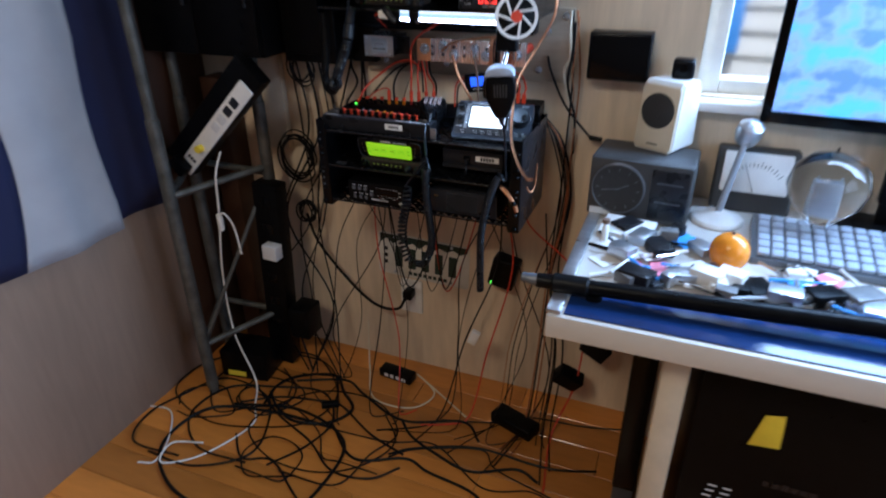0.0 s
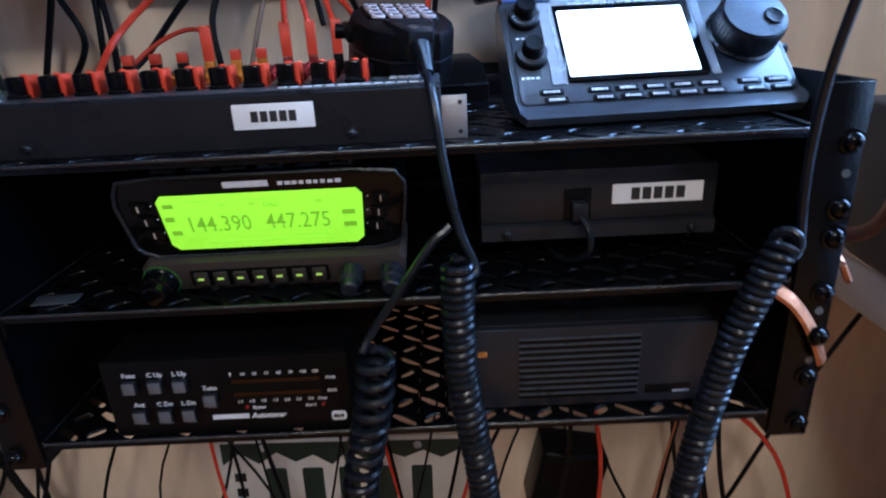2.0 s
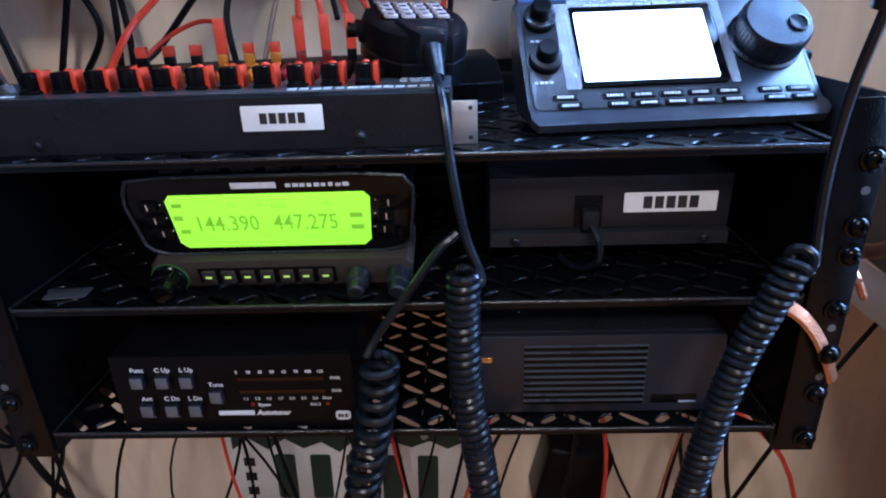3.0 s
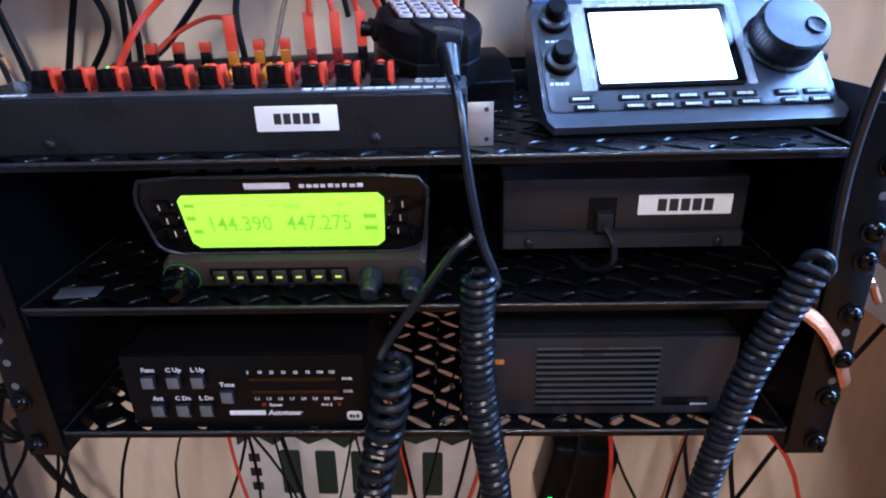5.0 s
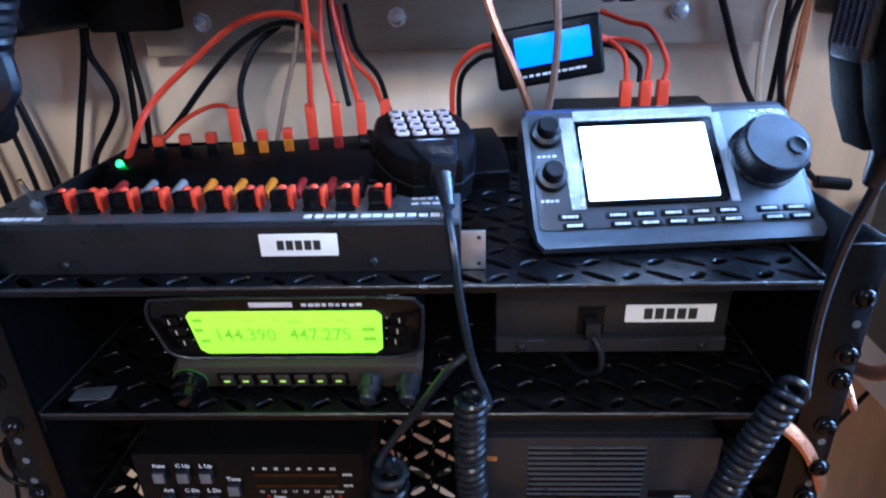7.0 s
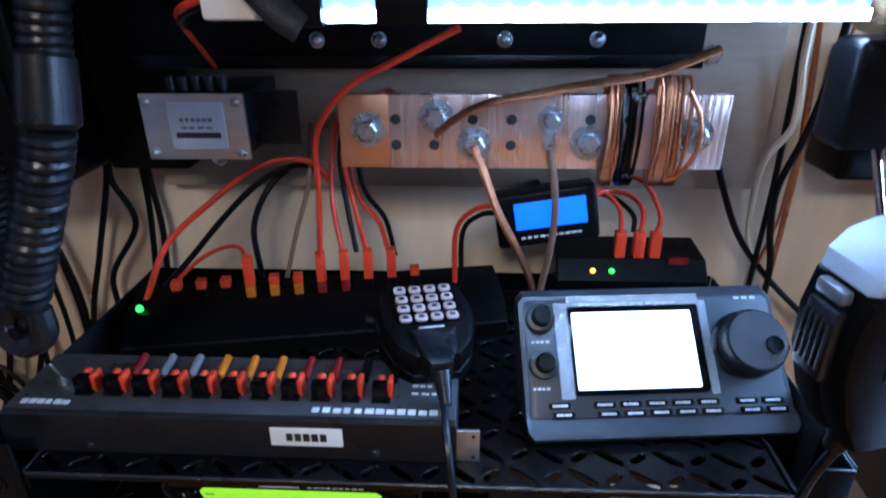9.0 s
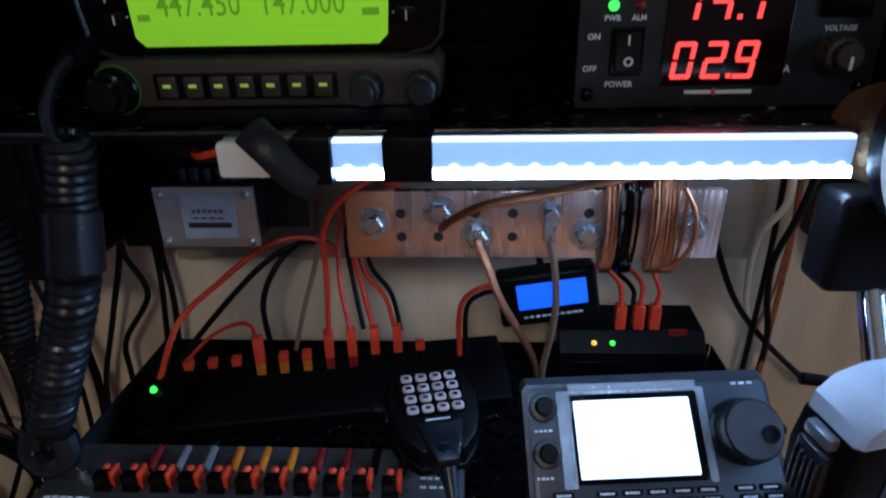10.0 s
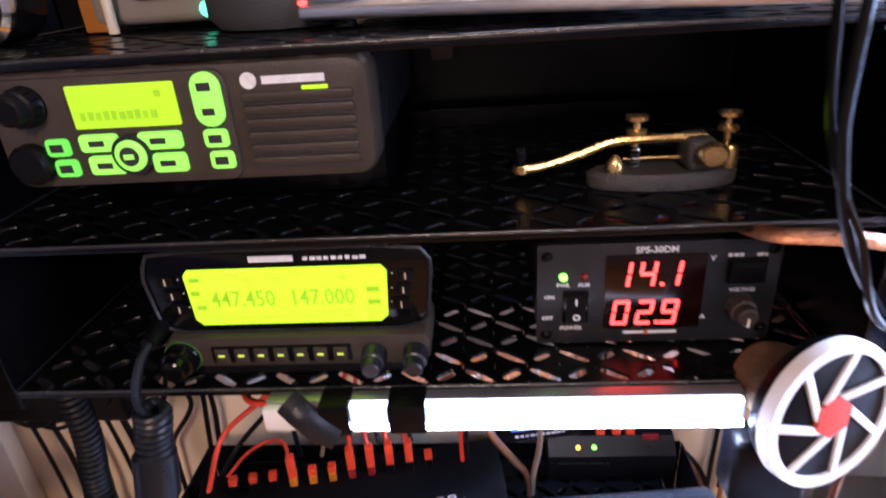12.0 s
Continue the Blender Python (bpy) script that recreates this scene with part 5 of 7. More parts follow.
def headset_hanger():
    n = Vector((0.36, -0.92, 0.12)).normalized()
    c = Vector((0.2185, -0.012, 1.012))
    t = thing("headset", "round headset cup with white spokes and brown foam pad", "headset", along(c, c + n) @ pose(0, 0, 0, 0, 0, 20))
    part("cup", lathe([(0.036, -0.012), (0.038, -0.008), (0.038, 0.0), (0.036, 0.0012), (0.001, 0.0012)], None, 40), "black", t)
    part("white_ring", lathe([(0.0335, 0.0013), (0.0335, 0.003), (0.039, 0.0032), (0.0395, 0.001), (0.0395, -0.004), (0.0383, -0.004)], None, 48, None, True), "ivory", t)
    for i in range(7):
        a = 2 * math.pi * i / 7
        p0 = Vector((0.009 * math.cos(a + 0.9), 0.009 * math.sin(a + 0.9), 0.002))
        p1 = Vector((0.0345 * math.cos(a), 0.0345 * math.sin(a), 0.002))
        bm = box(-0.0022, 0.0022, 0, (p1 - p0).length, -0.0008, 0.0010, 0.0003)
        bm.transform(Matrix.Translation(p0) @ pose(0, 0, 0, 0, 0, math.degrees(math.atan2(p1.y - p0.y, p1.x - p0.x)) - 90))
        part("spoke", bm, "ivory", t)
    part("hub", lathe([(0.0115, 0.0012), (0.0115, 0.0034), (0.001, 0.0036)], None, 6), "red", t, "red hexagonal hub")
    part("foam_pad", lathe([(0.013, -0.046), (0.018, -0.045), (0.0205, -0.038), (0.0215, -0.026), (0.0205, -0.014), (0.017, -0.012), (0.001, -0.012)], None, 30), "foam", t, "brown foam ear pad")
    h = thing("hanger_bracket", "black hanger with chrome hook under the shelf end", "hanger", pose(0.196, 0.0, 0.962))
    part("bracket_arm", box(-0.016, 0.024, -0.010, 0.012, -0.014, 0.028, 0.004, 3), "black", h)
    part("hook", rod((0.004, -0.028, -0.042), (0.006, -0.004, -0.012), 0.0055, 0.0048, 14), "chrome", h)
    part("stem", rod((0.010, 0.004, 0.028), (0.012, 0.008, 0.036), 0.006, seg=12), "chrome", h)


hung = hanging_mic()
belongs(part("coiled_cord", helix([(0.204, -0.014, 0.700), (0.198, -0.018, 0.702), (0.191, -0.020, 0.688), (0.178, -0.020, 0.649), (0.170, -0.020, 0.609), (0.163, -0.020, 0.559), (0.160, -0.010, 0.48), (0.158, 0.0, 0.41)], 0.0062, 0.0023, 66, 8, 16), "cord"), hung, "thick coiled microphone cord hanging beside the rack")
belongs(part("microphone_cord", tube([(0.205, -0.029, 0.818), (0.207, -0.016, 0.785), (0.208, -0.010, 0.752), (0.209, -0.009, 0.724), (0.211, -0.009, 0.700), (0.209, -0.010, 0.692), (0.204, -0.013, 0.696)], 0.0025), "cord"), hung, "straight cord under the hanging microphone")
headset_hanger()
plug = thing("microphone_cable", "grey coiled microphone cable plugged into the upper radio head", "cable", pose(0, 0, 0))
bt = plug
part("plug", rod((-0.1285, 0.030, 1.046), (-0.1285, 0.014, 1.043), 0.0055, 0.0045, 16), "black", plug)
part("cord_bend", tube([(-0.1285, 0.016, 1.0435), (-0.1310, 0.006, 1.037), (-0.1320, -0.003, 1.026), (-0.1305, -0.006, 1.016), (-0.127, -0.005, 1.010)], 0.0026), "cord", plug)
belongs(part("coiled_cord", helix([(-0.126, -0.004, 1.017), (-0.128, -0.003, 1.006), (-0.1315, -0.003, 0.992), (-0.1326, -0.004, 0.980)], 0.0078, 0.0025, 8, 8, 18), "cord"), plug, "grey coiled cord plugged into upper radio head")
part("sleeve", rod((-0.1326, -0.004, 0.986), (-0.1345, -0.011, 0.956), 0.0118, 0.0122, 20, edge=0.0025), "cord", bt)
part("ribbed_hose", helix([(-0.1345, -0.011, 0.957), (-0.143, -0.011, 0.935), (-0.157, -0.010, 0.905), (-0.170, -0.010, 0.876)], 0.0080, 0.0030, 17, 8, 18, taper=False), "cord", bt)
part("core", tube([(-0.1345, -0.011, 0.957), (-0.143, -0.011, 0.935), (-0.157, -0.010, 0.905), (-0.171, -0.010, 0.870)], 0.0082, 10), "rubber", bt)
part("loop_end", tube([(-0.177, -0.012, 0.874), (-0.179, -0.016, 0.862), (-0.171, -0.018, 0.855), (-0.160, -0.018, 0.861), (-0.160, -0.017, 0.874)], 0.0062, 10), "cord", bt)
belongs(part("coiled_cord", helix([(-0.166, -0.016, 0.866), (-0.185, 0.0, 0.848), (-0.215, 0.04, 0.834), (-0.243, 0.072, 0.833), (-0.258, 0.084, 0.855), (-0.253, 0.085, 0.890), (-0.246, 0.082, 0.93), (-0.242, 0.075, 1.00)], 0.0078, 0.0026, 52, 6, 12), "rubber"), plug, "black coiled cord looping up beside the rack")


# ---- wires between the racks ----
R2 = 0.0021
WIRES = "red and black power wires behind the lower rack"
for pts, r, mt in (
    ([(-0.213, 0.150, 0.782), (-0.209, 0.190, 0.812), (-0.170, 0.200, 0.846), (-0.138, 0.210, 0.869), (-0.113, 0.220, 0.875), (-0.091, 0.222, 0.871), (-0.080, 0.235, 0.850)], 0.0026, "redwire"),
    ([(-0.210, 0.160, 0.780), (-0.200, 0.200, 0.792), (-0.162, 0.206, 0.833), (-0.135, 0.214, 0.857), (-0.109, 0.226, 0.868), (-0.09, 0.24, 0.862)], 0.0026, "rubber"),
    ([(-0.205, 0.165, 0.780), (-0.183, 0.180, 0.801), (-0.161, 0.185, 0.812), (-0.145, 0.182, 0.813), (-0.137, 0.168, 0.806)], 0.0017, "redwire"),
    ([(-0.138, 0.200, 0.778), (-0.143, 0.210, 0.819), (-0.130, 0.220, 0.850), (-0.112, 0.235, 0.866)], 0.0026, "rubber"),
    ([(-0.117, 0.200, 0.778), (-0.108, 0.212, 0.815), (-0.097, 0.225, 0.855), (-0.095, 0.24, 0.90)], 0.0020, "tan"),
    ([(0.03, 0.10, 0.985), (-0.010, 0.120, 0.964), (-0.033, 0.130, 0.952), (-0.054, 0.140, 0.934), (-0.068, 0.150, 0.908), (-0.072, 0.160, 0.867), (-0.077, 0.166, 0.815)], R2, "redwire"),
    ([(-0.066, 0.205, 0.910), (-0.070, 0.200, 0.880), (-0.070, 0.190, 0.849), (-0.062, 0.176, 0.812)], R2, "redwire"),
    ([(-0.060, 0.205, 0.910), (-0.064, 0.200, 0.880), (-0.060, 0.195, 0.845), (-0.052, 0.180, 0.812)], R2, "rubber"),
    ([(-0.064, 0.210, 0.915), (-0.062, 0.200, 0.882), (-0.055, 0.200, 0.842), (-0.044, 0.180, 0.812)], R2, "redwire"),
    ([(-0.064, 0.230, 0.880), (-0.056, 0.220, 0.845), (-0.038, 0.210, 0.825), (-0.028, 0.186, 0.812)], R2, "redwire"),
    ([(-0.058, 0.232, 0.880), (-0.050, 0.222, 0.848), (-0.033, 0.212, 0.828), (-0.023, 0.19, 0.805)], R2, "rubber"),
    ([(0.025, 0.188, 0.782), (0.026, 0.190, 0.827), (0.040, 0.182, 0.848), (0.058, 0.178, 0.854)], R2, "redwire"),
    ([(0.030, 0.190, 0.782), (0.031, 0.192, 0.825), (0.044, 0.186, 0.842), (0.058, 0.182, 0.846)], R2, "rubber"),
    ([(0.158, 0.206, 0.820), (0.155, 0.210, 0.840), (0.139, 0.216, 0.853), (0.126, 0.19, 0.856)], R2, "redwire"),
    ([(0.173, 0.206, 0.820), (0.174, 0.210, 0.838), (0.164, 0.218, 0.848), (0.144, 0.218, 0.851), (0.126, 0.194, 0.852)], R2, "redwire"),
    ([(0.168, 0.208, 0.820), (0.168, 0.214, 0.832), (0.155, 0.222, 0.843), (0.14, 0.225, 0.847)], R2, "rubber"),
    ([(0.186, 0.206, 0.820), (0.188, 0.210, 0.835), (0.176, 0.220, 0.857), (0.160, 0.230, 0.862), (0.14, 0.235, 0.87)], R2, "redwire"),
    ([(-0.066, 0.008, 1.006), (-0.085, 0.02, 1.000), (-0.105, 0.06, 0.992), (-0.125, 0.12, 0.975), (-0.15, 0.20, 0.95)], 0.0017, "redwire"),
    ([(-0.066, 0.010, 1.004), (-0.090, 0.03, 0.996), (-0.115, 0.09, 0.985), (-0.14, 0.18, 0.96)], 0.0017, "rubber"),
):
    cable("power_wire" if mt != "tan" else "antenna_wire", pts, r, mt, ("red" if mt == "redwire" else "black" if mt == "rubber" else "tan") + " insulated wire running behind the lower rack", "power wires")
for pts, mt in (
    ([(0.226, 0.245, 0.900), (0.237, 0.240, 0.868), (0.266, 0.245, 0.806), (0.299, 0.244, 0.764), (0.340, 0.240, 0.725)], "rubber"),
    ([(0.289, 0.200, 0.98), (0.289, 0.205, 0.939), (0.285, 0.210, 0.899), (0.279, 0.220, 0.855), (0.286, 0.230, 0.815), (0.299, 0.240, 0.765), (0.30, 0.25, 0.68)], "rubber"),
    ([(0.276, 0.220, 1.0), (0.276, 0.220, 0.956), (0.280, 0.220, 0.906), (0.268, 0.230, 0.870), (0.278, 0.250, 0.808), (0.287, 0.250, 0.760), (0.28, 0.255, 0.66)], "cream"),
    ([(0.297, 0.200, 0.99), (0.293, 0.210, 0.93), (0.289, 0.222, 0.87), (0.293, 0.235, 0.82), (0.288, 0.245, 0.77)], "wirecopper"),
    ([(-0.283, 0.250, 0.90), (-0.283, 0.250, 0.856), (-0.309, 0.250, 0.777), (-0.336, 0.250, 0.693), (-0.34, 0.25, 0.60)], "rubber"),
    ([(-0.281, 0.255, 0.87), (-0.281, 0.250, 0.846), (-0.268, 0.250, 0.805), (-0.301, 0.250, 0.754), (-0.305, 0.250, 0.718), (-0.31, 0.255, 0.64)], "rubber"),
    ([(-0.251, 0.250, 0.90), (-0.251, 0.250, 0.864), (-0.252, 0.250, 0.821), (-0.258, 0.250, 0.766), (-0.27, 0.25, 0.66)], "rubber"),
    ([(-0.246, 0.252, 0.89), (-0.246, 0.250, 0.85), (-0.244, 0.250, 0.80), (-0.25, 0.250, 0.74), (-0.26, 0.25, 0.64)], "rubber"),
):
    cable("hanging_cable", pts, 0.0028 if mt in ("rubber", "cream") else 0.0014, mt, {"rubber": "black", "cream": "cream", "wirecopper": "copper-coloured"}[mt] + " cable hanging on the wall beside the racks", "wall cables")
tagged(part("inline_plug", rod((0.337, 0.240, 0.7262), (0.366, 0.238, 0.7235), 0.0058, 0.0054, 16, edge=0.001), "rubber"), "black inline plug on a cable hanging at the wall", "plug", "wall cables")
cable("copper_braid", [(0.196, 0.004, 0.674), (0.204, -0.003, 0.671), (0.214, -0.006, 0.664), (0.223, -0.0065, 0.653), (0.2285, -0.0075, 0.643), (0.233, -0.006, 0.635), (0.237, -0.006, 0.625)], 0.0046, "wirecopper", "flat copper braid bolted to the rack rail", "ground straps", 8, 0.45)
screw(lower_rack, (0.2295, -0.0095, 0.6435), 0.0048, "gloss")
cable("copper_braid", [(0.250, 0.012, 0.676), (0.258, 0.016, 0.664), (0.262, 0.035, 0.672), (0.258, 0.06, 0.69), (0.252, 0.09, 0.70)], 0.0022, "wirecopper", "copper ground wire running behind the rack", "ground straps")
cable("copper_braid", [(0.176, 0.030, 1.0975), (0.186, 0.008, 1.1000), (0.208, 0.003, 1.1000), (0.235, 0.002, 1.096), (0.275, 0.006, 1.080), (0.284, 0.014, 1.02), (0.253, 0.014, 0.954), (0.229, -0.020, 0.899), (0.226, -0.038, 0.84), (0.228, -0.041, 0.787), (0.240, -0.030, 0.74), (0.252, 0.0, 0.70), (0.254, 0.05, 0.68)], 0.0042, "wirecopper", "bare copper braid leaving the upper rack", "ground straps", 8, 0.4)
tagged(part("name_plate", slab(rrect(0.043, 0.017, 0.001, 3), -0.0006, 0.0, 0.0002), "gloss", None, "", pose(0.176, 0.0265, 1.0132, -88, 0, 6)), "small black printed plate lying on the shelf", "plate")

for pts, r, mt in (
    ([(0.150, -0.070, 1.235), (0.155, -0.072, 1.18), (0.162, -0.074, 1.155), (0.172, -0.075, 1.135), (0.186, -0.070, 1.105), (0.22, -0.05, 1.08)], 0.0016, "gloss"),
    ([(0.158, -0.075, 1.24), (0.158, -0.075, 1.19), (0.160, -0.075, 1.165), (0.172, -0.072, 1.13), (0.205, -0.06, 1.085)], 0.0018, "rubber"),
    ([(0.166, -0.075, 1.20), (0.176, -0.075, 1.185), (0.186, -0.073, 1.15), (0.190, -0.072, 1.12), (0.215, -0.06, 1.085)], 0.0024, "gloss"),
):
    cable("headset_cable", pts, r, mt, "glossy black headset cord hanging beside the upper rack", "headset cords")

# cables hanging from the lower rack to the floor
rnd = random.Random(11)
for i in range(13):
    x = rnd.choice((rnd.uniform(-0.24, -0.17), rnd.uniform(0.05, 0.23)))
    x2 = x + rnd.uniform(-0.16, 0.16)
    yb = rnd.uniform(0.16, 0.24)
    z0 = rnd.uniform(0.50, 0.62)
    mid = (x + x2) / 2 + rnd.uniform(-0.06, 0.06)
    pts = [(x, min(0.235, yb + 0.03), z0 + 0.06), (x, yb, z0), (mid, 0.235 - rnd.uniform(0, 0.06), 0.36), (x2, 0.22 - rnd.uniform(0, 0.12), 0.12), (x2 + rnd.uniform(-0.05, 0.05), 0.12 - rnd.uniform(0, 0.12), FLOOR + 0.006), (x2 + rnd.uniform(-0.2, 0.2), rnd.uniform(-0.1, 0.1), FLOOR + 0.004)]
    mt = "redwire" if i % 6 == 0 else "rubber"
    cable("hanging_cable", pts, rnd.choice((0.0014, 0.0018, 0.0024)), mt, ("red" if mt == "redwire" else "black") + " cable hanging from the lower rack to the floor", "wall cables", 6)
for i in range(10):
    a, b = rnd.uniform(0, 0.028), rnd.uniform(-0.09, 0.10)
    top = [(0.276 + 0.6 * a, 0.232, 1.0), (0.284 + a, 0.242, 0.86), (0.282 + a, 0.242, 0.72)] if i % 4 == 2 else [(0.222, 0.235, 0.775), (0.250 + a, 0.242, 0.71)]
    pts = top + [ (0.280 + a, 0.240, 0.60), (0.276 + a, 0.228, 0.50), (0.262 + a + 0.3 * b, 0.20, 0.36), (0.27 + a + 0.9 * b, 0.16, 0.16), (0.26 + a + b, 0.10, FLOOR + 0.01), (0.24 + a + 2 * b, rnd.uniform(-0.08, 0.06), FLOOR + 0.004)]
    mt = "wirecopper" if i in (2, 5, 7) else "rubber"
    cable("hanging_cable", pts, rnd.choice((0.0014, 0.0018, 0.0024)), mt, ("copper-coloured" if mt == "wirecopper" else "black") + " cable hanging beside the rack to the floor", "wall cables", 6)
for x, z in ((0.31, 0.58),):
    cable("hanging_cable", [(0.25, 0.24, z - 0.06), (0.27, 0.235, z - 0.24), (x - 0.01, 0.22, z - 0.31), (x + 0.04, 0.20, z - 0.16), (x + 0.09, 0.18, z - 0.02), (x + 0.14, 0.20, z + 0.008)], 0.0022, "rubber", "black cable looping from the rack to the desk", "wall cables", 6)
for i in range(5):
    x, z = rnd.uniform(-0.24, -0.05), rnd.uniform(0.60, 0.65)
    w = rnd.uniform(0.10, 0.2)
    pts = [(x, 0.25, z), (x + 0.1 * w, 0.235, z - 0.16), (x + 0.45 * w, 0.20, z - 0.36), (x + 0.9 * w, 0.22, z - 0.15), (x + w, 0.25, z + 0.02)]
    cable("hanging_cable", pts, rnd.choice((0.0014, 0.002, 0.0026)), "redwire" if i == 3 else "rubber", ("red" if i == 3 else "black") + " cable sagging in a loop on the wall", "wall cables", 6)
for i in range(7):
    x = rnd.uniform(-0.52, -0.30)
    pts = [(x, 0.25, 0.86), (x + 0.02, 0.245, 0.66), (x - rnd.uniform(-0.05, 0.12), 0.225, 0.40), (x + rnd.uniform(-0.14, 0.09), 0.18, 0.15), (x + rnd.uniform(-0.06, 0.1), 0.1, FLOOR + 0.006)]
    cable("hanging_cable", pts, rnd.choice((0.0018, 0.0024, 0.003)), "rubber", "black cable hanging in the room corner", "wall cables", 6)
# loops on the floor
for i in range(10):
    cx, cy, r0 = -0.60 + 0.037 * i + rnd.uniform(-0.04, 0.04), rnd.uniform(-0.30, 0.0), (0.07, 0.15, 0.10, 0.18)[i % 4]
    a0 = rnd.uniform(0, 6.28)
    pts = []
    for k in range(9 + i % 5):
        a = a0 + k * 0.75
        rr = r0 * rnd.uniform(0.8, 1.2)
        pts.append((cx + 1.3 * rr * math.cos(a), cy + rr * math.sin(a), FLOOR + 0.004 + 0.0035 * (k % 3)))
    pts = [(min(max(p[0], -0.75), 0.4), min(p[1], 0.25), p[2]) for p in pts]
    cable("floor_cable", pts, rnd.choice((0.0022, 0.003, 0.0042)), "rubber", "black cable lying in loops on the floor", "floor cables", 6)
for i in range(11):
    x, y = rnd.uniform(-0.6, 0.1), rnd.uniform(-0.25, 0.15)
    pts = [(x, y, FLOOR + 0.004)]
    for k in range(5):
        x, y = x + rnd.uniform(0.05, 0.16), min(0.24, y + rnd.uniform(-0.09, 0.07))
        pts.append((x, y, FLOOR + 0.004 + 0.003 * (k % 2)))
    cable("floor_cable", pts, rnd.choice((0.002, 0.003, 0.0036)), "rubber", "black cable lying across the floor", "floor cables", 6)
cable("white_charging_cable", [(-0.556, 0.03, 0.655), (-0.558, 0.0, 0.60), (-0.567, -0.005, 0.49), (-0.600, 0.0, 0.30), (-0.600, 0.0, 0.10), (-0.535, -0.02, -0.04), (-0.49, -0.09, FLOOR + 0.004), (-0.448, -0.163, FLOOR + 0.004), (-0.50, -0.30, FLOOR + 0.006), (-0.58, -0.36, FLOOR + 0.008), (-0.60, -0.30, FLOOR + 0.012), (-0.52, -0.27, FLOOR + 0.014)], 0.0026, "whitewire", "white cable hanging from the power strip to the floor", "floor cables")
cable("white_charging_cable", [(-0.567, -0.005, 0.49), (-0.545, -0.01, 0.50), (-0.530, 0.0, 0.46), (-0.52, 0.0, 0.38)], 0.0026, "whitewire", "short loop of white cable beside its inline switch", "floor cables")
tagged(part("inline_switch", box(-0.574, -0.560, -0.012, 0.002, 0.445, 0.495, 0.004, 3), "whitewire"), "white inline cable switch", "switch")
cable("white_charging_cable", [(-0.776, -0.203, FLOOR + 0.004), (-0.70, -0.20, FLOOR + 0.005), (-0.63, -0.28, FLOOR + 0.006), (-0.60, -0.36, FLOOR + 0.006), (-0.64, -0.38, FLOOR + 0.006)], 0.0024, "whitewire", "white cable lying on the floor beside the panel", "floor cables")
cable("grey_network_cable", [(-0.26, 0.2, 0.1), (-0.25, 0.17, FLOOR + 0.01), (-0.18, 0.06, FLOOR + 0.005), (-0.06, 0.06, FLOOR + 0.005), (-0.02, 0.14, FLOOR + 0.006), (-0.1, 0.2, FLOOR + 0.008), (0.1, 0.08, FLOOR + 0.006)], 0.0024, "cream", "pale grey cable curled on the floor", "floor cables")


def wall_coil(x, z, r, n, label):
    rn = random.Random(int(r * 1000))
    pts = []
    for k in range(n):
        rr, dx, dz = r * rn.uniform(0.85, 1.1), rn.uniform(-0.006, 0.006), rn.uniform(-0.008, 0.008)
        pts += [(x + dx + 0.85 * rr * math.cos(a * math.pi / 6), 0.235 - 0.004 * k - 0.0003 * a, z + dz + rr * math.sin(a * math.pi / 6)) for a in range(12)]
    bm = tube(pts, 0.0024, 6, 4)
    tagged(part("cable_coil", bm, "rubber"), label, "cable", "wall cables")


wall_coil(-0.462, 0.59, 0.062, 6, "black cable coiled and hung on the wall")
wall_coil(-0.452, 0.42, 0.032, 5, "small black cable coil on the wall")
wall_coil(-0.42, 0.835, 0.04, 4, "black cable coil under the wall cabinet")


# ---- wall below the rack ----
def embossed_plate():
    t = thing("number_plate", "white number plate with dark green mountains on the wall", "number plate", pose(-0.103, 0.2665, 0.306, 0, 1.5, 0))
    part("plate", slab(rrect(0.285, 0.137, 0.010, 5), 0.0, 0.002, 0.001), "platew", t)
    rnd2 = random.Random(3)
    pts = [(-0.136, 0.063)]
    n = 13
    top = [(-0.136 + 0.272 * i / n, 0.064) for i in range(n + 1)]
    low = [(-0.136 + 0.272 * i / n, 0.036 + (0.014 if i % 2 else 0) + rnd2.uniform(-0.004, 0.004)) for i in range(n + 1)]
    bm = bmesh.new()
    a = [bm.verts.new((x, -0.0006, z)) for x, z in top]
    b = [bm.verts.new((x, -0.0006, z)) for x, z in low]
    for i in range(n):
        bm.faces.new((a[i], a[i + 1], b[i + 1], b[i]))
    part("mountain_print", bm, "plateg", t)
    for i in range(5):
        x = -0.076 + i * 0.042
        part("character_bar", slab(rrect(0.024, 0.066, 0.003, 3, x, -0.005), -0.0016, 0.0, 0.0008), "plateg", t)
    bars([(-0.125, -0.112, 0.010, 0.022), (-0.125, -0.112, -0.012, 0.0), (-0.125, -0.112, -0.034, -0.022)], "slate", t, -0.0008)
    scribble(-0.045, 0.08, -0.0525, 0.012, 8, "plateg", t, -0.0008, seed=61)
    for sx in (-1, 1):
        screw(t, (sx * 0.088, -0.0002, -0.058), 0.004, "zinc")
        screw(t, (sx * 0.088, -0.0008, 0.057), 0.004, "zinc")


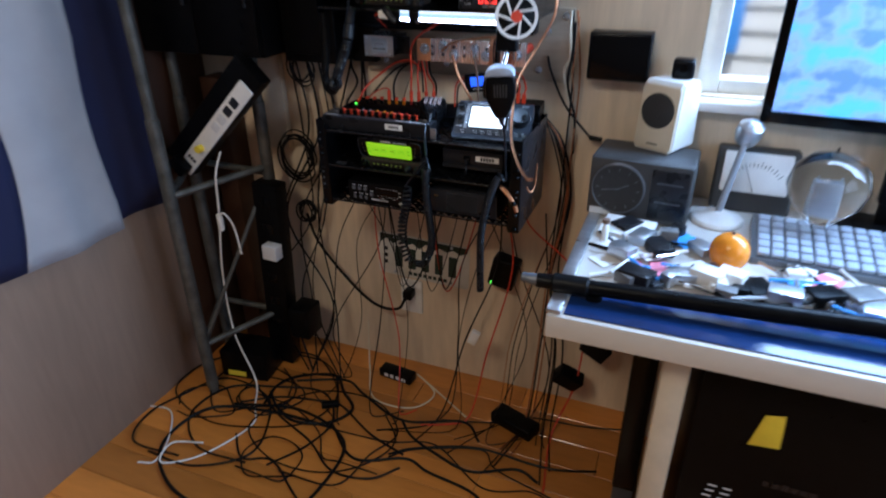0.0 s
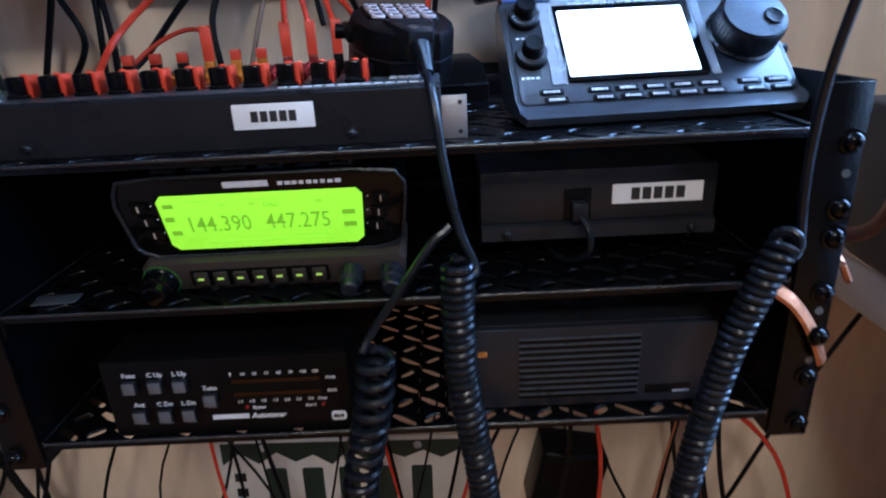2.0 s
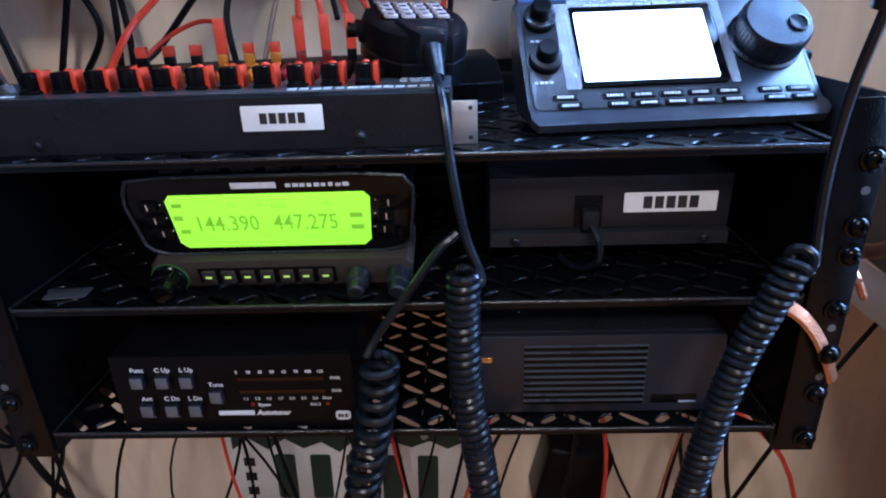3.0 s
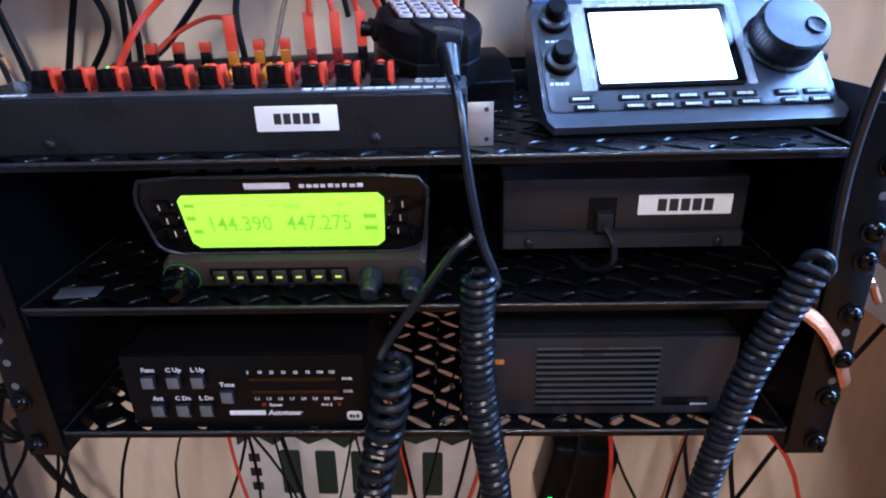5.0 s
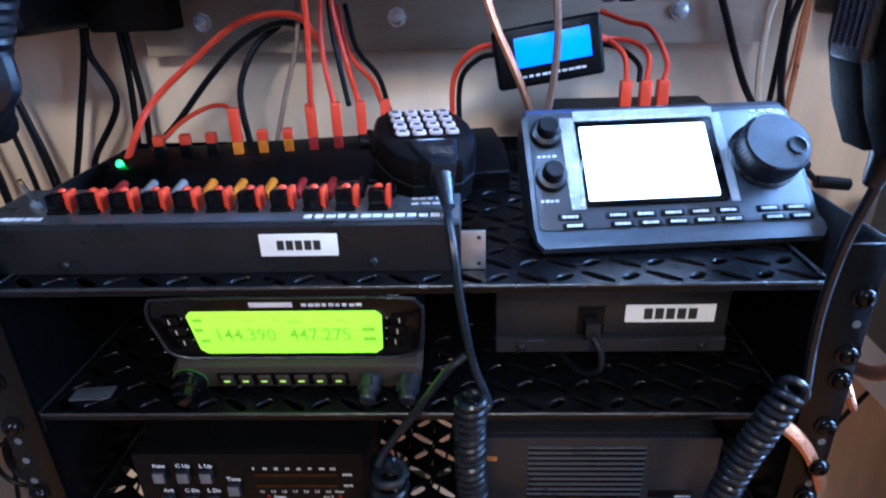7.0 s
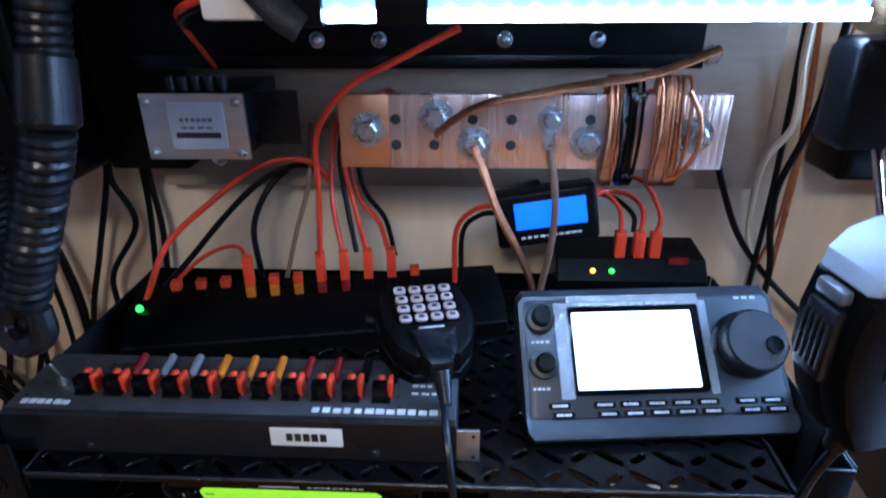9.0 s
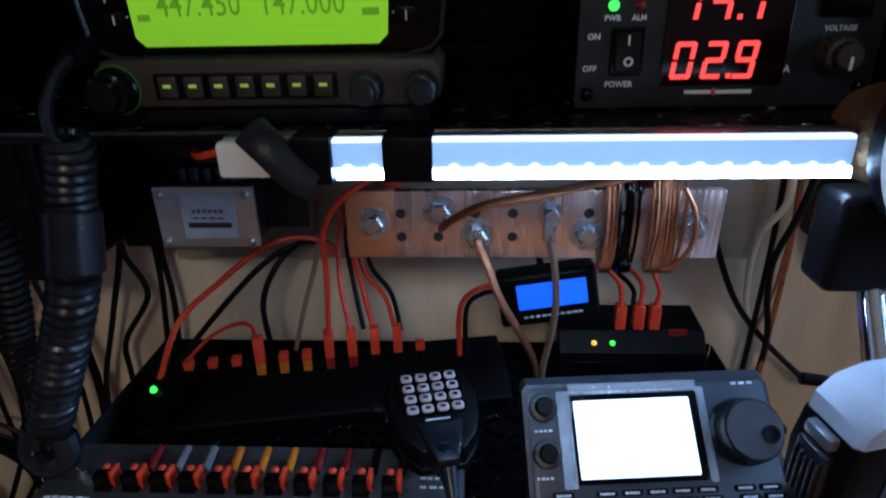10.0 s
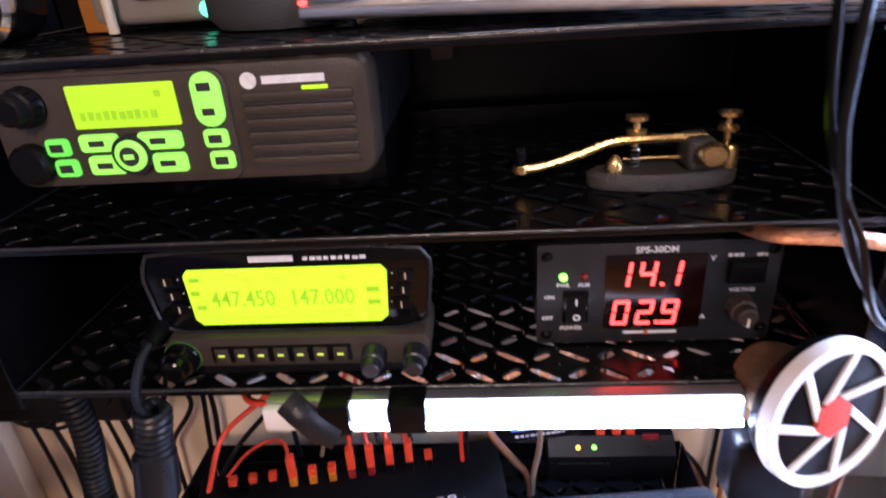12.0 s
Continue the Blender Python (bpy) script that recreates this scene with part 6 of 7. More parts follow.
embossed_plate()
o = thing("wall_outlet", "ivory wall outlet with a plugged black power cord", "outlet", pose(-0.142, 0.2695, 0.175))
part("cover_plate", slab(rrect(0.07, 0.114, 0.004, 4), -0.005, -0.0005, 0.002), "ivory", o)
part("receptacle", slab(rrect(0.034, 0.028, 0.008, 5, 0, -0.02), -0.007, -0.0045, 0.0008), "ivory", o)
part("plug", box(-0.014, 0.014, -0.042, -0.0055, 0.006, 0.034, 0.005, 3), "black", o)
cable("mains_cable", [(-0.142, 0.225, 0.195), (-0.16, 0.20, 0.165), (-0.24, 0.21, 0.16), (-0.33, 0.22, 0.22), (-0.42, 0.22, 0.33), (-0.45, 0.22, 0.42)], 0.0042, "rubber", "thick black power cord from the wall outlet", "wall cables")
a = thing("wall_adapter", "black plug-in adapter with small green lamp", "adapter", pose(0.150, 0.268, 0.335, 0, 12, 0))
part("case", box(-0.036, 0.036, -0.050, -0.001, -0.045, 0.04, 0.006, 3), "black", a)
part("lamp", box(-0.026, -0.022, -0.0515, -0.0495, -0.040, -0.030), "ledgreen", a)
e = thing("cable_joiner", "white inline connector between hanging cords", "connector", pose(0.112, 0.10, 0.20, 0, 20, 0))
part("housing", box(-0.012, 0.012, -0.009, 0.009, -0.02, 0.02, 0.003), "white", e)
p = thing("power_brick", "black power brick with white printed label on the floor", "power adapter", pose(-0.157, 0.175, FLOOR, 0, 0, -6))
part("case", box(-0.055, 0.055, -0.02, 0.02, 0.001, 0.030, 0.004, 3), "black", p)
scribble(-0.035, 0.045, 0.015, 0.012, 4, "print", p, -0.0208, seed=71)
p = thing("power_brick", "black power brick lying on the floor", "power adapter", pose(0.236, 0.10, FLOOR, 0, 0, -20))
part("case", box(-0.065, 0.065, -0.028, 0.028, 0.001, 0.034, 0.005, 3), "black", p)
p = thing("battery", "black sealed battery with green-yellow label on the floor", "battery", pose(-0.60, 0.05, FLOOR, 0, 0, 8))
part("case", box(-0.075, 0.075, -0.05, 0.05, 0.001, 0.095, 0.003), "black", p)
part("sticker", slab(rrect(0.06, 0.018, 0.001, 3, -0.025, 0.018), -0.0512, -0.0502, 0.0002), "yellow", p)
for i, (x, y, z) in enumerate(((0.42, 0.17, 0.20), (0.36, 0.15, 0.10), (0.46, 0.12, 0.30))):
    p = thing("power_brick", "black adapter tangled in the cables beside the desk", "power adapter", pose(x, y, z, 20 * i, 30, 15 * i))
    part("case", box(-0.035, 0.035, -0.02, 0.02, -0.025, 0.025, 0.005, 3), "black", p)
p = thing("cable_plug", "black plug end lying on the floor", "plug", pose(-0.283, -0.014, FLOOR, 0, 0, 30))
part("case", box(-0.025, 0.025, -0.01, 0.01, 0.001, 0.018, 0.004, 3), "black", p)


# ---- left corner: stand, power strips, panel and flag ----
def tower_stand():
    t = thing("tower_stand", "weathered galvanised three-legged tube stand in the corner", "stand", pose(0, 0, 0))
    legs = ((-0.645, -0.08), (-0.515, 0.155), (-0.745, 0.12))
    for x, y in legs:
        part("leg", rod((x, y, FLOOR), (x, y, 1.06), 0.0135, seg=16), "steel", t)
        part("sleeve", rod((x, y, FLOOR + 0.02), (x, y, 0.76), 0.0165, seg=16, edge=0.003), "steel", t)
    for z in (0.10, 0.56):
        for (xa, ya), (xb, yb) in ((legs[0], legs[1]), (legs[1], legs[2]), (legs[0], legs[2])):
            part("brace", rod((xa, ya, z), (xb, yb, z + 0.02), 0.0095, seg=12), "steel", t)
    part("diagonal", rod((-0.645, -0.08, 0.10), (-0.515, 0.155, 0.56), 0.006, seg=10), "steel", t)


def white_power_strip():
    t = thing("power_strip", "white fronted power strip leaning diagonally on the stand", "power strip", Matrix.Translation((-0.572, 0.035, 0.712)) @ pose(0, 0, 0, 0, 46, 0))
    part("case", box(-0.062, 0.028, 0.002, 0.045, -0.18, 0.205, 0.003), "black", t)
    part("front", slab(rrect(0.044, 0.34, 0.003, 4, 0.006, 0), -0.004, 0.002, 0.001), "white", t, "white printed front")
    for i in range(4):
        z = 0.11 - 0.032 * i
        part("outlet_face", slab(rrect(0.024, 0.024, 0.004, 4, 0.006, z), -0.005, -0.003, 0.0006), "slate" if i < 2 else "print", t)
    part("yellow_plug", rod((0.008, -0.02, -0.07), (0.008, -0.003, -0.07), 0.010, seg=14), "yellow", t)
    scribble(-0.008, 0.02, -0.12, 0.012, 3, "ink", t, -0.0045, seed=81)
    part("end_plug", box(-0.03, 0.02, -0.03, 0.0, -0.175, -0.14, 0.004), "black", t)


tower_stand()
white_power_strip()
t = thing("power_strip", "tall black power strip standing against the wall", "power strip", pose(-0.512, 0.105, 0.30, 0, 3, 0))
part("case", box(-0.040, 0.040, 0.0, 0.05, -0.36, 0.245, 0.004), "black", t)
for i in range(6):
    part("outlet_face", slab(rrect(0.034, 0.034, 0.006, 4, 0, 0.19 - 0.08 * i), -0.002, 0.0005, 0.0008), "gloss", t)
part("plug", box(-0.002, 0.045, -0.035, -0.002, 0.03, 0.075, 0.004), "print", t)
tagged(part("adapter_block", box(-0.47, -0.405, 0.09, 0.17, 0.06, 0.16, 0.006, 3), "black"), "black adapter block beside the tall power strip", "adapter")
wc = thing("wall_cabinet", "dark cabinet hanging in the corner above the stand", "cabinet", pose(0, 0, 0))
part("body", box(-0.77, -0.415, 0.08, 0.268, 0.885, 1.5, 0.004), "black", wc)
for x in (-0.769, -0.591):
    dr = part("door", box(x, x + 0.175, 0.062, 0.079, 0.888, 1.497, 0.003), "black", wc)
    part("handle", rod((x + 0.16, 0.052, 1.0), (x + 0.16, 0.052, 1.08), 0.004, seg=10), "dark", dr)
sp = thing("loudspeaker", "black loudspeaker box hanging beside the racks", "loudspeaker", pose(-0.335, 0.15, 0.868))
part("case", box(-0.075, 0.072, 0.0, 0.115, 0.0, 0.42, 0.006, 3), "black", sp)
# black board added only to make this stretch of wall dark
tagged(part("dark_fill_board", box(-0.262, -0.196, 0.225, 0.268, 0.864, 1.35, 0.003), "black"), "black board added where the wall goes dark beside the loudspeaker", "board")
part("grille", slab(rrect(0.125, 0.38, 0.01, 4, 0, 0.21), -0.004, 0.0005, 0.002), "black", sp)
tagged(part("brown_post", box(-0.73, -0.66, 0.19, 0.268, FLOOR, 0.80, 0.004), "brownwood"), "brown stained wooden post in the corner", "post")
tagged(part("corner_board", box(-0.945, -0.775, 0.05, 0.268, FLOOR, 1.6, 0.004), "brownwood"), "dark stained wooden board closing the corner", "board")
tagged(part("pale_board", box(-0.60, -0.50, 0.245, 0.266, 0.60, 0.885, 0.002), "cream"), "pale board end behind the stand", "board")

pn = thing("plywood_panel", "large pale plywood panel standing upright on the floor", "panel", pose(0, 0, 0))
part("sheet", box(-0.80, -0.772, -1.25, 0.015, FLOOR, 1.7, 0.001), "ply", pn)
part("joint_strip", box(-0.7722, -0.7708, -0.655, -0.652, FLOOR, 0.5), "brownwood", pn)


def flag():
    t = thing("cloth_banner", "navy blue and white striped cloth banner hanging over the plywood panel", "banner", pose(0, 0, 0))

    def strip(name, y0, y1, z0a, z0b, material):
        bm = bmesh.new()
        ny, nz_ = 28, 30
        grid = []
        for i in range(ny + 1):
            u = i / ny
            row = []
            for j in range(nz_ + 1):
                v = j / nz_
                zb = z0a + (z0b - z0a) * u
                z = zb + (1.65 - zb) * v
                y = y0(z) + (y1(z) - y0(z)) * u
                w = 0.008 * math.sin(y * 19 + 1.2 * math.sin(z * 3)) + 0.003 * math.sin(y * 47 + z * 5) + 0.004 * noise.noise((y * 9, z * 5, 2))
                row.append(bm.verts.new((-0.752 + w * (1 - 0.3 * v), y, z)))
            grid.append(row)
        for i in range(ny):
            for j in range(nz_):
                bm.faces.new((grid[i][j], grid[i + 1][j], grid[i + 1][j + 1], grid[i][j + 1]))
        ob = part(name, bm, material, t)
        so = ob.modifiers.new("thickness", "SOLIDIFY")
        so.thickness, so.offset = 0.0012, 0
        return ob

    a = lambda z: -0.364 - 0.045 * min(4.0, ((z - 0.755) / 0.27) ** 2)
    b = lambda z: -0.138 - 0.017 * math.sin(max(0, min(1, (z - 0.55) / 0.40)) * math.pi)
    strip("navy_stripe", lambda z: -0.95, a, 0.49, 0.492, "navy")
    strip("white_stripe", a, b, 0.490, 0.479, "cloth")
    strip("navy_stripe", b, lambda z: 0.03, 0.505, 0.503, "navy")


flag()


# ---- desk and what stands on it ----
DT = 0.605


def desk():
    t = thing("desk", "white laminate desk with navy mat and aluminium edge", "desk", pose(0, 0, 0))
    part("top", box(0.376, 2.15, -0.335, 0.262, DT - 0.042, DT, 0.002), "laminate", t)
    part("edge_rail", box(0.374, 0.398, -0.33, 0.255, DT + 0.0005, DT + 0.008, 0.002), "alu", t)
    part("desk_mat", box(0.402, 2.1, -0.325, -0.215, DT + 0.0004, DT + 0.003, 0.001), "deskmat", t, "glossy navy mat")
    for x, y in ((0.585, -0.25), (1.95, -0.25), (0.585, 0.19), (1.95, 0.19)):
        part("leg", box(x - 0.02, x + 0.025, y, y + 0.045, FLOOR, DT - 0.043, 0.003), "cream", t)
    part("rear_panel", box(0.62, 1.95, 0.235, 0.25, 0.2, DT - 0.043, 0.002), "laminate", t)


desk()
cb = thing("cable_box", "tall black cable box beside the desk leg", "cable box")
part("body", box(0.515, 0.565, -0.098, 0.02, FLOOR + 0.09, 0.545, 0.004), "black", cb)
part("cover", box(0.518, 0.562, -0.102, -0.0985, FLOOR + 0.10, 0.53, 0.0012), "rack", cb)
part("foot", box(0.517, 0.563, -0.096, 0.018, FLOOR, FLOOR + 0.0895, 0.003), "slotlip", cb, "pale worn lower end")
pc = thing("computer_tower", "black computer tower under the desk with yellow sticker", "computer", pose(0.79, -0.22, FLOOR))
part("case", box(-0.155, 0.42, 0.0, 0.38, 0.002, 0.56, 0.004), "black", pc)
bm = slab([(-0.062, 0.415), (-0.012, 0.42), (-0.017, 0.492), (-0.048, 0.485)], -0.0015, 0.0, 0.0003)
part("yellow_sticker", bm, "yellow", pc, "yellow sticker")
for i in range(2):
    bars([(-0.105 + 0.026 * i, -0.090 + 0.026 * i, 0.295, 0.299), (-0.108 + 0.026 * i, -0.093 + 0.026 * i, 0.281, 0.285), (-0.111 + 0.026 * i, -0.096 + 0.026 * i, 0.267, 0.271)], "print", pc, -0.0008, "bright_mark")
scribble(-0.02, 0.07, 0.335, 0.014, 6, "slate", pc, -0.0008, seed=91)


def desk_loudspeakers():
    t = thing("clock_radio", "grey boxy clock radio with round dial on the desk", "clock radio", pose(0.468, 0.075, DT + 0.0015, 0, 0, -4))
    part("case", box(-0.102, 0.102, 0.004, 0.135, 0.0, 0.130, 0.006, 3), "boxgrey", t)
    part("front", slab(rrect(0.200, 0.126, 0.006, 4, 0, 0.066), -0.002, 0.005, 0.002), "boxgrey", t)
    for i in range(12):
        part("hour_mark", box(-0.0006, 0.0006, -0.0078, -0.0066, 0.038, 0.044), "grey", t, "", pose(-0.040, 0, 0.068, 0, 30 * i, 0))
    for ang, ln in ((62, 0.024), (-100, 0.034)):
        part("clock_hand", box(-0.0008, 0.0008, -0.0076, -0.0066, -0.004, ln), "grey", t, "", pose(-0.040, 0, 0.068, 0, ang, 0))
    part("dial_face", lathe([(0.052, 0), (0.052, 0.003), (0.049, 0.004), (0.040, 0.001), (0.012, -0.0005), (0.001, 0.001)], along((-0.040, -0.0022, 0.068), (-0.040, -1, 0.068)), 36), "dial", t)
    part("ring", lathe([(0.055, 0), (0.055, 0.003), (0.0525, 0.0045), (0.051, 0.003)], along((-0.040, -0.0022, 0.068), (-0.040, -1, 0.068)), 36, None, True), "grey", t)
    part("control_plate", slab(rrect(0.072, 0.105, 0.002, 3, 0.060, 0.066), -0.004, -0.0018, 0.0008), "slate", t)
    for z in (0.05, 0.09):
        bars([(0.035, 0.085, z, z + 0.003)], "grey", t, -0.0046)
    bars([(-0.094, -0.050, 0.006, 0.020)], "print", t, -0.0026, "maker_mark")
    s = thing("loudspeaker", "small cream loudspeaker with round black cloth on the grey box", "loudspeaker", pose(0.478, 0.155, DT + 0.1325, 0, 0, -26))
    prof = [(0.0, 0.0), (0.012, 0.135), (0.018, 0.142), (0.085, 0.138), (0.092, 0.13), (0.098, 0.0)]
    part("case", side_slab(prof, -0.044, 0.044, 0.006), "ivory", s)
    FF = pose(0, 0.0, 0.0, -5)
    part("front", slab(rrect(0.084, 0.132, 0.010, 5, 0, 0.068), -0.003, 0.003, 0.002), "cream", s, "cream front panel", FF)
    part("speaker_cloth", lathe([(0.036, 0), (0.036, 0.002), (0.030, 0.004), (0.001, 0.005)], along((0, -0.0032, 0.083), (0, -1, 0.083)), 36), "dial", s, "round black speaker cloth", FF)
    bars([(-0.012, 0.012, 0.013, 0.016)], "slate", s, -0.0034, "maker_mark", FF)


def desk_things():
    m = thing("panel_meter", "grey analogue panel meter with white scale on the desk", "meter", pose(0.692, 0.20, DT + 0.001, -6) @ Matrix.Scale(0.93, 4))
    part("case", box(-0.085, 0.085, 0.004, 0.05, 0.0, 0.15, 0.008, 3), "boxgrey", m)
    part("scale", slab(rrect(0.140, 0.092, 0.004, 4, 0, 0.095), -0.001, 0.005, 0.001), "paper", m, "white scale")
    for i in range(15):
        a2 = radians(40 + 100 * i / 14)
        part("tick", box(-0.0006, 0.0006, -0.0016, -0.001, 0.06, 0.068 if i % 2 else 0.072), "ink", m, "", pose(0, 0, 0.05, 0, math.degrees(math.pi / 2 - a2), 0))
    part("needle", box(-0.0006, 0.0006, -0.0022, -0.0016, 0.0, 0.068), "ink", m, "", pose(0, 0, 0.052, 0, -22, 0))
    s = thing("desk_microphone", "pale grey desk microphone on a round base", "microphone", pose(0.630, 0.140, DT + 0.0005))
    part("base", lathe([(0.052, 0), (0.053, 0.004), (0.049, 0.010), (0.030, 0.016), (0.012, 0.024), (0.001, 0.024)], None, 36), "ivory", s)
    part("stem", rod((0, 0, 0.02), (0.022, 0.012, 0.165), 0.0075, 0.006, 14), "keycap", s)
    part("head", lathe([(0.006, -0.03), (0.020, -0.02), (0.026, 0.0), (0.024, 0.018), (0.012, 0.028), (0.001, 0.03)], pose(0.026, 0.022, 0.185, 18, 10, 0), 24), "alu", s)
    b = thing("glass_globe", "large clear glass bulb on its socket on the desk", "glass bulb", pose(0.808, 0.125, DT + 0.0005))
    g = part("bulb", lathe([(0.022, 0.030), (0.034, 0.045), (0.062, 0.075), (0.072, 0.108), (0.064, 0.142), (0.040, 0.165), (0.008, 0.174), (0.001, 0.174)], None, 36), "glass", b, "clear glass bulb")
    part("socket", lathe([(0.040, 0), (0.040, 0.008), (0.024, 0.014), (0.024, 0.034), (0.018, 0.036), (0.001, 0.036)], None, 28), "dark", b)
    part("electrode", box(-0.018, 0.018, -0.008, 0.008, 0.06, 0.115, 0.003), "alu", b)
    part("tip", rod((0, 0, 0.174), (0, 0, 0.184), 0.002, seg=8), "black", b)
    for i in (-1, 1):
        part("support_wire", rod((0.012 * i, 0, 0.036), (0.014 * i, 0, 0.12), 0.0014, seg=6), "zinc", b)
    k = thing("keyboard", "pale grey computer keyboard on the desk", "keyboard", pose(0.690, 0.050, DT + 0.001, 0, 0, -3))
    part("case", side_slab([(-0.085, 0.0), (-0.085, 0.012), (0.085, 0.028), (0.090, 0.024), (0.090, 0.0)], 0.0, 0.44, 0.002), "grey", k)
    key = None
    for r in range(6):
        for c in range(18):
            x, y = 0.020 + c * 0.0235, -0.068 + r * 0.026
            mm = pose(x, y, 0.0135 + 0.0163 * (y + 0.085) / 0.17, 5.4)
            if key is None:
                key = part("key", box(-0.0098, 0.0098, -0.0105, 0.0105, 0, 0.008, 0.002), "keycap", k, "", mm)
            else:
                again(key, mm)
    o = thing("orange_ball", "shiny orange ball lying among desk clutter", "ball", pose(0.646, -0.065, DT + 0.0305))
    part("ball", lathe([(0.001, -0.034)] + [(0.034 * math.cos(radians(a)), 0.034 * math.sin(radians(a)) * 1.06) for a in range(-80, 81, 10)] + [(0.001, 0.0362)], None, 32), "orange", o)
    part("leaf_scar", rod((0, 0, 0.0355), (0.001, 0, 0.040), 0.004, 0.003, 10), "tan", o)
    mo = thing("monitor", "black computer monitor showing a blue-violet picture", "monitor", pose(0.95, 0.20, 0.80, -3, 0, -4))
    part("case", box(-0.275, 0.275, 0.004, 0.045, 0.0, 0.36, 0.004), "black", mo)
    part("bezel", slab(rrect(0.550, 0.36, 0.004, 3, 0, 0.18), -0.002, 0.005, 0.001), "gloss", mo)
    part("screen", slab(rrect(0.515, 0.32, 0.001, 2, 0, 0.185), -0.003, -0.0015, 0.0005), "screen", mo, "glowing blue-violet picture")
    part("neck", box(-0.03, 0.03, 0.01, 0.04, -0.14, 0.01, 0.004), "black", mo)
    part("foot", box(-0.11, 0.11, -0.06, 0.10, -0.194, -0.182, 0.004), "black", mo)
    part("neck_base", box(-0.025, 0.025, 0.012, 0.038, -0.184, -0.135, 0.003), "black", mo)
    bx = thing("wall_box", "small black box hanging on the wall beside the window", "electrical box", pose(0.383, 0.215, 0.862))
    part("case", box(-0.064, 0.064, 0.0, 0.0535, 0.0, 0.098, 0.004, 3), "black", bx)
    part("lid", slab(rrect(0.120, 0.092, 0.004, 4, 0, 0.049), -0.002, 0.001, 0.001), "gloss", bx)
    bo = thing("microphone_boom", "black microphone boom arm lying across the desk front", "boom arm", pose(0, 0, 0))
    part("arm", rod((0.345, -0.270, DT + 0.022), (1.05, -0.238, DT + 0.036), 0.0125, 0.016, 18), "black", bo)
    part("joint", rod((0.37, -0.269, DT + 0.0225), (0.43, -0.266, DT + 0.0235), 0.0165, seg=18, edge=0.003), "rubber", bo)
    part("tip", rod((0.318, -0.271, DT + 0.024), (0.346, -0.270, DT + 0.022), 0.008, 0.0115, 14), "grey", bo)
    part("rest", rod((0.44, -0.2655, DT + 0.0032), (0.44, -0.2655, DT + 0.012), 0.014, seg=12), "black", bo)
    part("rest", rod((0.98, -0.241, DT + 0.0032), (0.98, -0.241, DT + 0.020), 0.014, seg=12), "black", bo)
    c = thing("webcam", "small black camera behind the cream loudspeaker", "webcam", pose(0.515, 0.225, DT + 0.001))
    part("post", rod((0, 0, 0), (0, 0, 0.27), 0.006, seg=10), "black", c)
    part("housing", box(-0.022, 0.022, -0.022, 0.02, 0.27, 0.31, 0.008, 3), "black", c)
    part("lens", rod((0, -0.026, 0.295), (0, -0.021, 0.295), 0.008, seg=16), "gloss", c)
    ms = thing("bottle", "small white bottle with brown cap on the desk", "bottle", pose(0.425, -0.05, DT + 0.0085, 0, 0, 20) @ Matrix.Scale(0.6, 4))
    part("bottle", lathe([(0.010, 0), (0.011, 0.002), (0.011, 0.045), (0.006, 0.055), (0.006, 0.06), (0.001, 0.06)], pose(0, 0, 0), 18), "paper", ms)
    part("cap", lathe([(0.012, 0), (0.012, 0.014), (0.001, 0.015)], pose(0, 0, 0.0605), 18), "tan", ms)


desk_loudspeakers()
desk_things()
rnd = random.Random(23)
for i in range(120):
    x, y = rnd.uniform(0.43, 0.86), rnd.uniform(-0.20, 0.03)
    if (x - 0.646) ** 2 + (y + 0.065) ** 2 < 0.0018 or (x > 0.66 and y > -0.06):
        continue
    kind = i % 4
    z = DT + 0.001 + 0.0016 * (i % 7)
    if kind == 0:
        w, d = rnd.uniform(0.025, 0.07), rnd.uniform(0.02, 0.05)
        ob = part("paper_slip", box(-w / 2, w / 2, -d / 2, d / 2, 0, 0.0012), ("paper", "paper", "navyblue", "pink", "paper")[i // 4 % 5], None, "", pose(x, y, z, rnd.uniform(-3, 3), rnd.uniform(-3, 3), rnd.uniform(0, 180)))
        tagged(ob, ("white", "white", "blue", "pink", "white")[i // 4 % 5] + " paper slip lying among desk clutter", "paper", "desk clutter")
    elif kind == 1:
        a2 = rnd.uniform(0, math.pi)
        dx, dy = 0.045 * math.cos(a2), 0.045 * math.sin(a2)
        ob = part("pen", rod((x - dx, y - dy, z + 0.005), (x + dx, y + dy, z + 0.007), 0.0042, 0.003, 10), rnd.choice(("black", "alu", "navyblue", "white")))
        tagged(ob, "pen lying among papers on the desk", "pen", "desk clutter")
    elif kind == 2:
        w = rnd.uniform(0.012, 0.03)
        ob = part("small_box", box(-w, w, -w * 0.7, w * 0.7, 0, rnd.uniform(0.01, 0.025), 0.002), rnd.choice(("white", "black", "alu", "clear", "dark")), None, "", pose(x, y, z, 0, 0, rnd.uniform(0, 180)))
        tagged(ob, "small box lying among desk clutter", "box", "desk clutter")
    else:
        ob = part("tool", rod((x, y, z + 0.006), (x + rnd.uniform(-0.07, 0.07), y + rnd.uniform(-0.05, 0.05), z + 0.007), 0.005, 0.0025, 10), rnd.choice(("zinc", "chrome", "black")))
        tagged(ob, "small hand tool lying on the desk", "tool", "desk clutter")
tagged(part("note_pad", box(-0.05, 0.05, -0.035, 0.035, 0, 0.012, 0.001), "paper", None, "", pose(0.462, 0.012, DT + 0.006, 8, 0, -8)), "white note pad leaning by the grey loudspeaker", "note pad")


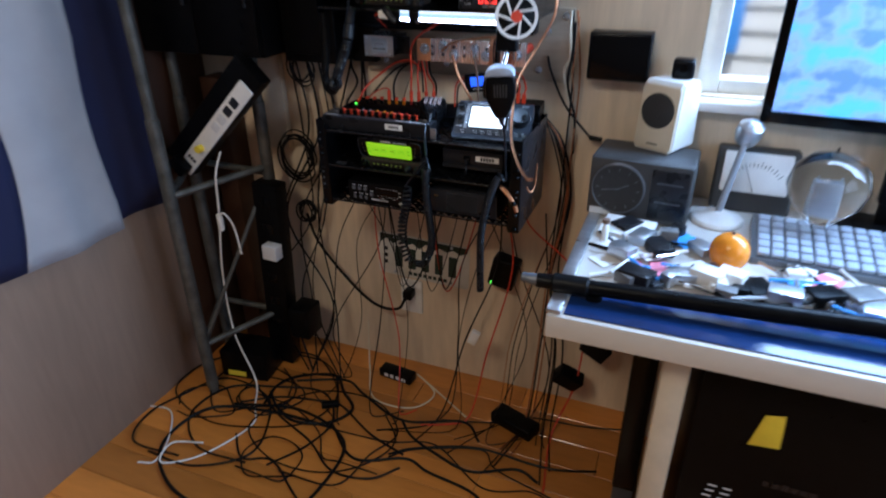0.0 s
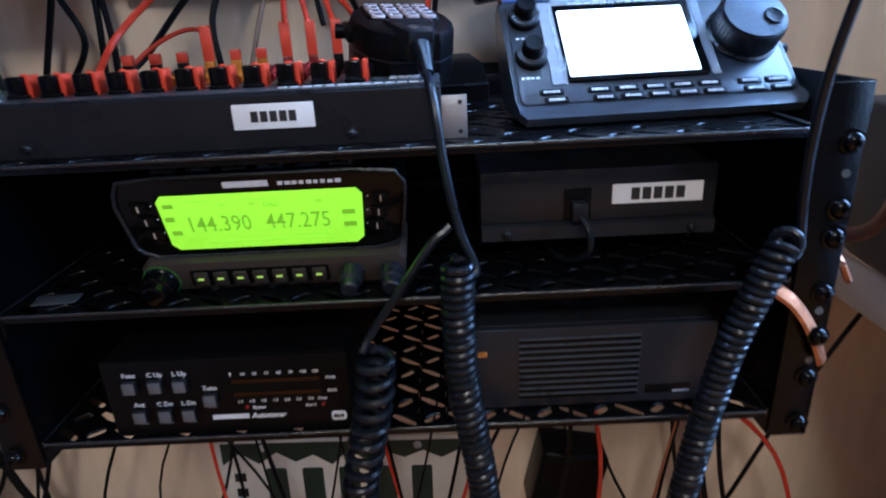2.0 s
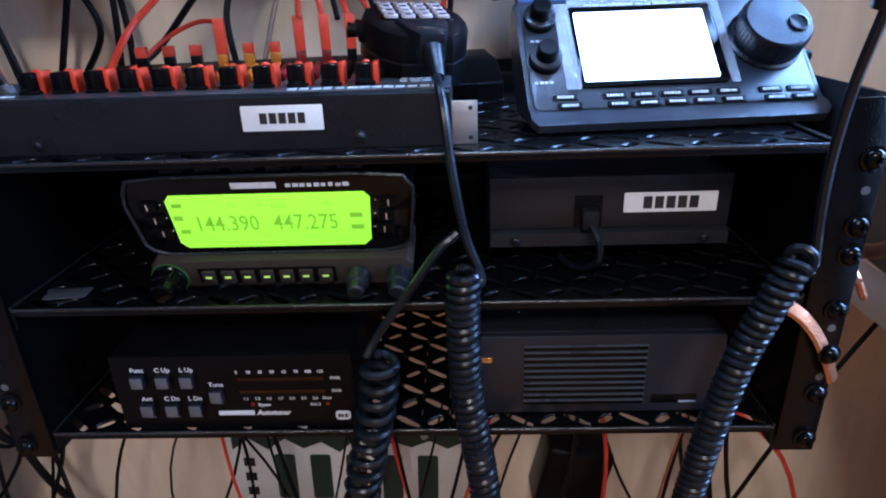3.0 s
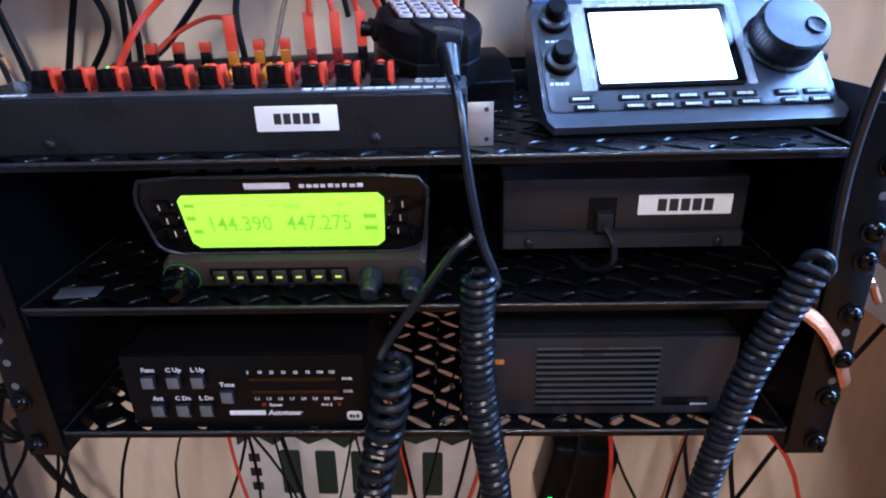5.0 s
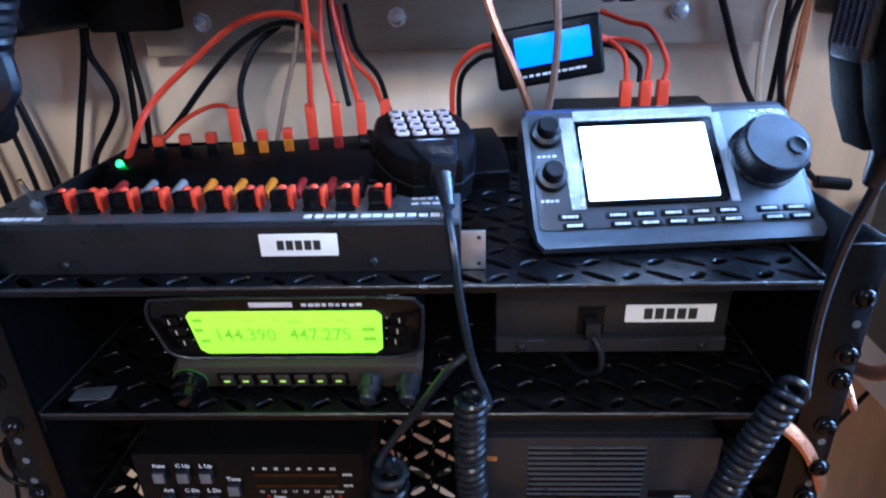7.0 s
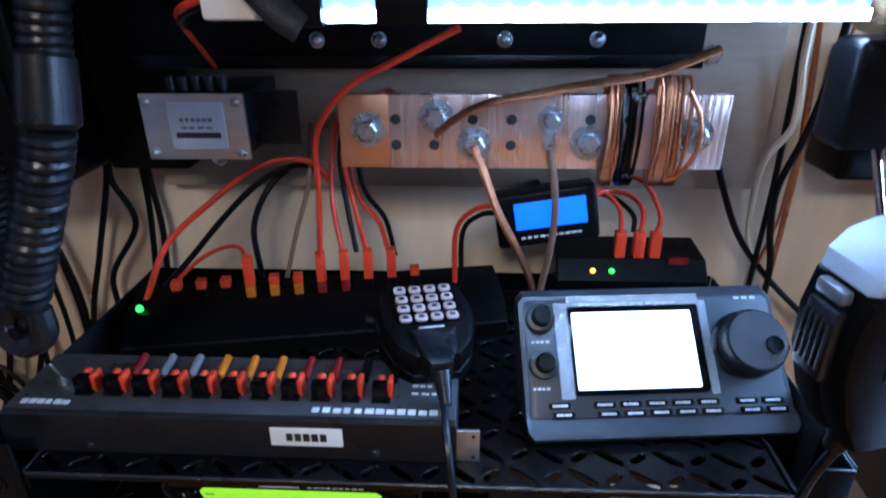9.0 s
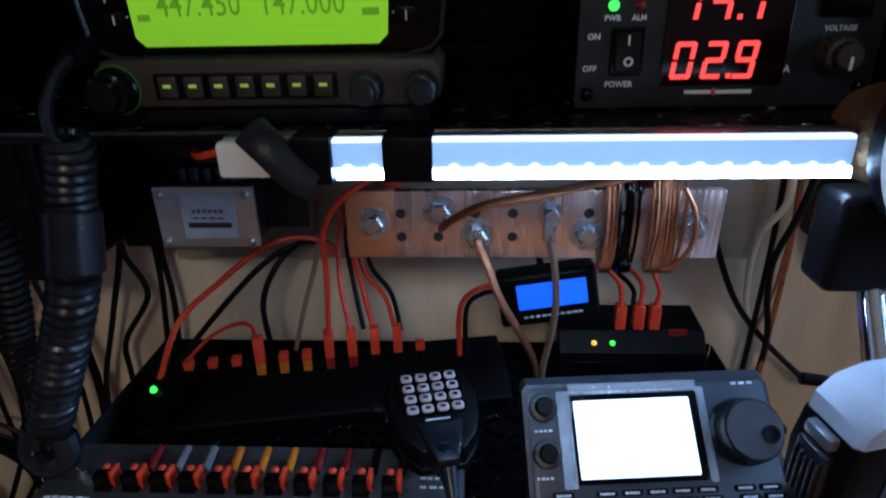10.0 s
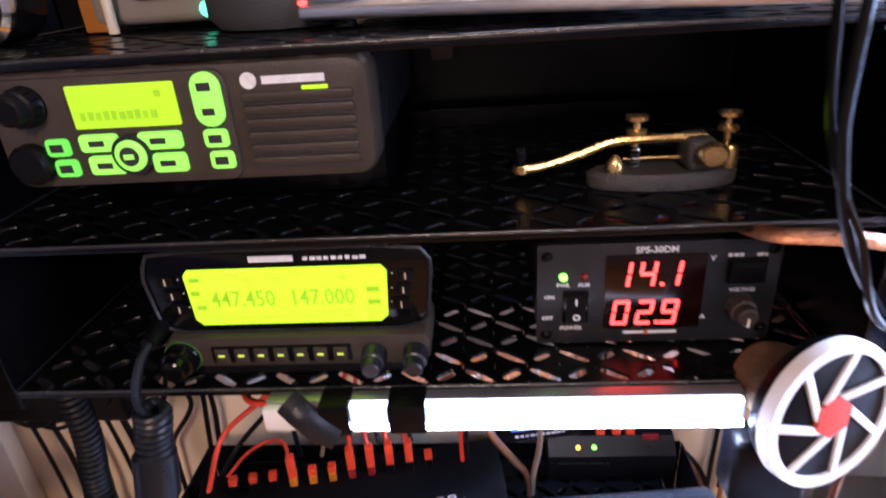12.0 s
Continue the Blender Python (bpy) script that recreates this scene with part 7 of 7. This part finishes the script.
# ---- on top of the upper rack ----
TOP = 1.1935
lp = thing("laptop", "silver laptop standing on top of the upper rack", "laptop", pose(0.118, 0.024, TOP + 0.0005, 0, 0, -17))
part("base", box(-0.160, 0.215, 0.0, 0.11, 0.004, 0.0105, 0.002, 3), "alu", lp)
part("lid", box(-0.155, 0.215, 0.126, 0.134, 0.005, 0.22, 0.003), "alu", lp)
part("screen", slab(rrect(0.32, 0.19, 0.002, 3, 0.045, 0.112), 0.1242, 0.126, 0.0004), "lcdwhite", lp, "white glowing screen")
part("hinge", rod((-0.12, 0.118, 0.009), (0.18, 0.118, 0.009), 0.0045, seg=12), "grey", lp)
for x in (-0.14, 0.145):
    for y in (0.012, 0.10):
        part("foot", rod((x, y, 0.0), (x, y, 0.0045), 0.006, seg=12), "black", lp)
dv = thing("radio_receiver", "warm grey desktop radio with black front and green lamp", "radio", pose(-0.125, 0.115, TOP + 0.0005))
part("case", box(-0.046, 0.030, 0.003, 0.09, 0.003, 0.09, 0.006, 3), "greige", dv)
part("front", slab(rrect(0.05, 0.05, 0.01, 4, 0.002, 0.042), 0.0, 0.004, 0.001), "gloss", dv)
part("lamp", lathe([(0.0045, 0), (0.0045, 0.002), (0.0032, 0.0045), (0.0006, 0.0055)], along((0.026, 0.002, 0.010), (0.026, -1, 0.010)), 16), "ledteal", dv, "round glowing green lamp")
scribble(-0.015, 0.018, 0.03, 0.006, 4, "print", dv, -0.0006, seed=95)
part("post", rod((-0.030, -0.004, 0.0), (-0.030, -0.004, 0.03), 0.003, seg=10), "cream", dv)
gd = thing("desk_clock", "round grey domed device beside the laptop", "clock", pose(-0.050, 0.105, TOP + 0.0005) @ Matrix.Diagonal((1.45, 1, 1, 1)))
part("body", lathe([(0.026, 0), (0.030, 0.006), (0.030, 0.024), (0.022, 0.034), (0.001, 0.036)], None, 28), "boxgrey", gd)
part("lamp", rod((0.012, -0.028, 0.012), (0.012, -0.0305, 0.012), 0.0016, seg=8), "ledred", gd)
kn = thing("round_gauge", "chrome rimmed round black gauge on the rack top", "gauge", pose(-0.205, 0.075, TOP + 0.0005))
part("body", rod((0, 0, 0.022), (0, 0.03, 0.022), 0.0215, seg=28, edge=0.003), "gloss", kn)
part("rim", lathe([(0.0225, 0), (0.0225, 0.004), (0.019, 0.006), (0.0185, 0.002)], along((0, 0, 0.022), (0, -1, 0.022)), 28, None, True), "chrome", kn)
for x, w in ((-0.170, 0.016), (-0.07, 0.02), (-0.046, 0.02)):
    tagged(part("wood_block", box(x - w / 2, x + w / 2, 0.12, 0.15, TOP + 0.0005, TOP + 0.075, 0.002), "plank"), "orange wooden block on the rack top", "block")
tagged(part("brown_tag", slab(rrect(0.016, 0.03, 0.003, 4), 0.0, 0.002, 0.0005), "tan", None, "", pose(0.028, 0.205, 1.170)), "brown paper tag hanging inside the upper rack", "tag")

floor()
